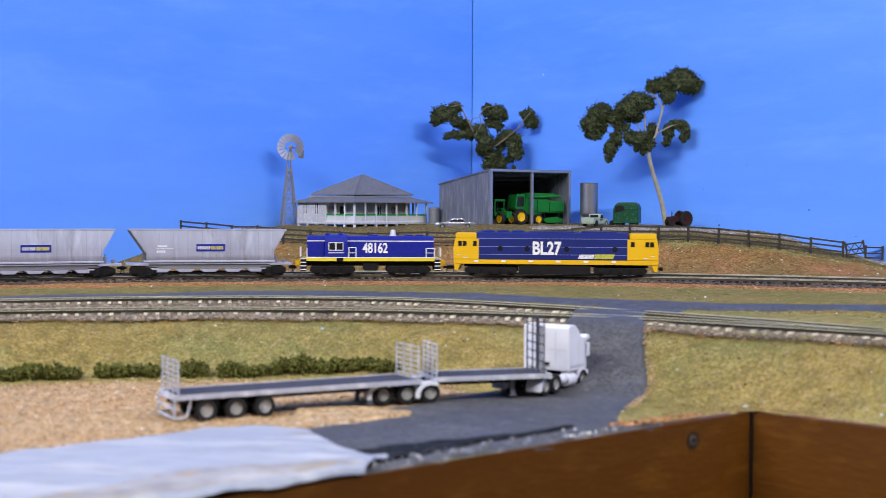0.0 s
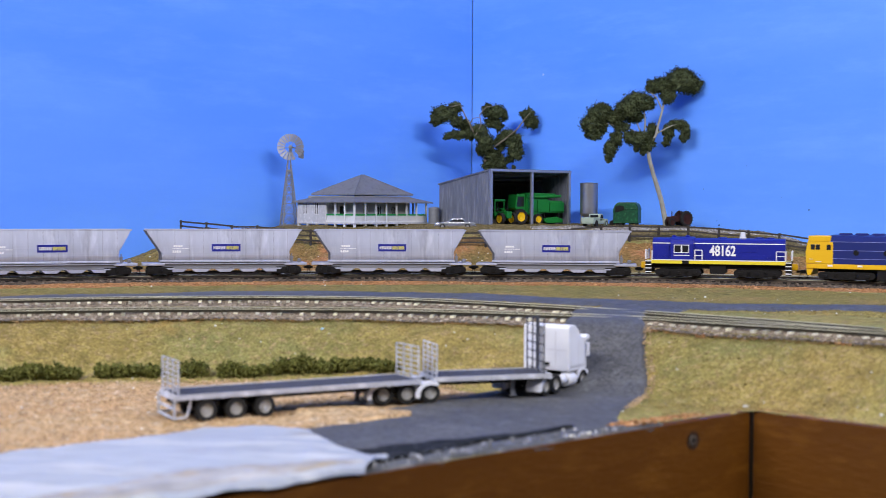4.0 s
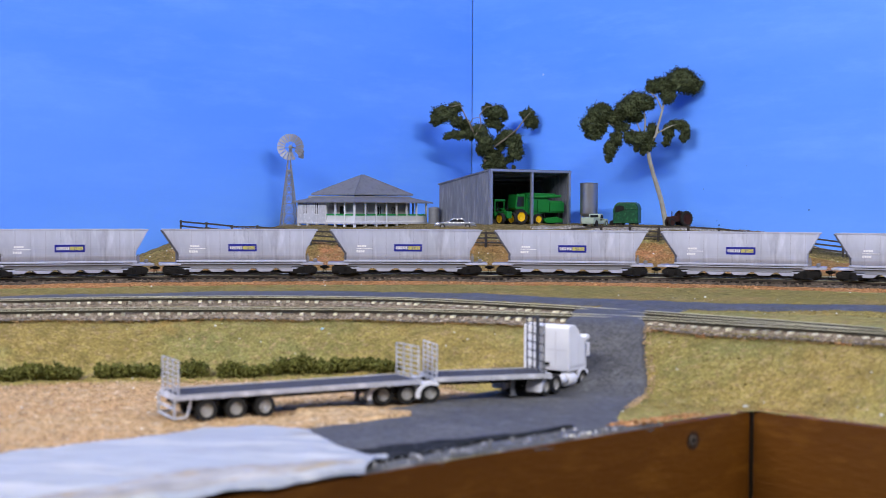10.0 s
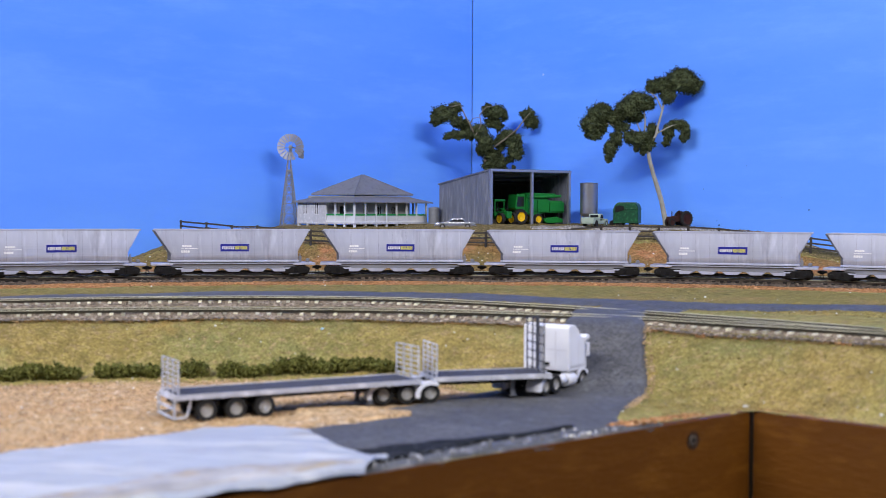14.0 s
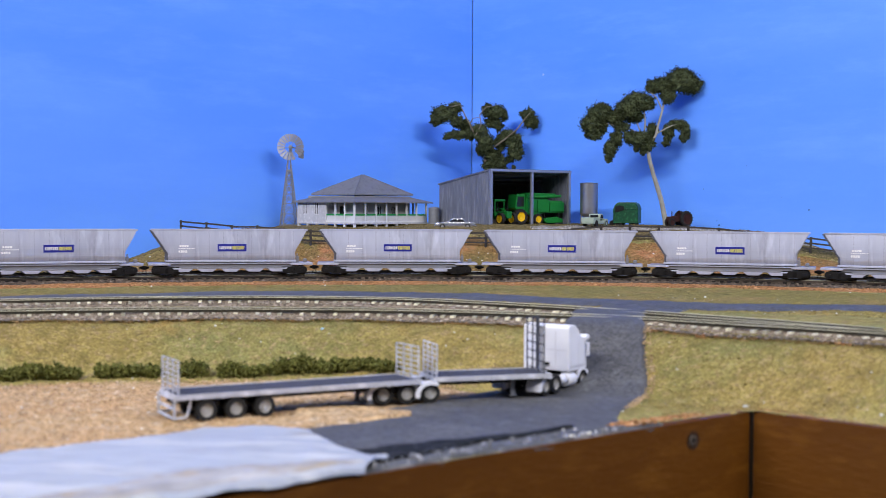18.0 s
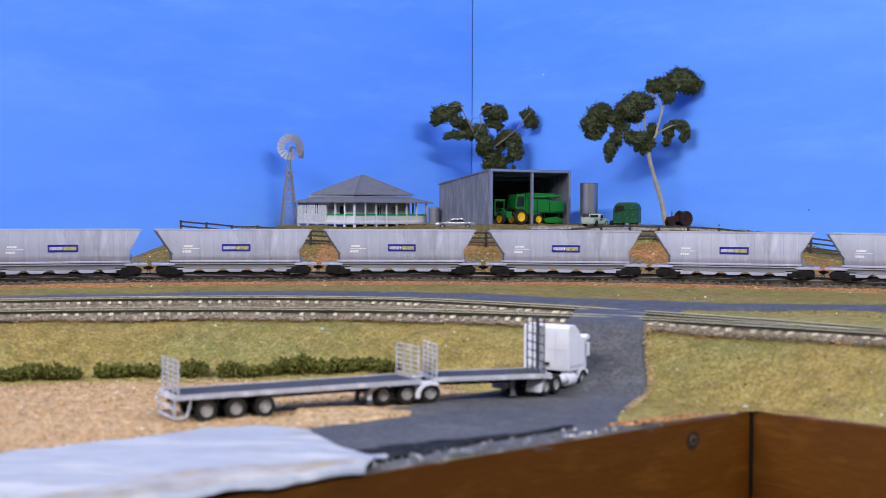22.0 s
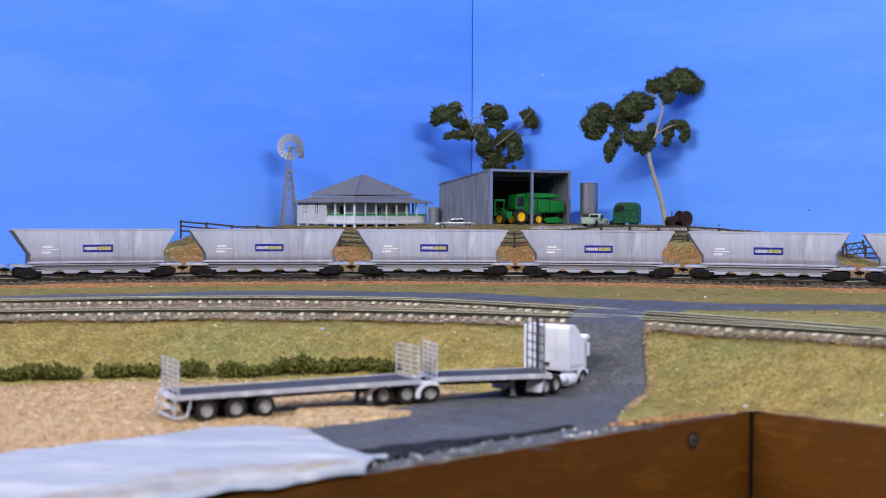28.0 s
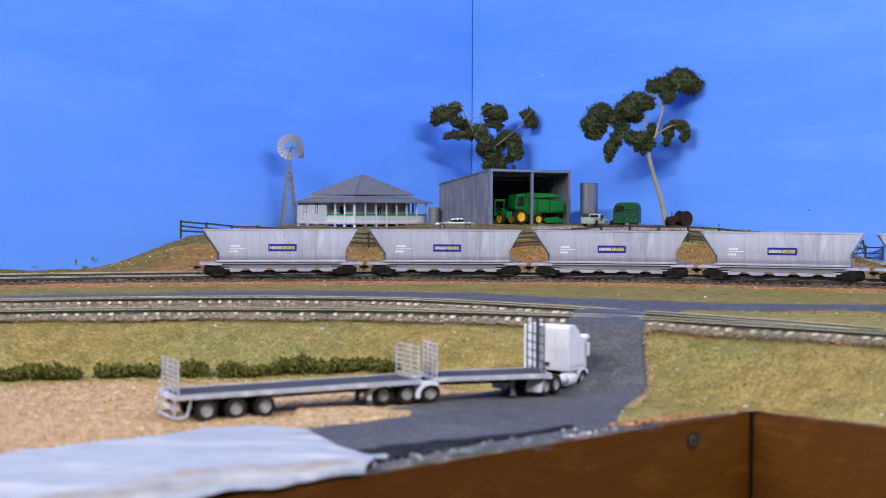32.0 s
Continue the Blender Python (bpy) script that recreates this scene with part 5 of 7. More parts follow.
def tractor():
    """A green tractor with a cab and yellow wheels."""
    x, y = 0.0393, 0.9255
    t = thing("farm_tractor", pose(x, y, 1.18905, 0, 0, -52), "green cab tractor with yellow wheels inside the shed", "tractor")
    bm = bmesh.new()
    box(bm, 1.0, -2.2, 4.5, 12.5, 2.2, 9.4, bevel=0.7)
    box(bm, -6.0, -2.6, 4.0, 2.0, 2.6, 6.6, bevel=0.4)
    part("bonnet", bm, FARM_GREEN, t)
    bm = bmesh.new()
    for px in (-6.2, 1.2):
        for py in (-4.4, 4.4):
            rod(bm, (px, py, 6.4), (px * 0.92, py * 0.95, 16.8), 0.45, n=6)
    box(bm, -7.0, -4.9, 16.4, 2.0, 4.9, 18.0, bevel=0.5)
    box(bm, -6.4, -4.5, 6.0, 1.4, 4.5, 8.4, bevel=0.3)
    cab = part("cab", bm, FARM_GREEN, t)
    bm = bmesh.new()
    box(bm, -4.6, -1.8, 9.4, -1.6, 1.8, 10.6, bevel=0.3)
    box(bm, -5.0, -1.8, 10.4, -4.2, 1.8, 14.0, bevel=0.3)
    part("driver_seat", bm, BLACK, cab)
    bm = bmesh.new()
    rod(bm, (1.0, 0, 9.4), (-0.4, 0, 12.0), 0.25, n=6)
    lathe(bm, [(1.3, 11.9), (1.5, 12.1), (1.3, 12.3), (1.1, 12.1), (1.3, 11.9)], n=14, at=(-0.4, 0, 0), caps=False)
    part("steering_wheel", bm, BLACK, cab)
    bm = bmesh.new()
    rod(bm, (8.5, 1.2, 9), (8.5, 1.2, 14.5), 0.4, n=8)
    part("exhaust_pipe", bm, BLACK, t)
    for yy in (-6.6, 6.6):
        bm = bmesh.new()
        prism(bm, [(-9.6, 7.0), (-8.2, 10.6), (-4.0, 11.6), (-0.4, 9.6), (-0.4, 8.8), (-4.0, 10.6), (-7.6, 9.6), (-8.8, 7.0)], yy - 1.6, yy + 1.6, "y")
        part("mudguard", bm, FARM_GREEN, t)
        wheel(t, -4.4, yy, 5.2, 3.2, FARM_YELLOW, 0.66, 16)
        wheel(t, 9.0, yy * 0.85, 4.2, 2.6, FARM_YELLOW, 0.68, 12)
    return t


def harvester():
    """A green combine harvester: cab and large wheels before, grain tank above, a long stepped tail."""
    x, y = 0.0618, 0.9385
    t = thing("combine_harvester", pose(x, y, 1.18905, 0, 0, -150), "green combine harvester with yellow wheels parked inside the shed", "harvester")
    bm = bmesh.new()
    prism(bm, [(-26.5, 8.6), (-26.8, 15.4), (-24.5, 17.2), (-13, 17.4), (-11, 19.4), (6.5, 19.4), (7, 8.0), (0, 6.4), (-8, 8.2)], -6.6, 6.6, "y", bevel=0.5)
    body = part("body", bm, FARM_GREEN, t)
    bm = bmesh.new()
    prism(bm, [(-15.0, 19.0), (-19.0, 20.4), (-18.0, 22.4), (5.0, 22.8), (6.0, 19.2)], -7.4, 7.4, "y", bevel=0.35)
    part("grain_tank", bm, FARM_GREEN, t)
    for x0, x1, z0, z1 in ((-25.6, -13.4, 9.4, 16.2), (-12.8, -2.6, 9.0, 17.8), (-2.0, 6.0, 9.6, 18.2)):
        bm = bmesh.new()
        box(bm, x0, 6.3, z0, x1, 7.6, z1, bevel=0.35)
        part("side_cover", bm, FARM_GREEN, body)
    bm = bmesh.new()
    rod(bm, (6, 7.0, 19.6), (-22, 8.4, 20.6), 1.0, n=10)
    part("unloading_auger", bm, FARM_GREEN, t)
    bm = bmesh.new()
    prism(bm, [(6.8, 10.2), (6.8, 21.6), (14.0, 21.6), (15.2, 12.0), (13.6, 10.2)], -5.6, 5.6, "y", bevel=0.5)
    cab = part("cab", bm, FARM_GREEN, t)
    bm = bmesh.new()
    for yy in (-5.75, 5.6):
        prism(bm, [(8.0, 12.8), (8.0, 20.0), (13.2, 20.0), (14.0, 12.8)], yy, yy + 0.15, "y")
    part("cab_window", bm, WINDOW_DARK, cab)
    bm = bmesh.new()
    prism(bm, [(12, 9), (20, 5.5), (20, 2.5), (12, 5)], -4, 4, "y", bevel=0.3)
    part("feeder_house", bm, FARM_GREEN, t)
    bm = bmesh.new()
    prism(bm, [(-24.0, 1.4), (-24.0, 4.0), (-19.0, 5.6), (-9.0, 4.6), (-8.0, 2.6), (-10, 1.2)], 3.0, 8.6, "y", bevel=0.3)
    part("straw_spreader", bm, FARM_GREEN, t)
    bm = bmesh.new()
    for xx in (-22.0, -10.0):
        rod(bm, (xx, 6.0, 4.0), (xx + 1.0, 6.0, 9.0), 0.5, n=6)
    part("spreader_bracket", bm, BLACK, t)
    for yy in (-8.4, 8.4):
        wheel(t, 13.0, yy, 5.6, 3.6, FARM_YELLOW, 0.60, 16)
        wheel(t, -3.0, yy * 0.86, 3.9, 2.6, FARM_YELLOW, 0.64, 12)
    return t


def silo():
    """A tall upright field bin on legs."""
    x, y = 0.1037, 0.925
    t = thing("field_bin", pose(x, y, floor_at(x, y) - 0.0005), "tall round grey metal silo bin on legs", "silo")
    bm = bmesh.new()
    prof = [(0.8, 4.2), (6.2, 8.6)] + [(6.3 + 0.07 * (i % 2), 9.0 + i * 0.62) for i in range(34)] + [(6.3, 30.3), (6.45, 30.5), (6.2, 30.8), (0.3, 31.2)]
    lathe(bm, prof, n=36)
    part("bin_shell", bm, SILO_STEEL, t, smooth=True)
    bm = bmesh.new()
    box(bm, -0.5, -0.5, -1.0, 0.5, 0.5, 9.6)
    leg = part("leg", bm, TANK_SHADE, t, m=mm_pose(5.4, 0, 0))
    for a in (90, 180, 270):
        again(leg, mm_pose(5.4 * math.cos(radians(a)), 5.4 * math.sin(radians(a)), 0))
    return t


def sedan():
    """A bright plated sedan, side on."""
    x, y = 0.0086, 0.899
    t = thing("sedan_car", pose(x, y, 1.1861, 0, 0, 176), "bright silver plated sedan car on the hill grass", "car")
    bm = bmesh.new()
    prism(bm, [(-13.8, 2.0), (-14.2, 4.6), (-12.6, 4.5), (-7.5, 4.9), (6.0, 4.9), (12.6, 4.4), (13.8, 4.0), (14.0, 3.0), (13.8, 1.9), (11.5, 1.4), (-11.5, 1.4)], -5.0, 5.0, "y", bevel=0.5)
    part("body", bm, CHROME, t, smooth=True)
    bm = bmesh.new()
    prism(bm, [(-8.0, 4.8), (-5.0, 7.2), (1.8, 7.3), (5.4, 4.8)], -4.4, 4.4, "y", bevel=0.6)
    cabin = part("cabin", bm, CHROME, t, smooth=True)
    for yy in (-4.55, 4.4):
        bm = bmesh.new()
        prism(bm, [(-6.8, 5.1), (-4.8, 6.8), (-1.5, 6.9), (-1.5, 5.1)], yy, yy + 0.15, "y")
        prism(bm, [(-1.2, 5.1), (-1.2, 6.9), (1.6, 6.9), (4.4, 5.1)], yy, yy + 0.15, "y")
        part("side_window", bm, CAR_GLASS, cabin)
    for xx in (-8.6, 8.8):
        for yy in (-4.6, 4.6):
            wheel(t, xx, yy, 1.9, 1.6, CHROME, 0.55)
    bm = bmesh.new()
    box(bm, 13.6, -4.8, 1.8, 14.6, 4.8, 2.6, bevel=0.2)
    box(bm, -14.6, -4.8, 1.8, -13.6, 4.8, 2.6, bevel=0.2)
    part("bumper", bm, CHROME, t)
    return t


def pickup():
    """A small old utility in faded pale green."""
    x, y = 0.1050, 0.898
    t = thing("pickup_truck", pose(x, y, 1.18835, 0, 0, 58), "faded pale green old pickup truck near the silo", "pickup truck")
    bm = bmesh.new()
    prism(bm, [(-12.0, 2.0), (-12.0, 5.2), (-1.5, 5.2), (-1.5, 4.0), (4.8, 4.0), (4.8, 5.6), (10.5, 5.0), (11.6, 4.0), (11.8, 2.0)], -4.6, 4.6, "y", bevel=0.5)
    part("body", bm, PICKUP_GREEN, t)
    bm = bmesh.new()
    prism(bm, [(-1.6, 5.0), (-1.0, 8.8), (3.2, 8.8), (4.9, 5.4)], -4.3, 4.3, "y", bevel=0.8)
    cab = part("cab", bm, PICKUP_GREEN, t)
    bm = bmesh.new()
    box(bm, -1.62, -3.0, 6.3, -1.3, 3.0, 8.0)
    for yy in (-4.42, 4.3):
        prism(bm, [(-0.6, 5.8), (-0.3, 8.0), (2.6, 8.0), (3.8, 5.8)], yy, yy + 0.12, "y")
    part("cab_window", bm, WINDOW_DARK, cab)
    bm = bmesh.new()
    for yy in (-4.8, 4.2):
        box(bm, -12.0, yy, 5.0, -1.6, yy + 0.6, 6.4, bevel=0.1)
    box(bm, -12.1, -4.6, 2.8, -11.5, 4.6, 6.2, bevel=0.1)
    part("tray_side", bm, PICKUP_GREEN, t)
    for xx in (-7.6, 7.8):
        for yy in (-4.3, 4.3):
            wheel(t, xx, yy, 2.2, 1.5, TYRE, 0.55)
    bm = bmesh.new()
    for yy in (-5.0, 5.0):
        lathe(bm, [(2.7, -0.7), (2.7, 0.7)], n=14, at=(7.8, yy * 0.86, 2.7), axis="y")
    part("mudguard", bm, PICKUP_GREEN, t)
    return t


def van():
    """A tall dark green van body with a rounded roof, one dark opening."""
    x, y = 0.1312, 0.925
    t = thing("old_van", pose(x, y, floor_at(x, y) - 0.0002, 0, 0, -20), "derelict dark green tall van body with rounded roof", "van")
    bm = bmesh.new()
    prism(bm, [(-8.8, 2.6), (-9.0, 12.8), (-8.0, 15.6), (-5.6, 17.4), (5.6, 17.4), (8.0, 15.8), (8.8, 12.8), (8.6, 2.6)], -6.0, 6.0, "y", bevel=0.8)
    body = part("van_body", bm, VAN_GREEN, t)
    bm = bmesh.new()
    box(bm, -9.1, -6.25, 12.2, 8.9, 6.25, 12.9, bevel=0.15)
    for xx in (-9.0, -0.2, 8.4):
        box(bm, xx - 0.1, -6.2, 3.0, xx + 0.4, -5.9, 12.2)
    box(bm, -8.9, -6.2, 2.6, 8.7, 6.2, 3.4, bevel=0.15)
    part("body_rib", bm, VAN_GREEN, body)
    bm = bmesh.new()
    prism(bm, [(-7.4, 10.2), (-7.6, 14.2), (-5.4, 15.2), (-1.4, 14.6), (-1.0, 12.2), (-3.4, 11.0)], -6.35, -6.0, "y")
    part("broken_window", bm, BLACK, body)
    bm = bmesh.new()
    prism(bm, [(-12.0, 1.4), (-12.0, 3.8), (-8.8, 5.0), (-8.8, 1.4)], -4.5, 4.5, "y", bevel=0.3)
    part("engine_block", bm, BLACK, t)
    for xx in (-5.2, 4.6):
        for yy in (-4.9, 4.9):
            wheel(t, xx, yy, 2.6, 1.6, BLACK, 0.5)
    return t


def wreck():
    """An old dark red tractor with one tall rear wheel."""
    x, y = 0.1655, 0.918
    t = thing("old_tractor", pose(x, y, floor_at(x, y) - 0.0002, 0, 0, 214), "rusty dark red vintage tractor under the tree", "tractor")
    bm = bmesh.new()
    prism(bm, [(-2.0, 3.4), (-2.0, 6.4), (1.0, 7.6), (8.8, 7.0), (9.6, 5.2), (9.0, 3.2)], -1.9, 1.9, "y", bevel=0.5)
    box(bm, -6.4, -1.5, 3.2, -1.5, 1.5, 5.8, bevel=0.4)
    part("engine_hood", bm, RUST, t)
    bm = bmesh.new()
    lathe(bm, [(1.9, -0.25), (2.2, 0.0), (1.9, 0.25), (1.7, 0.0), (1.9, -0.25)], n=16, at=(-1.2, 0, 9.2), axis="y")
    rod(bm, (0.6, 0, 6.6), (-1.2, 0, 9.2), 0.3, n=6)
    part("steering_wheel", bm, RUST, t)
    bm = bmesh.new()
    prism(bm, [(-5.6, 5.8), (-6.6, 8.2), (-6.0, 8.2), (-4.8, 6.4), (-3.0, 6.4), (-3.0, 5.8)], -1.6, 1.6, "y", bevel=0.2)
    part("driver_seat", bm, RUST, t)
    bm = bmesh.new()
    rod(bm, (6.0, 0.6, 7), (6.0, 0.6, 10.6), 0.35, n=8)
    part("exhaust_pipe", bm, RUST, t)
    for yy in (-3.2, 3.2):
        wheel(t, -5.6, yy, 5.5, 2.0, RUST, 0.7, 16)
        wheel(t, 7.2, yy * 0.6, 3.0, 1.4, RUST, 0.65)
    return t


def windmill():
    """A lattice tower with a many-bladed wheel and a tail vane."""
    x, y = -0.1129, 0.952
    t = thing("windmill", pose(x, y, 1.1863, 0, 0, 20), "grey metal farm windmill on a lattice tower", "windmill")
    H_, b, a = 53.0, 5.65, 0.45

    def leg(sx, sy, z):
        w = b + (a - b) * z / H_
        return (sx * w, sy * w, z)
    for sx in (-1, 1):
        for sy in (-1, 1):
            bm = bmesh.new()
            rod(bm, leg(sx, sy, -1.0), leg(sx, sy, H_), 0.52, 0.32, n=6)
            part("tower_leg", bm, TOWER_GREY, t)
    levels = [1.5, 9.5, 17.0, 24.0, 30.5, 36.5, 41.5]
    for z in levels:
        bm = bmesh.new()
        c = [leg(-1, -1, z), leg(1, -1, z), leg(1, 1, z), leg(-1, 1, z)]
        for p, q in zip(c, c[1:] + c[:1]):
            rod(bm, p, q, 0.4, n=5)
        part("tower_girt", bm, TOWER_GREY, t)
    for z0, z1 in zip(levels, levels[1:]):
        bm = bmesh.new()
        for (s0, s1) in (((-1, -1), (1, -1)), ((1, -1), (1, 1)), ((1, 1), (-1, 1)), ((-1, 1), (-1, -1))):
            rod(bm, leg(*s0, z0), leg(*s1, z1), 0.27, n=4)
            rod(bm, leg(*s1, z0), leg(*s0, z1), 0.27, n=4)
        split_part("tower_brace", bm, TOWER_GREY, t)
    bm = bmesh.new()
    box(bm, -1.9, -1.9, 40.6, 1.9, 1.9, 41.2)
    part("platform", bm, TOWER_GREY, t)
    head = new("wheel_head")
    head.parent = t
    head.matrix_basis = mm_pose(0.2, -3.2, 58.2, 0, 0, -16)
    bm = bmesh.new()
    lathe(bm, [(0.3, -1.4), (1.5, -1.2), (1.5, 2.4), (0.9, 4.6)], n=14, axis="y")
    box(bm, -1.0, 1.5, -6.5, 1.0, 4.0, 1.2, bevel=0.2)
    part("gearbox", bm, TANK_SHADE, head)
    for i in range(18):
        ang = 20 * i + 6
        if i == 7:
            continue
        bm = bmesh.new()
        shell(bm, [(-0.55, -0.30, 4.0), (0.55, 0.30, 4.0), (1.52, 0.65, 9.6), (-1.52, -0.65, 9.6),
                   (-0.55, -0.16, 4.0), (0.55, 0.44, 4.0), (1.52, 0.79, 9.6), (-1.52, -0.51, 9.6)],
              [(0, 1, 2, 3), (7, 6, 5, 4), (0, 4, 5, 1), (1, 5, 6, 2), (2, 6, 7, 3), (3, 7, 4, 0)])
        part("blade", bm, BLADE_GREY, head, m=mm_pose(0, -0.6, 0, 0, ang, 0))
    bm = bmesh.new()
    for r in (4.4, 8.2):
        pts = [(r * math.cos(2 * math.pi * i / 36), 0.2, r * math.sin(2 * math.pi * i / 36)) for i in range(36)]
        for p, q in zip(pts, pts[1:] + pts[:1]):
            rod(bm, p, q, 0.16, n=4)
    for i in range(6):
        an = 2 * math.pi * i / 6
        rod(bm, (0, 0.2, 0), (8.2 * math.cos(an), 0.2, 8.2 * math.sin(an)), 0.16, n=4)
    part("wheel_ring", bm, GALV, head)
    bm = bmesh.new()
    rod(bm, (0, 3, 0), (7.0, 8.5, -1.0), 0.35, n=6)
    prism(bm, [(5.5, -7.4), (9.2, -8.2), (9.6, -2.2), (5.2, -1.0)], 8.2, 8.6, "y")
    part("tail_vane", bm, TANK_SHADE, head)
    return t


def clump(rnd, verts, faces, c, rx, ry, rz, n, leaf):
    """Small leaf flakes spread through an ellipsoid, dense towards its skin."""
    for _ in range(n):
        v = Vector((rnd.gauss(0, 1), rnd.gauss(0, 1), rnd.gauss(0, 1))).normalized()
        lump = 0.84 + 0.62 * noise.noise(v * 2.1 + Vector(c) * 0.13)
        r = (rnd.random() ** 0.45) * lump
        p = Vector((c[0] + v.x * rx * r, c[1] + v.y * ry * r, c[2] + v.z * rz * r))
        a = Vector((rnd.gauss(0, 1), rnd.gauss(0, 1), rnd.gauss(0, 1))).normalized()
        b = a.orthogonal().normalized()
        s = leaf * rnd.uniform(0.6, 1.3)
        i = len(verts)
        d = a.cross(b)
        verts += [tuple((p + a * s) * MM), tuple((p + (b - a * 0.4) * s) * MM), tuple((p + (d * 0.9 - b * 0.6) * s) * MM), tuple((p - (d + b * 0.3 + a * 0.5) * s * 0.9) * MM)]
        faces += [(i, i + 1, i + 2), (i, i + 2, i + 3), (i, i + 3, i + 1), (i + 1, i + 3, i + 2)]


def foam_clump(rnd, c, rx, ry, rz, leaf, n):
    """A lump of crumbled foam: a knobbly core with leaf flakes all over its skin."""
    bm = bmesh.new()
    bmesh.ops.create_icosphere(bm, subdivisions=3, radius=1.0)
    at = Vector((c[0] * 0.21, c[1] * 0.21, c[2] * 0.21))

    def swell(d):
        q = Vector((d.x * rx, d.y * ry, d.z * rz))
        return 0.84 + 0.22 * noise.noise(d * 1.5 + at) + 0.36 * noise.noise(q * 0.34 + at) + 0.30 * noise.noise(q * 0.8 + at)
    verts, faces = [], []
    for v in bm.verts:
        d = v.co.normalized()
        k = swell(d) * 0.86
        verts.append(((c[0] + d.x * rx * k) * MM, (c[1] + d.y * ry * k) * MM, (c[2] + d.z * rz * k) * MM))
    faces += [tuple(v.index for v in f.verts) for f in bm.faces]
    bm.free()
    for _ in range(n):
        d = Vector((rnd.gauss(0, 1), rnd.gauss(0, 1), rnd.gauss(0, 1))).normalized()
        k = swell(d) * rnd.uniform(0.84, 1.0) + rnd.gauss(0, 0.07)
        p = Vector((c[0] + d.x * rx * k, c[1] + d.y * ry * k, c[2] + d.z * rz * k))
        a = Vector((rnd.gauss(0, 1), rnd.gauss(0, 1), rnd.gauss(0, 1))).normalized()
        b = a.orthogonal().normalized()
        e = a.cross(b)
        w = leaf * rnd.uniform(0.6, 1.6)
        i = len(verts)
        verts += [tuple((p + a * w) * MM), tuple((p + (b - a * 0.4) * w) * MM), tuple((p + (e * 0.9 - b * 0.6) * w) * MM), tuple((p - (e + b * 0.3 + a * 0.5) * w * 0.9) * MM)]
        faces += [(i, i + 1, i + 2), (i, i + 2, i + 3), (i, i + 3, i + 1), (i + 1, i + 3, i + 2)]
    return verts, faces


def tree(name, x, y, z, limbs, clumps, seed, bark, label, leaf=0.42):
    """A trunk and limbs of tapered pieces, and a crown of foam clumps. Lengths in mm from the foot: (right, away, up)."""
    t = thing(name, pose(x, y, z), label, "tree")
    for kind, pts in limbs:
        bm = bmesh.new()
        for (p, r), (q, r2) in zip(pts, pts[1:]):
            rod(bm, p, q, r, r2, n=8)
        part(kind, bm, bark, t)
    rnd = random.Random(seed)
    for c, rx, ry, rz in clumps:
        verts, faces = foam_clump(rnd, c, rx, ry, rz, leaf, int(250 + 19 * rx * rz))
        me = bpy.data.meshes.new("leaf_clump")
        me.from_pydata(verts, [], faces)
        me.materials.append(FOLIAGE)
        ob = new("leaf_clump", me)
        ob.parent = t
    return t


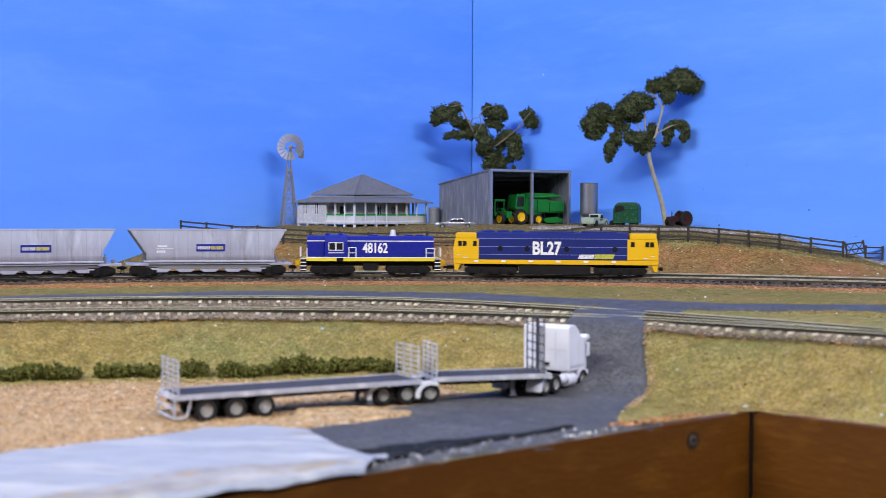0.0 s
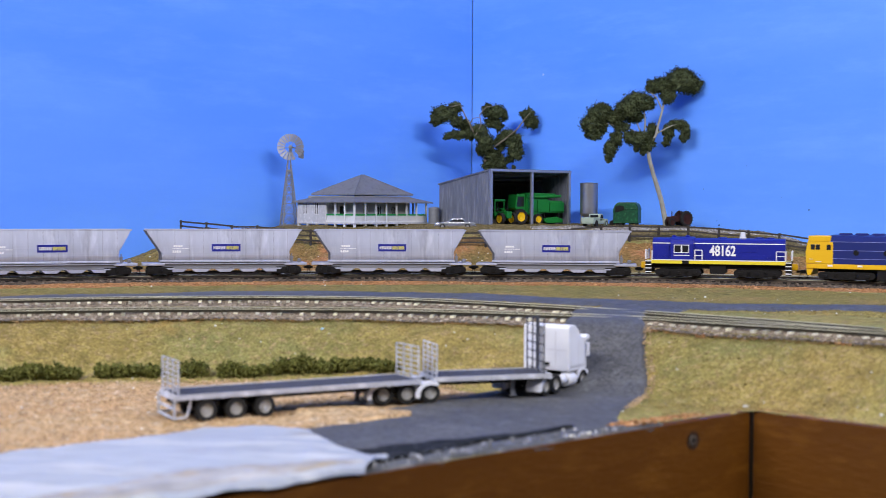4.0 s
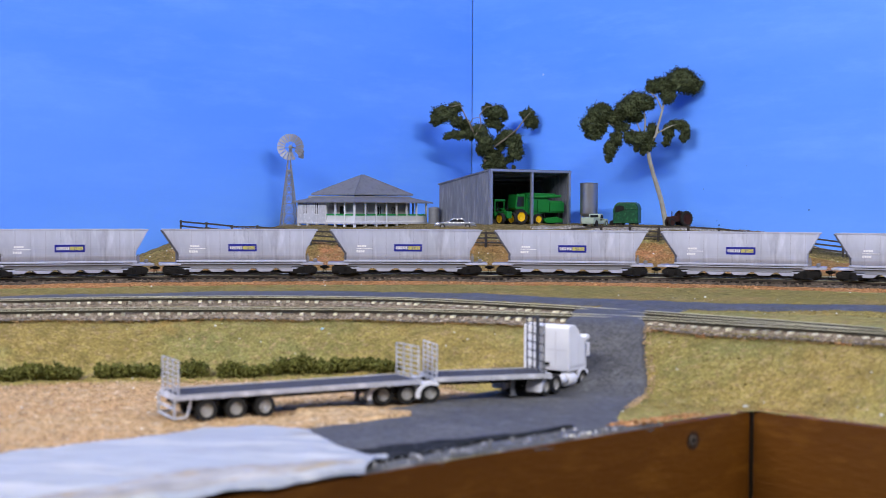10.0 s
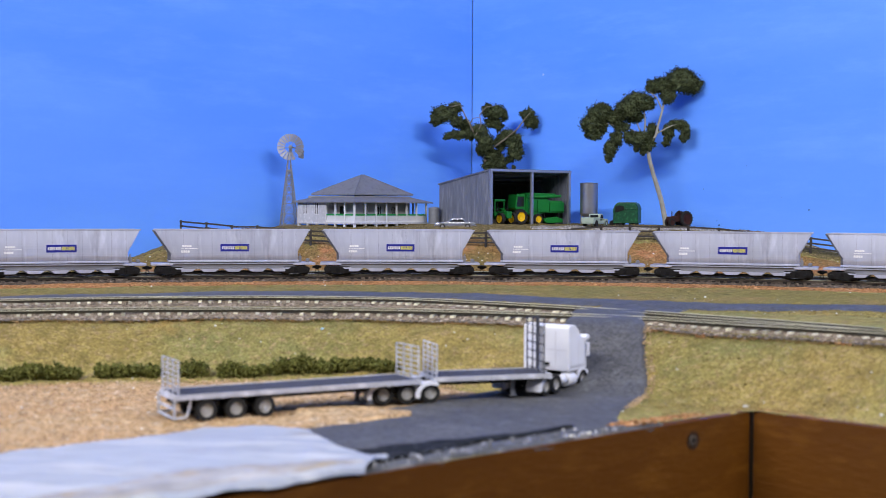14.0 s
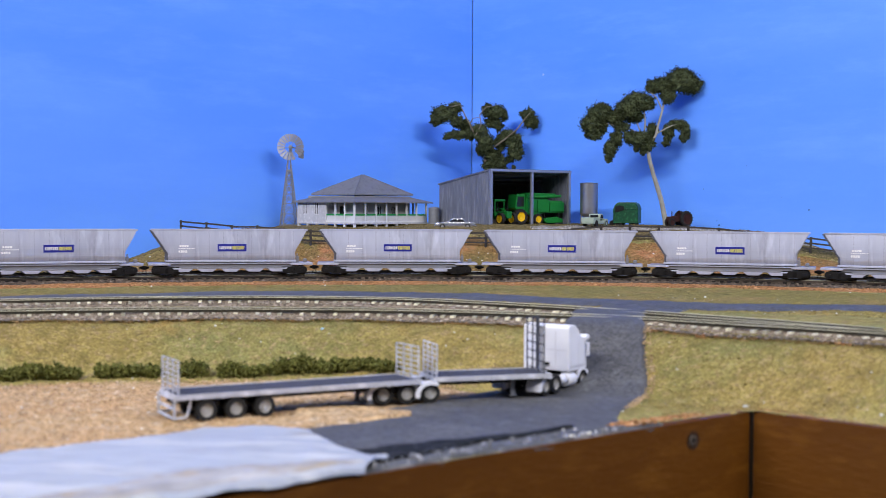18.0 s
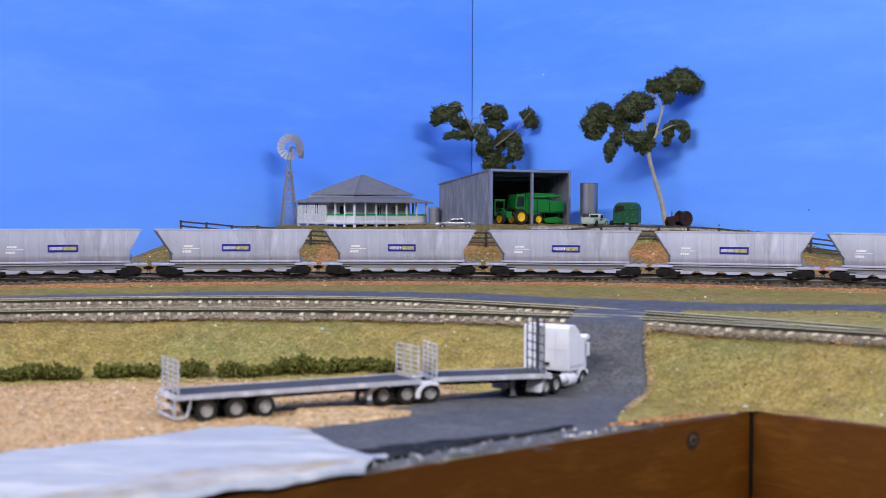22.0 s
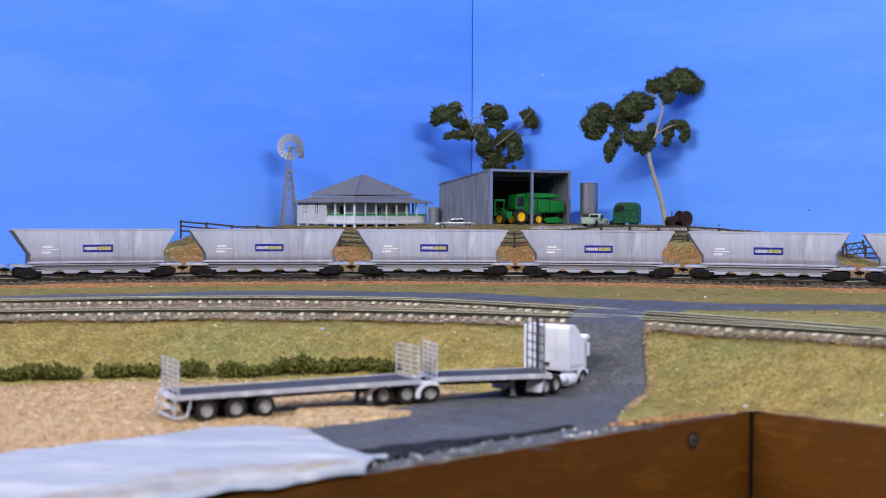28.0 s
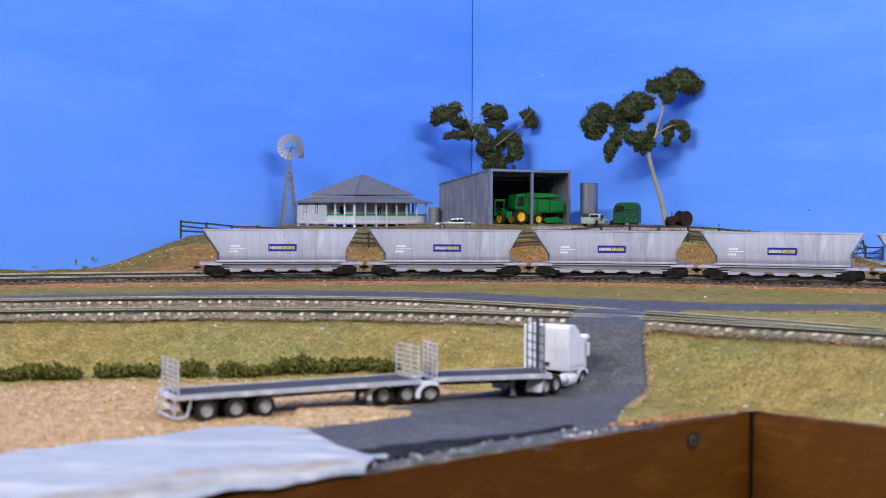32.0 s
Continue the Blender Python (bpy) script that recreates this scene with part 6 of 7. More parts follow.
def tall_gum():
    k = 0.404
    x, y = 0.1577, 0.930

    def c(px, py, away, rx, rz, ry=None):
        return ((px - 1173) * k, away, (400 - py) * k), rx * k * 1.05, (ry or 0.75 * min(rx, rz)) * k, rz * k * 1.05
    limbs = [("trunk", [((2.2, 0, -2), 2.5), ((1.6, 0, 2), 2.0), ((1.0, 0, 6), 1.85), ((-1.8, 0, 19), 1.7), ((-4.6, 0, 28), 1.75), ((-7.4, -1, 36), 1.55), ((-10.2, -1, 46), 1.5), ((-11.6, -1, 53.5), 1.45), ((-13.4, -1, 56.5), 1.1)]),
             ("limb", [((-11.6, -1, 53.0), 1.1), ((-9.6, -2, 59), 0.95), ((-6.2, -2, 65.5), 0.85), ((-4.8, -1, 72), 0.8), ((-3.0, -1, 78), 0.75), ((-0.9, 0, 86), 0.7), ((0.6, 0, 94), 0.55), ((5.5, 0, 103), 0.3)]),
             ("limb", [((-5.6, -2, 66.6), 0.65), ((-2.5, -3, 68), 0.5), ((0.8, -3, 70), 0.45), ((5.0, -2, 72), 0.35), ((10.5, -1, 73), 0.25)]),
             ("limb", [((-13.0, -1, 56.0), 0.75), ((-14.4, 0, 64), 0.6), ((-13.8, 0, 74), 0.6), ((-14.6, 1, 83), 0.45), ((-13.0, 1, 92), 0.3)]),
             ("limb", [((-13.6, -1, 60), 0.6), ((-17.0, 2, 68), 0.5), ((-20.0, 2, 76), 0.4), ((-28, 1, 82), 0.3)]),
             ("limb", [((-17.0, 2, 67), 0.4), ((-32, 0, 71), 0.35), ((-44, 0, 74), 0.25)]),
             ("limb", [((-2.0, 0, 84), 0.45), ((-6.0, 0, 92), 0.4), ((-14.0, 0, 99), 0.3)])]
    clumps = [c(1200, 143, 0, 32, 23), c(1222, 149, 1, 17, 19), c(1173, 151, 0, 29, 17), c(1152, 154, 1, 14, 13), c(1178, 170, -1, 15, 15), c(1206, 128, 2, 16, 9),
              c(1123, 181, 0, 28, 20), c(1107, 194, -3, 26, 18), c(1141, 181, 2, 18, 16), c(1086, 208, 0, 21, 16), c(1097, 224, 1, 16, 10), c(1118, 206, 2, 22, 13),
              c(1057, 203, 0, 24, 20), c(1043, 221, -2, 20, 20), c(1047, 238, -1, 17, 12), c(1067, 196, 1, 14, 14), c(1062, 222, 2, 14, 16),
              c(1089, 245, 0, 13, 16), c(1078, 264, 1, 13, 17), c(1075, 280, 1, 7, 8),
              c(1126, 246, -3, 27, 15), c(1142, 256, -2, 15, 13), c(1113, 241, -1, 13, 12), c(1135, 268, -1, 6, 7), c(1124, 263, 0, 6, 6), c(1153, 230, 4, 12, 14),
              c(1196, 220, 0, 18, 11), c(1210, 229, 0, 10, 14), c(1207, 243, 0, 10, 9), c(1181, 235, 2, 11, 18), c(1177, 252, 2, 7, 8)]
    return tree("gum_tree", x, y, floor_at(x, y), limbs, clumps, 5, BARK, "tall leaning gum tree with pale trunk and dark leaf clumps")


def corner_tree():
    k = 0.450
    x, y = 0.0355, 1.034

    def c(px, py, away, rx, rz, ry=None):
        return ((px - 863) * k, away, (397 - py) * k), rx * k * 1.05, (ry or 0.75 * min(rx, rz)) * k, rz * k * 1.05
    limbs = [("trunk", [((0, 0, -2), 2.2), ((-1, 0, 22), 1.7), ((-1.5, 0, 45), 1.4), ((-3.0, 0, 60), 1.0)]),
             ("limb", [((-3.0, -1, 59), 0.9), ((-10.5, -3, 70), 0.7), ((-14.0, -5, 77), 0.6), ((-18.5, -5, 85), 0.5), ((-22.5, -4, 94), 0.35), ((-31, -3, 92), 0.3)]),
             ("limb", [((-10.0, -5, 70), 0.5), ((-6.0, -6, 78), 0.45), ((-7.0, -6, 86), 0.4), ((-2.0, -6, 92), 0.3), ((5.0, -5, 93), 0.2)]),
             ("limb", [((-15.0, -7, 79), 0.45), ((-12.0, -7, 83), 0.35), ((-6.5, -7, 84), 0.3)]),
             ("limb", [((-2.0, 0, 56), 0.8), ((12, -4, 66), 0.6), ((22, -7, 74), 0.6), ((28, -4, 82), 0.5), ((33, -3, 88), 0.3)])]
    clumps = [c(785, 204, 0, 24, 17), c(803, 194, 1, 15, 12), c(770, 215, 0, 11, 11), c(808, 218, -1, 12, 14), c(822, 226, 3, 13, 14),
              c(806, 241, 0, 21, 9), c(790, 245, 0, 8, 5), c(832, 240, 1, 14, 11), c(848, 236, -2, 16, 17), c(858, 256, -3, 18, 20),
              c(874, 200, 0, 22, 15), c(862, 198, 1, 12, 13), c(890, 206, 1, 9, 12), c(872, 219, 3, 18, 11), c(882, 226, 4, 9, 8),
              c(936, 212, 0, 13, 18), c(944, 220, 0, 8, 11), c(926, 203, 1, 8, 8),
              c(896, 243, 0, 16, 14), c(908, 254, -2, 17, 18), c(912, 272, -2, 15, 15), c(884, 254, 3, 12, 16), c(902, 284, 0, 8, 7), c(908, 297, 0, 4, 3),
              c(872, 278, 0, 21, 15), c(866, 294, 0, 15, 14), c(886, 292, 0, 13, 12), c(850, 270, 1, 9, 10)]
    return tree("corner_tree", x, y, floor_at(x, y), limbs, clumps, 8, DARK_BARK, "short spreading tree with dark leaf clumps behind the shed")


def post_and_rail():
    """A timber fence of posts and three rails along the crest, with a sagging gate at its end."""
    line = spline([(-0.1815, 0.899), (-0.157, 0.873), (-0.137, 0.860), (-0.0873, 0.8575), (-0.0109, 0.861), (0.066, 0.863), (0.1054, 0.866), (0.1427, 0.8615), (0.1806, 0.853), (0.2172, 0.841), (0.2364, 0.8365), (0.2580, 0.833)], 0.001)
    f = thing("timber_fence", pose(0, 0, 0), "dark timber post and rail fence along the hill crest", "fence")
    spots = []
    for x in (-0.1815, -0.1595, -0.1401, -0.123, -0.1054, -0.0874, -0.0684, -0.0492, -0.030, -0.0106, 0.0089, 0.0284, 0.0476, 0.0667, 0.086, 0.1054, 0.1241, 0.1427, 0.1619, 0.1808, 0.1994, 0.2179, 0.2366, 0.2567):
        y = float(np.interp(x, [p.x for p in line], [p.y for p in line]))
        spots.append(Vector((x, y, ground_z(x, y))))
    spots[0].z += 0.0040
    spots[1].z -= 0.0021
    spots[2].z -= 0.0016
    rnd = random.Random(3)
    bm = bmesh.new()
    box(bm, -0.65, -0.65, -2.0, 0.65, 0.65, 10.8, bevel=0.12)
    me = mesh_of("post", bm, FENCE_WOOD)
    for i, p in enumerate(spots):
        ob = new("post", me)
        ob.parent = f
        ob.matrix_basis = Matrix.Translation(p) @ Euler((rnd.uniform(-0.03, 0.03), rnd.uniform(-0.04, 0.04), 0.6 * rnd.random())).to_matrix().to_4x4()
    for a, b in zip(spots, spots[1:]):
        for z in (3.6, 6.6, 9.8):
            bm = bmesh.new()
            p = Vector((a.x, a.y, a.z)) * 1000 + Vector((0, -0.7, z + rnd.uniform(-0.3, 0.3)))
            q = Vector((b.x, b.y, b.z)) * 1000 + Vector((0, -0.7, z + rnd.uniform(-0.3, 0.3)))
            u = (q - p).normalized()
            up = Vector((0, 0, 0.55))
            s = Vector((u.y, -u.x, 0)).normalized() * 0.3
            p, q = p - u * 0.8, q + u * 0.8
            shell(bm, [p - s - up, p + s - up, p + s + up, p - s + up, q - s - up, q + s - up, q + s + up, q - s + up],
                  [(0, 3, 2, 1), (4, 5, 6, 7), (0, 1, 5, 4), (1, 2, 6, 5), (2, 3, 7, 6), (3, 0, 4, 7)])
            part("rail", bm, FENCE_WOOD, f)
    return f, spots[-1]


def field_gate(x, y, z, turn, tilt, w, h, label, braces=True):
    g = thing("field_gate", pose(x, y, z, 0, tilt, turn), label, "gate", "gates at the end of the fence")
    bm = bmesh.new()
    for xx in (0.0, w):
        box(bm, xx - 0.6, -0.5, 0, xx + 0.6, 0.5, h, bevel=0.1)
    part("stile", bm, FENCE_WOOD, g)
    for z0 in (1.2, h * 0.45, h * 0.86):
        bm = bmesh.new()
        box(bm, 0.4, -0.35, z0 - 0.45, w - 0.4, 0.35, z0 + 0.45)
        part("gate_bar", bm, FENCE_WOOD, g)
    if braces:
        bm = bmesh.new()
        for p, q in (((0.4, 0, 1.2), (w * 0.5, 0, h * 0.86)), ((w * 0.5, 0, h * 0.86), (w - 0.4, 0, 1.2)), ((0.4, 0, h * 0.86), (w * 0.5, 0, 1.2)), ((w * 0.5, 0, 1.2), (w - 0.4, 0, h * 0.86))):
            rod(bm, p, q, 0.3, n=5)
        part("brace", bm, FENCE_WOOD, g)
    return g


farmhouse()
house_tank()
machinery_shed()
tractor()
harvester()
silo()
sedan()
pickup()
van()
wreck()
windmill()
tall_gum()
corner_tree()
FENCE, FENCE_END = post_and_rail()
field_gate(0.2595, 0.833, ground_z(0.2595, 0.833) + 0.0008, -12, -9, 11.0, 9.4, "sagging dark timber field gate with cross braces")
field_gate(0.2725, 0.8375, ground_z(0.2725, 0.8375) - 0.0002, -6, 1, 10.6, 9.2, "short dark timber rail gate at the track side", braces=False)

# ---- road train on the lot ----
TRUCK_WHITE = mat("truck_white", (0.74, 0.75, 0.80), (0.64, 0.65, 0.70), scale=150, rough=0.4)
DECK_GREY = mat("deck_grey", (0.045, 0.047, 0.062), (0.065, 0.068, 0.085), scale=200, rough=0.8, fine=(0.09, 0.09, 0.11), fine_scale=700, spec=0.1)
GATE_GREY = mat("pale_gate_paint", (0.52, 0.53, 0.58), (0.34, 0.35, 0.39), scale=260, rough=0.5, fine=(0.66, 0.67, 0.72), fine_scale=160)
RIM_PALE = mat("pale_wheel_rim", (0.42, 0.41, 0.39), (0.34, 0.33, 0.31), scale=300, rough=0.5)
BUSH_GREEN = mat("olive_clump", (0.075, 0.085, 0.020), (0.135, 0.138, 0.040), scale=300, rough=0.95, fine=(0.19, 0.185, 0.062), fine_scale=900, spec=0.05, island=0.6)
WHITE_FLECK = mat("white_fleck", (0.78, 0.78, 0.74), (0.6, 0.58, 0.5), scale=300, rough=0.8)
BLUE_FLECK = mat("pale_blue_fleck", (0.45, 0.66, 0.80), (0.5, 0.7, 0.82), scale=300, rough=0.7)
RUBBLE = mat("grey_rubble", (0.16, 0.163, 0.18), (0.32, 0.322, 0.34), scale=200, rough=0.9, spec=0.1, island=0.6)
STONE = mat("ballast_stone", (0.13, 0.105, 0.085), (0.23, 0.195, 0.165), scale=200, rough=0.9, fine=(0.52, 0.49, 0.44), fine_scale=600, spec=0.05, island=0.55)
DARK_STONE = mat("dark_ballast_stone", (0.05, 0.04, 0.033), (0.10, 0.08, 0.065), scale=200, rough=0.9, fine=(0.20, 0.17, 0.14), fine_scale=600, spec=0.05, island=0.6)
TURF = mat("turf_flake", (0.295, 0.208, 0.078), (0.20, 0.184, 0.066), scale=16, rough=0.95, fine=(0.34, 0.25, 0.13), fine_scale=350, spec=0.05, island=0.32, patches=GRASS_PATCHES, mottle=(150, 0.3))
BANK_FLAKE = mat("bank_crumb", (0.275, 0.15, 0.054), (0.21, 0.13, 0.047), scale=14, rough=0.95, fine=(0.34, 0.22, 0.11), fine_scale=350, spec=0.05, island=0.32, patches=BANK_PATCHES, mottle=(160, 0.25))
HILL_FLAKE = mat("hill_crumb", (0.18, 0.13, 0.055), (0.12, 0.105, 0.04), scale=26, rough=0.95, fine=(0.30, 0.23, 0.12), fine_scale=350, spec=0.05, island=0.55)
GRAVEL_STONE = mat("lot_gravel", (0.45, 0.325, 0.19), (0.38, 0.24, 0.12), scale=40, rough=0.95, fine=(0.5, 0.41, 0.30), fine_scale=300, spec=0.05, island=0.6)
GREEN_FLAKE = mat("green_crumb", (0.265, 0.203, 0.068), (0.19, 0.168, 0.054), scale=30, rough=0.95, fine=(0.28, 0.23, 0.10), fine_scale=350, spec=0.05, island=0.6, patches=VERGE_PATCHES, mottle=(170, 0.25))
EARTH_FLAKE = mat("orange_crumb", (0.40, 0.20, 0.09), (0.28, 0.14, 0.06), scale=60, rough=0.95, fine=(0.5, 0.32, 0.18), fine_scale=400, spec=0.05, island=0.55)


def split_bars(name, bm, material, parent):
    """A barred frame: one part that holds its bars."""
    frame_ob = new(name)
    frame_ob.parent = parent
    split_part("bar", bm, material, frame_ob)
    return frame_ob


def gate_frame(parent, x, h, half=7.2, name="headboard", rails=7, material=None, mid=0.0):
    """An upright barred frame across the deck."""
    bm = bmesh.new()
    for y in (-half, -half / 3, half / 3, half):
        rod(bm, (x, mid + y, 7.0), (x, mid + y, h), 0.26, n=6)
    for i in range(rails):
        z = 8.6 + (h - 8.8) * i / (rails - 1)
        rod(bm, (x, mid - half, z), (x, mid + half, z), 0.2, n=6)
    return split_bars(name, bm, material or TRUCK_WHITE, parent)


def axle_group(t, xs, r=3.1, guards=True):
    for x in xs:
        for y in (-6.2, 6.2):
            wheel(t, x, y, r, 3.0, RIM_PALE, 0.56)
    bm = bmesh.new()
    for x in xs:
        rod(bm, (x, -5, r), (x, 5, r), 0.5, n=6)
    part("axle", bm, BLACK, t)


def guard(t, x, half, name="mudguard"):
    for y in (-6.2, 6.2):
        bm = bmesh.new()
        out = [(x + 4.9 * math.cos(a), 2.7 + 3.75 * math.sin(a)) for a in [radians(v) for v in range(60, 196, 15)]]
        inn = [(x + 3.5 * math.cos(a), 2.7 + 2.9 * math.sin(a)) for a in [radians(v) for v in range(195, 59, -15)]]
        prism(bm, out + inn, y - 2.6, y + 2.6, "y")
        part(name, bm, TRUCK_WHITE, t)


def flat_trailer(name, m, x0, x1, axles, label, guards=(), gates=(), legs=None, ramp=False):
    t = thing(name, m, label, "trailer")
    bm = bmesh.new()
    box(bm, x0, -7.6, 6.7, x1, 7.6, 7.5, bevel=0.15)
    part("deck", bm, DECK_GREY, t, "dark grey deck boards")
    bm = bmesh.new()
    for y in (-7.9, 7.6):
        box(bm, x0 - 0.2, y, 6.3, x1 + 0.2, y + 0.3, 7.75, bevel=0.08)
    for x in (x0 - 0.4, x1 + 0.1):
        box(bm, x, -7.9, 6.0, x + 0.35, 7.9, 7.75, bevel=0.08)
    coam = part("coaming_rail", bm, GATE_GREY, t, "pale grey deck edge rail")
    bm = bmesh.new()
    lo, hi = min(min(axles) - 6, x0), x1 - 1
    for y in (-2.4, 1.6):
        box(bm, lo, y, 4.6, hi, y + 0.8, 6.6, bevel=0.1)
    n = 9
    for i in range(n):
        x = x0 + 2 + (x1 - x0 - 4) * i / (n - 1)
        box(bm, x - 0.3, -7.2, 5.8, x + 0.3, 7.2, 6.6)
    part("chassis", bm, BLACK, t)
    axle_group(t, axles)
    for g in guards:
        guard(t, g, 1)
    for x, h, half, mid, *other in gates:
        gate_frame(t, x, h, half, mid=mid, material=other[0] if other else GATE_GREY)
    if ramp:
        bm = bmesh.new()
        for y in (-7.2, 7.2):
            rod(bm, (x0 - 0.8, y, 7.0), (x0 - 0.8, y, 1.4), 0.34, n=6)
            rod(bm, (x0 - 0.8, y, 1.4), (x0 + 2.6, y, 1.6), 0.34, n=6)
            rod(bm, (x0 + 2.6, y, 1.6), (x0 + 3.8, y, 6.4), 0.34, n=6)
        for z in (1.4, 4.0):
            rod(bm, (x0 - 0.8, -7.2, z), (x0 - 0.8, 7.2, z), 0.42, n=6)
        split_bars("rear_frame", bm, GATE_GREY, t)
    if legs is not None:
        bm = bmesh.new()
        for y in (-4.6, 4.0):
            box(bm, legs - 0.6, y, 1.2, legs + 0.6, y + 0.7, 6.4)
            box(bm, legs - 1.1, y - 0.2, 0.9, legs + 1.1, y + 0.9, 1.3)
        part("landing_leg", bm, TANK_SHADE, t)
    return t


def prime_mover(m):
    """A prime mover with a tall sleeper cab, its tail under the lead trailer."""
    t = thing("prime_mover", m, "white prime mover with a tall sleeper cab and white fuel tanks", "truck")
    bm = bmesh.new()
    for y in (-2.6, 1.8):
        box(bm, -6, y, 3.4, 22, y + 0.8, 5.0)
    box(bm, -5, -3.2, 4.8, 5, 3.2, 5.6, bevel=0.2)
    box(bm, 6, -5.0, 2.6, 21, 5.0, 4.2, bevel=0.2)
    part("chassis", bm, BLACK, t)
    bm = bmesh.new()
    prism(bm, [(11.0, 6.0), (11.0, 19.8), (11.8, 20.7), (15.0, 20.7), (17.4, 18.9), (18.6, 16.9), (21.6, 16.3), (22.2, 11.6), (22.5, 7.0), (22.0, 6.0)], -7.4, 9.6, "y", bevel=0.5)
    cab = part("cab", bm, TRUCK_WHITE, t)
    bm = bmesh.new()
    for y in (-7.35, 7.2):
        prism(bm, [(18.2, 11.0), (18.2, 15.0), (20.8, 15.0), (21.5, 11.0)], y, y + 0.15, "y")
    prism(bm, [(22.05, 11.0), (21.6, 15.6), (21.85, 15.6), (22.35, 11.0)], -6.4, 6.4, "y")
    part("cab_window", bm, WINDOW_DARK, cab)
    bm = bmesh.new()
    for y in (-7.4, 7.2):
        box(bm, 11.4, y, 7.2, 22.0, y + 0.2, 7.7)
        box(bm, 17.0, y, 6.4, 17.3, y + 0.2, 17.0)
    for y in (-2.6, 3.1):
        box(bm, 10.92, y, 7.4, 11.05, y + 0.25, 18.8)
    box(bm, 10.92, -6.6, 12.6, 11.05, 6.6, 12.85)
    part("panel_seam", bm, WHITE_GREY, cab)
    bm = bmesh.new()
    for y in (0.2, 1.2):
        rod(bm, (9.8, y, 8.2), (11.2, y, 8.4), 0.4, n=8)
    part("air_line_coupling", bm, BLACK, cab)
    bm = bmesh.new()
    prism(bm, [(20.2, 16.0), (23.6, 17.2), (24.0, 16.0), (21.4, 15.0)], -7.6, 7.6, "y", bevel=0.3)
    part("sun_visor", bm, TRUCK_WHITE, cab)
    for y in (-1, 1):
        bm = bmesh.new()
        lo, hi = sorted((y * 8.0, y * 9.0))
        box(bm, 20.8, lo, 10.4, 21.5, hi, 14.8, bevel=0.25)
        rod(bm, (20.8, y * 7.0, 15.0), (21.2, y * 8.4, 14.4), 0.22, n=5)
        part("mirror", bm, TRUCK_WHITE, cab)
        bm = bmesh.new()
        lathe(bm, [(0.2, 10.8), (2.0, 11.0), (2.2, 11.3), (2.2, 15.8), (2.0, 16.1), (0.2, 16.3)], n=16, at=(0, y * 5.6, 3.4), axis="x")
        part("fuel_tank", bm, TRUCK_WHITE, t, smooth=True)
        bm = bmesh.new()
        lathe(bm, [(0.2, 6.8), (1.5, 7.0), (1.5, 9.8), (0.2, 10.0)], n=12, at=(0, y * 5.9, 3.8), axis="x")
        part("air_tank", bm, TRUCK_WHITE, t, smooth=True)
        bm = bmesh.new()
        prism(bm, [(16.2, 3.6), (17.0, 5.6), (19.6, 6.6), (22.2, 6.0), (22.2, 5.4), (19.6, 6.0), (17.6, 5.0), (16.8, 3.6)], y * 6.1 - 1.6, y * 6.1 + 1.6, "y")
        part("mudguard", bm, TRUCK_WHITE, t)
    bm = bmesh.new()
    rod(bm, (9.6, 3.4, 5.0), (9.6, 3.4, 23.6), 0.6, n=10)
    part("exhaust_pipe", bm, DECK_GREY, t, "dark exhaust stack")
    bm = bmesh.new()
    box(bm, 22.3, -7.4, 1.8, 23.6, 7.4, 5.6, bevel=0.4)
    part("bumper", bm, TRUCK_WHITE, t)
    axle_group(t, (-3.1, 3.1, 19.6))
    guard(t, -3.5, 1)
    bm = bmesh.new()
    lathe(bm, [(0.4, 4.6), (2.8, 5.4), (2.8, 6.0), (0.4, 6.1)], n=16, at=(0.5, 0, 0))
    part("turntable", bm, BLACK, t)
    return t


LOT_Z = 1.1416 + 0.0003
flat_trailer("flatbed_trailer", pose(-0.0600, 0.3608, LOT_Z + 0.0001, 0, 0, 29), -16.5, 57.0, (-8.4, 0.0, 8.4), "long empty flatbed trailer with white rails and rear gate",
             gates=((-16.2, 17.0, 7.2, 0.0), (56.6, 17.5, 7.2, 0.0)), legs=42.0, ramp=True)
flat_trailer("lead_trailer", pose(-0.0114, 0.3886, LOT_Z + 0.0005, 0, 0, 17), 7.5, 44.0, (-8.4, -1.2, 6.0), "short empty flatbed lead trailer with barred headboard",
             guards=(-8.8, 6.0), gates=((8.0, 17.5, 7.2, 0.0), (42.0, 24.5, 7.2, 0.0, DECK_GREY)), legs=33.0)
prime_mover(pose(0.0276, 0.4057, LOT_Z + 0.0006, 0, 0, 54))


# ---- bushes along the lot ----
def bush(x, y, w, h, seed):
    t = thing("low_bush", pose(x, y, ground_z(x, y)), "low olive green clump foliage bush by the lot", "bush", "bushes along the gravel lot")
    rnd = random.Random(seed)
    for i in range(3):
        verts, faces = [], []
        clump(rnd, verts, faces, ((i - 1) * w * 0.32, rnd.uniform(-1, 1), h * rnd.uniform(0.36, 0.5)), w * 0.30, 2.6, h * rnd.uniform(0.48, 0.66), 300, 0.55)
        me = bpy.data.meshes.new("leaf_clump")
        me.from_pydata(verts, [], faces)
        me.materials.append(BUSH_GREEN)
        ob = new("leaf_clump", me)
        ob.parent = t
    bm = bmesh.new()
    for i in range(3):
        rod(bm, ((i - 1) * w * 0.25, 0, -1), ((i - 1) * w * 0.3, 0, h * 0.5), 0.3, 0.15, n=5)
    part("stem", bm, DARK_BARK, t)
    return t


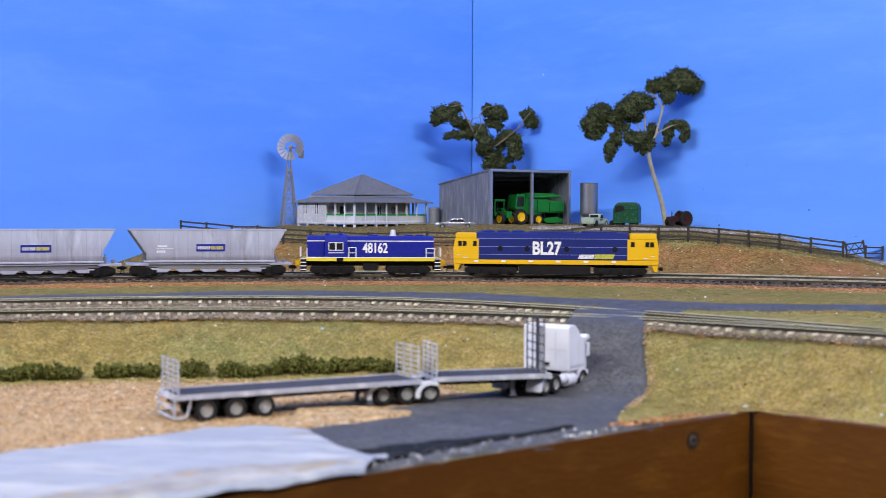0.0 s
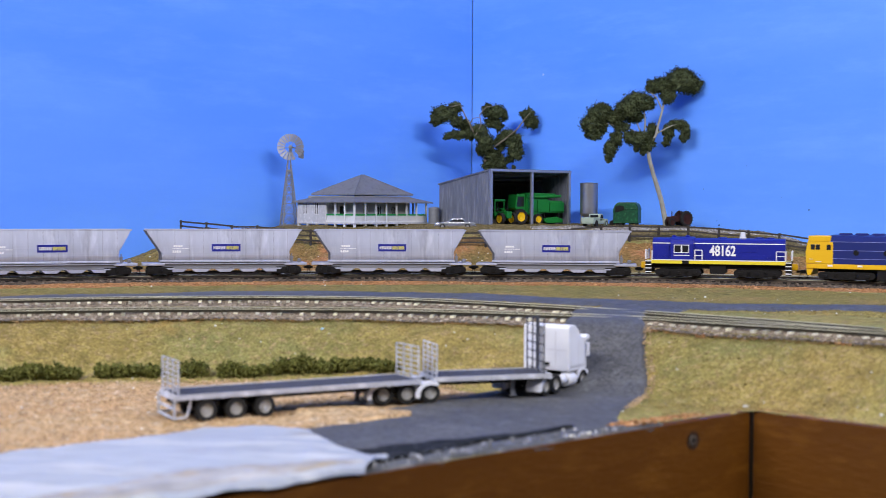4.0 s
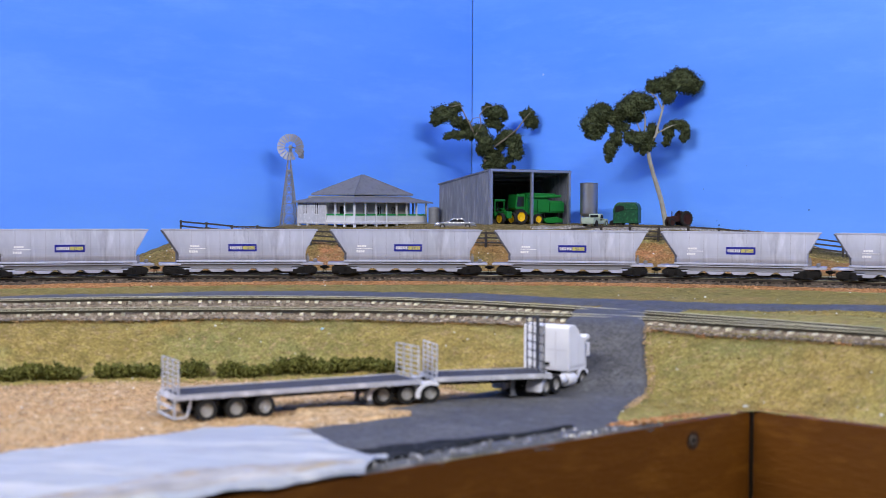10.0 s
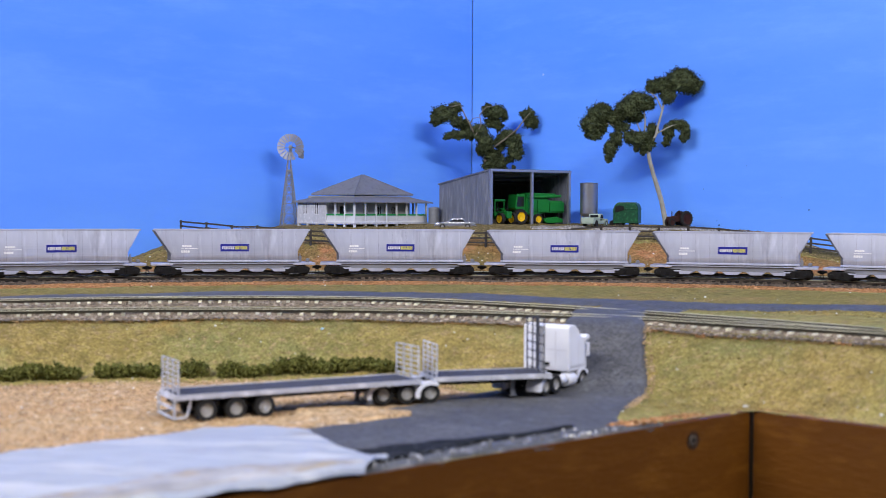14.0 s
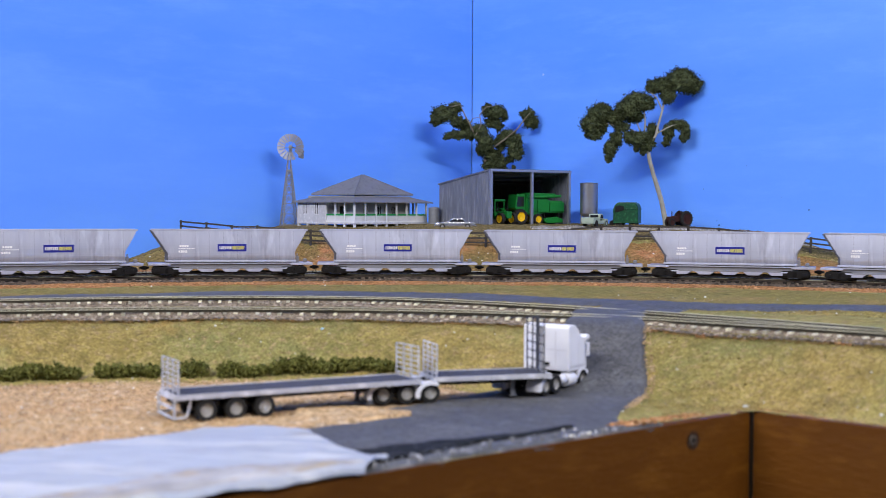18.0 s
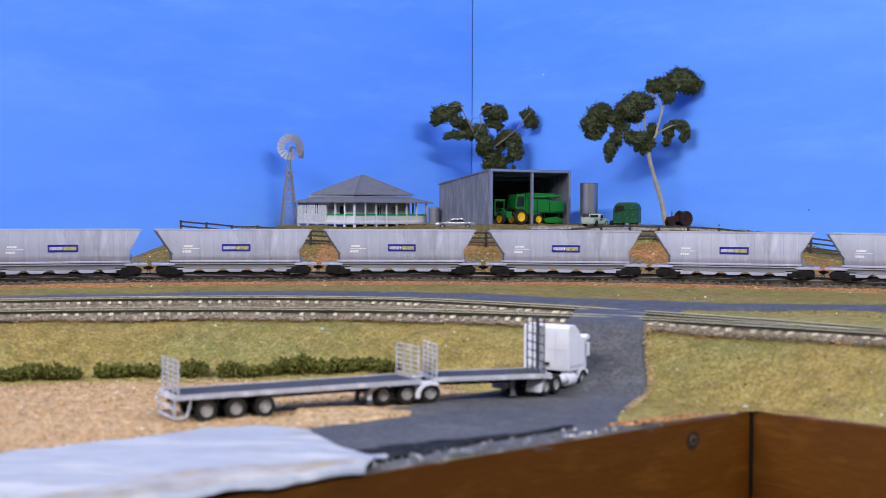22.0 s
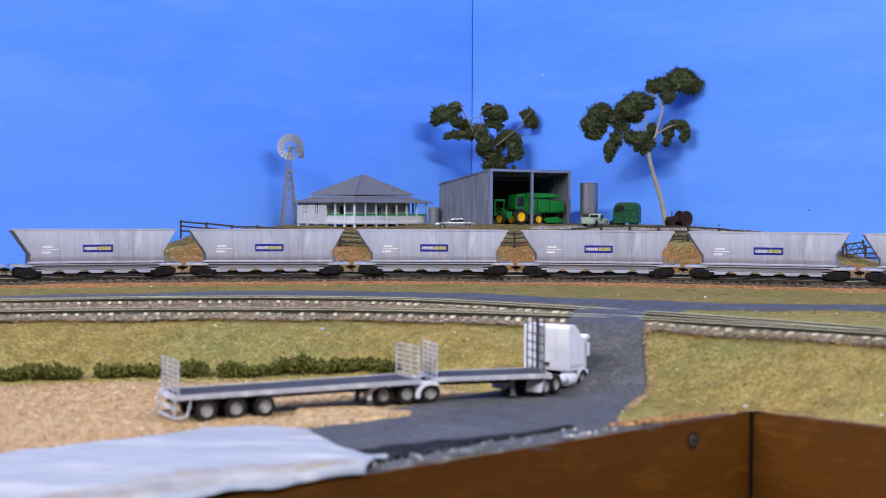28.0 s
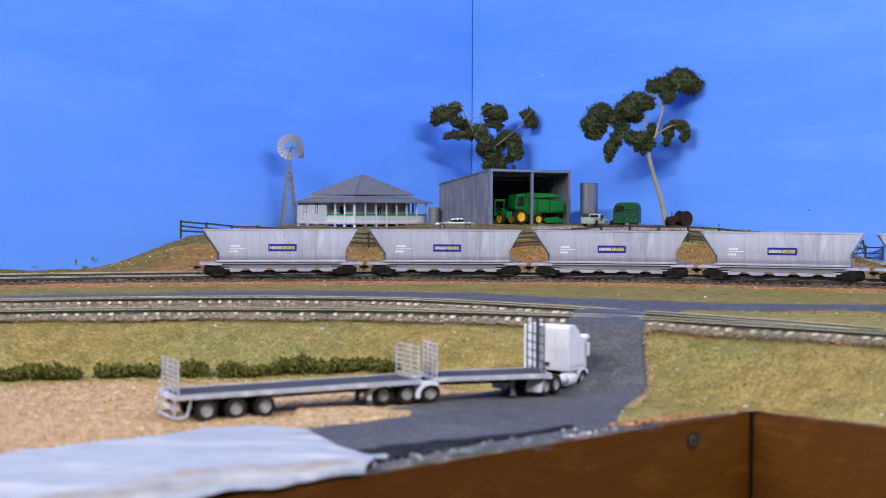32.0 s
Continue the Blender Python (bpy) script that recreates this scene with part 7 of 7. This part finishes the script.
for i, (x, y, w, h) in enumerate([(-0.1445, 0.4265, 9, 4.6), (-0.1375, 0.4285, 9, 5.4), (-0.1305, 0.4300, 9, 5.6), (-0.1240, 0.4322, 6.5, 4.0), (-0.1125, 0.4355, 8, 4.6), (-0.1055, 0.4370, 8, 4.6), (-0.0985, 0.4380, 6, 4.2),
                                 (-0.0845, 0.4400, 9, 5.8), (-0.0715, 0.4400, 9, 5.2), (-0.0640, 0.4408, 8, 4.2), (-0.0545, 0.4418, 8, 5.6), (-0.0480, 0.4420, 8, 6.4), (-0.0410, 0.4420, 8, 5.0), (-0.0335, 0.4420, 9, 5.0), (-0.0265, 0.4418, 7, 5.0), (-0.0190, 0.4405, 8, 4.4),
                                 (-0.160, 0.418, 9, 5.0), (-0.175, 0.410, 9, 5.0)]):
    bush(x, y, w, h, 40 + i)


# ---- loose stones, crumbs and flecks ----
def crumbs(name, spots, size, material, label, seed):
    """Many small angular grains in one object."""
    rnd = random.Random(seed)
    verts, faces = [], []
    for x, y, z, k in spots:
        s = size * k * rnd.uniform(0.6, 1.5)
        i = len(verts)
        a = rnd.uniform(0, 6.28)
        for j in range(3):
            verts.append((x + s * math.cos(a + j * 2.1) * rnd.uniform(0.7, 1.1), y + s * math.sin(a + j * 2.1) * rnd.uniform(0.7, 1.1), z - s * 0.3))
        for j in range(3):
            verts.append((x + s * 0.6 * math.cos(a + 0.9 + j * 2.1), y + s * 0.6 * math.sin(a + 0.9 + j * 2.1), z + s * rnd.uniform(0.2, 0.55)))
        faces += [(i + 3, i + 4, i + 5), (i, i + 1, i + 3), (i + 1, i + 4, i + 3), (i + 1, i + 2, i + 4), (i + 2, i + 5, i + 4), (i + 2, i, i + 5), (i, i + 3, i + 5)]
    me = bpy.data.meshes.new(name)
    me.from_pydata(verts, [], faces)
    me.materials.append(material)
    return tagged(new(name, me), label, kind="stuff")


def beside(line, lo, hi, n, lift, seed, lim=0.36):
    """Scattered places beside a line, between two offsets."""
    rnd = random.Random(seed)
    nrm = sides(line)
    out = []
    while len(out) < n:
        i = rnd.randrange(len(line) - 1)
        w, o = rnd.random(), rnd.uniform(lo, hi)
        p = (line[i] + nrm[i] * o) * (1 - w) + (line[i + 1] + nrm[i + 1] * o) * w
        if p.y > 0.3 and abs(p.x) < lim * p.y + 0.03:
            out.append((p.x, p.y, ground_z(p.x, p.y) + lift, rnd.choice((0.6, 0.8, 1.0, 1.0, 1.5))))
    return out


def strewn(x0, x1, y0, y1, n, seed, keep=None):
    rnd = random.Random(seed)
    out = []
    while len(out) < n:
        x, y = rnd.uniform(x0, x1), rnd.uniform(y0, y1)
        off_left = (Vector((x, y)) - CORNER_IN).dot(Vector((-0.6275, 0.7786)))
        off_right = (Vector((x, y)) - CORNER_IN).dot(Vector((0.696, 0.718)))
        if abs(x) > 0.355 * y or max(off_left, off_right) < 0.003 or (keep and not keep(x, y)):
            continue
        out.append((x, y, ground_z(x, y) + 0.0005, rnd.choice((0.5, 0.8, 1.0, 1.3))))
    return out


def on_grass(x, y):
    """Grass before the near track, clear of the road, the lot and the board."""
    if math.hypot(x + 0.065, y - 0.207) > 0.271:
        return False
    right = x > 0.0625 + 0.15 * max(0.0, y - 0.42) and max((Vector((x, y)) - CORNER_IN).dot(Vector((0.696, 0.718))), (Vector((x, y)) - CORNER_IN).dot(Vector((-0.6275, 0.7786)))) > 0.003
    left = y > 0.4385 and x < 0.036
    return right or left


def on_lot(x, y):
    """The gravel lot, clear of the road and the plaster."""
    p = Vector((x, y)) - CORNER_IN
    edge = p.dot(Vector((-0.6275, 0.7786)))
    return edge > 0.062 and y < 0.437 - 0.10 * max(0.0, -0.09 - x) * 3 and (x < -0.05 or edge > 0.085 + 0.2 * (x + 0.05))


crumbs("track_stones", beside(A_LINE, -0.011, 0.0125, 4200, 0.0020, 21) + beside(B_LINE, -0.012, 0.0105, 3800, 0.0020, 22), 0.00028, STONE, "loose brown-grey ballast stones", 1)
SHOULDER = mat("shoulder_stone", (0.16, 0.140, 0.125), (0.10, 0.085, 0.075), scale=120, rough=0.9, fine=(0.34, 0.31, 0.27), fine_scale=500, spec=0.05, island=0.5)
crumbs("shoulder_stones", beside(B_LINE, 0.0075, 0.0150, 2600, 0.0013, 35), 0.00036, SHOULDER, "grey-brown ballast stones on the track shoulder", 16)
ROAD_FRINGE = spline([(0.083, 0.50), (0.0773, 0.4855), (0.0700, 0.4445), (0.0682, 0.4345), (0.0665, 0.4205), (0.0650, 0.4045), (0.058, 0.3855), (0.0530, 0.370)])
crumbs("siding_fringe_crumbs", [q for q in beside(B_LINE, 0.0068, 0.0125, 3400, 0.0017, 39) if q[0] > 0.072], 0.00032, TURF, "ochre turf crumbs over the sleeper ends", 19)
crumbs("road_fringe_crumbs", beside(ROAD_FRINGE, -0.0016, 0.0010, 700, 0.0016, 36), 0.00032, mat("fringe_tan", (0.42, 0.31, 0.19), (0.30, 0.20, 0.10), scale=120, rough=0.95, spec=0.05, island=0.4), "pale tan crumbs along the road edge", 17)
crumbs("dark_turf_specks", strewn(0.06, 0.16, 0.36, 0.47, 220, 37, on_grass) + strewn(-0.2, 0.03, 0.44, 0.49, 130, 38, on_grass), 0.00028, mat("dark_speck", (0.10, 0.07, 0.025), (0.06, 0.05, 0.02), scale=200, rough=0.95, spec=0.05, island=0.5), "dark brown specks in the turf", 18)
crumbs("fringe_crumbs", beside(B_LINE, 0.0090, 0.0165, 2600, 0.0009, 34), 0.00030, BANK_FLAKE, "ochre crumbs along the ballast fringe", 14)
crumbs("main_stones", beside(VIEW_MAIN, -0.013, 0.012, 5000, 0.0016, 23), 0.00030, DARK_STONE, "loose grey ballast stones", 2)
crumbs("verge_crumbs", beside(VIEW_MAIN, 0.011, 0.034, 6000, 0.0008, 24), 0.00042, EARTH_FLAKE, "orange dirt crumbs", 3)
crumbs("turf_crumbs", strewn(-0.2, 0.16, 0.36, 0.52, 30000, 25, on_grass), 0.00019, TURF, "scattered olive and ochre turf crumbs", 4)
crumbs("green_crumbs", beside(VIEW_MAIN, 0.032, 0.20, 24000, 0.0004, 26, 0.36), 0.00026, GREEN_FLAKE, "scattered green verge crumbs", 9)
crumbs("lot_stones", strewn(-0.2, 0.02, 0.28, 0.445, 12000, 33, on_lot), 0.00034, GRAVEL_STONE, "loose tan gravel stones", 10)
crumbs("bank_crumbs", beside(VIEW_MAIN, -0.128, -0.052, 12000, 0.0006, 31), 0.00027, BANK_FLAKE, "scattered orange-brown bank crumbs", 8)
crumbs("hill_crumbs", beside(VIEW_MAIN, -0.20, -0.125, 9000, 0.0004, 27), 0.00040, HILL_FLAKE, "scattered hill turf crumbs", 5)
crumbs("white_flecks", strewn(-0.2, 0.16, 0.30, 0.62, 260, 28) + beside(VIEW_MAIN, -0.13, 0.05, 160, 0.0008, 29) + beside(VIEW_MAIN, -0.125, -0.098, 120, 0.0008, 30), 0.00040, WHITE_FLECK, "stray pale flecks on the scenery", 6)
def along_board(s0, s1, n, seed, lo=0.001, hi=0.006):
    rnd = random.Random(seed)
    out = []
    for _ in range(n):
        p = edge_of_board(rnd.uniform(s0, s1), rnd.uniform(lo, hi))
        out.append((p.x, p.y, ground_z(p.x, p.y) + 0.0013, rnd.choice((0.6, 0.9, 1.2, 1.8))))
    return out


crumbs("edge_rubble", along_board(0.045, 0.135, 45, 41, 0.0005, 0.004) + along_board(0.06, 0.13, 40, 42, 0.004, 0.016), 0.0005, RUBBLE, "pale plaster rubble along the board edge", 11)
crumbs("white_dabs", along_board(0.058, 0.064, 2, 44, 0.008, 0.017) + along_board(0.060, 0.070, 6, 45, 0.001, 0.003), 0.0007, WHITE_FLECK, "white plaster dabs on the road edge", 20)
crumbs("orange_edge_crumbs", along_board(0.020, 0.048, 300, 51, 0.0005, 0.010), 0.0004, EARTH_FLAKE, "orange dirt crumbs along the board edge", 13)
def along_right(s0, s1, n, seed):
    rnd = random.Random(seed)
    out = []
    for _ in range(n):
        p = CORNER_IN + ALONG_RIGHT * rnd.uniform(s0, s1) + Vector((0.696, 0.718)) * rnd.uniform(0.0004, 0.003)
        out.append((p.x, p.y, ground_z(p.x, p.y) + 0.0004, rnd.choice((0.5, 0.8, 1.0))))
    return out


crumbs("board_edge_crumbs", along_right(0.0, 0.09, 260, 53), 0.00030, EARTH_FLAKE, "orange dirt crumbs along the board edge", 15)
crumbs("corner_dab", along_board(0.0, 0.002, 8, 43, 0.0005, 0.002), 0.0005, WHITE_FLECK, "white dab at the board corner", 12)
crumbs("blue_fleck", [(-0.0432, 0.4660, ground_z(-0.0432, 0.466) + 0.0008, 1.9)], 0.0006, BLUE_FLECK, "pale blue fleck on the grass", 7)


# ---- marks on boards and backdrop ----
def wall_patch(name, along, z, w, h, material, label, seed):
    """A dry smear of paint on the left backdrop board."""
    rnd = random.Random(seed)
    bm = bmesh.new()
    n = 14
    pts = []
    for i in range(n):
        a = 2 * math.pi * i / n
        r = rnd.uniform(0.55, 1.0)
        pts.append((math.cos(a) * w * r, math.sin(a) * h * r))
    prism(bm, pts, 0.0, 0.25, "y")
    p = CORNER_OUT - ALONG_LEFT * along
    turn = math.degrees(math.atan2(ALONG_LEFT.y, ALONG_LEFT.x))
    return solid(name, bm, material, label, "paint smear", "paint smears on the backdrop", m=pose(p.x + 0.6275 * 0.0001, p.y - 0.7786 * 0.0001, z, 0, 0, turn) @ pose(0, -0.0002, 0))


def wall_speck(along, z, r, material, label, seed):
    """A speck of dirt on the right backdrop board."""
    rnd = random.Random(seed)
    bm = bmesh.new()
    prism(bm, [(math.cos(a * 0.9) * r * rnd.uniform(0.6, 1.2), math.sin(a * 0.9) * r * rnd.uniform(0.6, 1.2)) for a in range(7)], 0.0, 0.2, "y")
    p = CORNER_OUT + ALONG_RIGHT * along
    turn = math.degrees(math.atan2(ALONG_RIGHT.y, ALONG_RIGHT.x))
    return solid("dirt_speck", bm, material, label, "speck", "specks on the backdrop", m=pose(p.x, p.y, z, 0, 0, turn) @ pose(0, -0.0003, 0))


for _i, (_a, _z, _r) in enumerate(((0.2404, 1.1894, 0.55), (0.2385, 1.1925, 0.3), (0.3101, 1.2005, 0.5), (0.3439, 1.1833, 0.45), (0.2270, 1.2151, 0.3), (0.2620, 1.2310, 0.3), (0.2890, 1.2090, 0.25), (0.1620, 1.2900, 0.25))):
    wall_speck(_a, _z, _r, BLACK, "tiny dark dirt speck on the blue backdrop", 60 + _i)
wall_speck(0.0776, 1.3072, 0.6, WHITE, "tiny white paint fleck on the blue backdrop", 80)
SMEAR_BROWN = mat("brown_smear", (0.13, 0.12, 0.10), (0.20, 0.17, 0.12), scale=200, rough=0.9)
SMEAR_GREEN = mat("green_smear", (0.10, 0.29, 0.55), (0.10, 0.28, 0.75), scale=200, rough=0.9)
wall_patch("brown_paint_smear", 0.3470, 1.1632, 1.0, 2.8, SMEAR_BROWN, "small brown paint smear low on the blue backdrop", 1)
wall_patch("brown_paint_smear", 0.3405, 1.1592, 2.6, 1.4, SMEAR_BROWN, "small brown paint smear low on the blue backdrop", 2)
wall_patch("brown_paint_smear", 0.3352, 1.1648, 0.9, 1.8, SMEAR_BROWN, "small brown paint smear low on the blue backdrop", 5)
wall_patch("green_paint_smear", 0.3760, 1.1606, 4.0, 1.0, SMEAR_GREEN, "faint green paint smear low on the blue backdrop", 3)
wall_patch("green_paint_smear", 0.3330, 1.1640, 3.0, 2.4, SMEAR_GREEN, "faint green paint smear low on the blue backdrop", 4)


def board_screw():
    """A screw in a dark countersunk hole on the front board."""
    p = CORNER_IN - ALONG_LEFT * 0.0250
    turn = math.degrees(math.atan2(ALONG_LEFT.y, ALONG_LEFT.x))
    t = thing("board_screw", pose(p.x, p.y, 1.1385, 0, 0, turn), "dull metal screw sunk in the brown front board", "screw")
    bm = bmesh.new()
    lathe(bm, [(2.5, -0.12), (2.5, 0.3)], n=20, axis="y")
    part("washer_mark", bm, BLACK_STAIN, t)
    bm = bmesh.new()
    lathe(bm, [(1.3, -0.4), (1.5, -0.1), (1.5, 0.2)], n=18, axis="y")
    head = part("screw_head", bm, SCREW_DARK, t)
    bm = bmesh.new()
    box(bm, -1.0, -0.45, -0.18, 1.0, -0.38, 0.18)
    box(bm, -0.18, -0.46, -1.0, 0.18, -0.39, 1.0)
    part("screw_slot", bm, BLACK, head)
    return t


SCREW_DARK = mat("dull_screw", (0.05, 0.042, 0.035), (0.10, 0.08, 0.06), scale=300, rough=0.7)
BLACK_STAIN = mat("dark_stain", (0.025, 0.013, 0.005), (0.05, 0.022, 0.006), scale=300, rough=0.7)
board_screw()


def board_scuff():
    """A worn dark bow scuffed into the front board."""
    p = CORNER_IN - ALONG_LEFT * 0.110
    turn = math.degrees(math.atan2(ALONG_LEFT.y, ALONG_LEFT.x))
    bm = bmesh.new()
    pts = [(-9 + 18 * i / 20, 4.6 * ((i - 10) / 10) ** 2) for i in range(21)]
    up = [(x, z + 0.5 * (1 - abs(x) / 9.5)) for x, z in pts]
    dn = [(x, z - 0.5 * (1 - abs(x) / 9.5)) for x, z in reversed(pts)]
    prism(bm, up + dn, -0.02, 0.2, "y")
    return solid("board_scuff", bm, SCUFF, "faint dark bow-shaped scuff on the front board", "scuff mark", m=pose(p.x, p.y, 1.1262, 0, 0, turn) @ pose(0, -0.00001, 0))


SCUFF = mat("dark_scuff", (0.045, 0.014, 0.0015), (0.06, 0.019, 0.002), scale=120, rough=0.6, spec=0.1)
board_scuff()

# ---- movement ----
# how far the train has come along its track, in metres, by seconds
RUN = [(0.0, -0.1387), (0.5, -0.1127), (1.0, -0.0878), (1.5, -0.0639), (2.0, -0.0383), (2.5, -0.014), (3.0, 0.0103), (3.5, 0.0349),
       (5.5, 0.1315), (6.0, 0.1559), (6.5, 0.1817), (7.0, 0.2062), (7.5, 0.2292), (8.0, 0.2545), (8.5, 0.2796), (9.0, 0.3032), (9.5, 0.3271),
       (10.0, 0.3519), (10.5, 0.3761), (11.0, 0.3992), (11.5, 0.4222), (12.0, 0.4457), (12.5, 0.4688), (13.0, 0.491), (13.5, 0.5137),
       (14.0, 0.5366), (14.5, 0.5603), (16.5, 0.6529), (17.0, 0.6766), (17.5, 0.7002), (18.0, 0.7242), (18.5, 0.7472), (19.0, 0.7708),
       (19.5, 0.7933), (20.0, 0.818), (20.5, 0.8416), (21.0, 0.8653), (21.5, 0.8893), (22.0, 0.9156), (22.5, 0.9401), (23.0, 0.9658),
       (23.5, 0.992), (24.0, 1.017), (24.5, 1.0414), (25.0, 1.0651), (25.5, 1.0905)]
RUN += [(27.5, 1.1932), (28.0, 1.2179), (28.5, 1.2423), (29.0, 1.2663), (29.5, 1.2906), (30.0, 1.3133), (30.5, 1.335), (31.0, 1.362), (31.5, 1.3892), (32.0, 1.4145)]


def motions():
    """The train runs along its track; each vehicle stands on it with its two trucks."""
    ts = [r[0] for r in RUN]
    ss = [r[1] for r in RUN]
    for ob, middle, reach in TRAIN:
        rows = []
        for i in range(65):
            t = i * 0.5
            s = float(np.interp(t, ts, ss)) + middle
            a, b = on_main(s - reach), on_main(s + reach)
            c, d = (a + b) / 2, b - a
            rows.append((t, pose(c.x, c.y, RAIL_Z, 0, 0, math.degrees(math.atan2(d.y, d.x)))))
        walk(ob, rows)


motions()
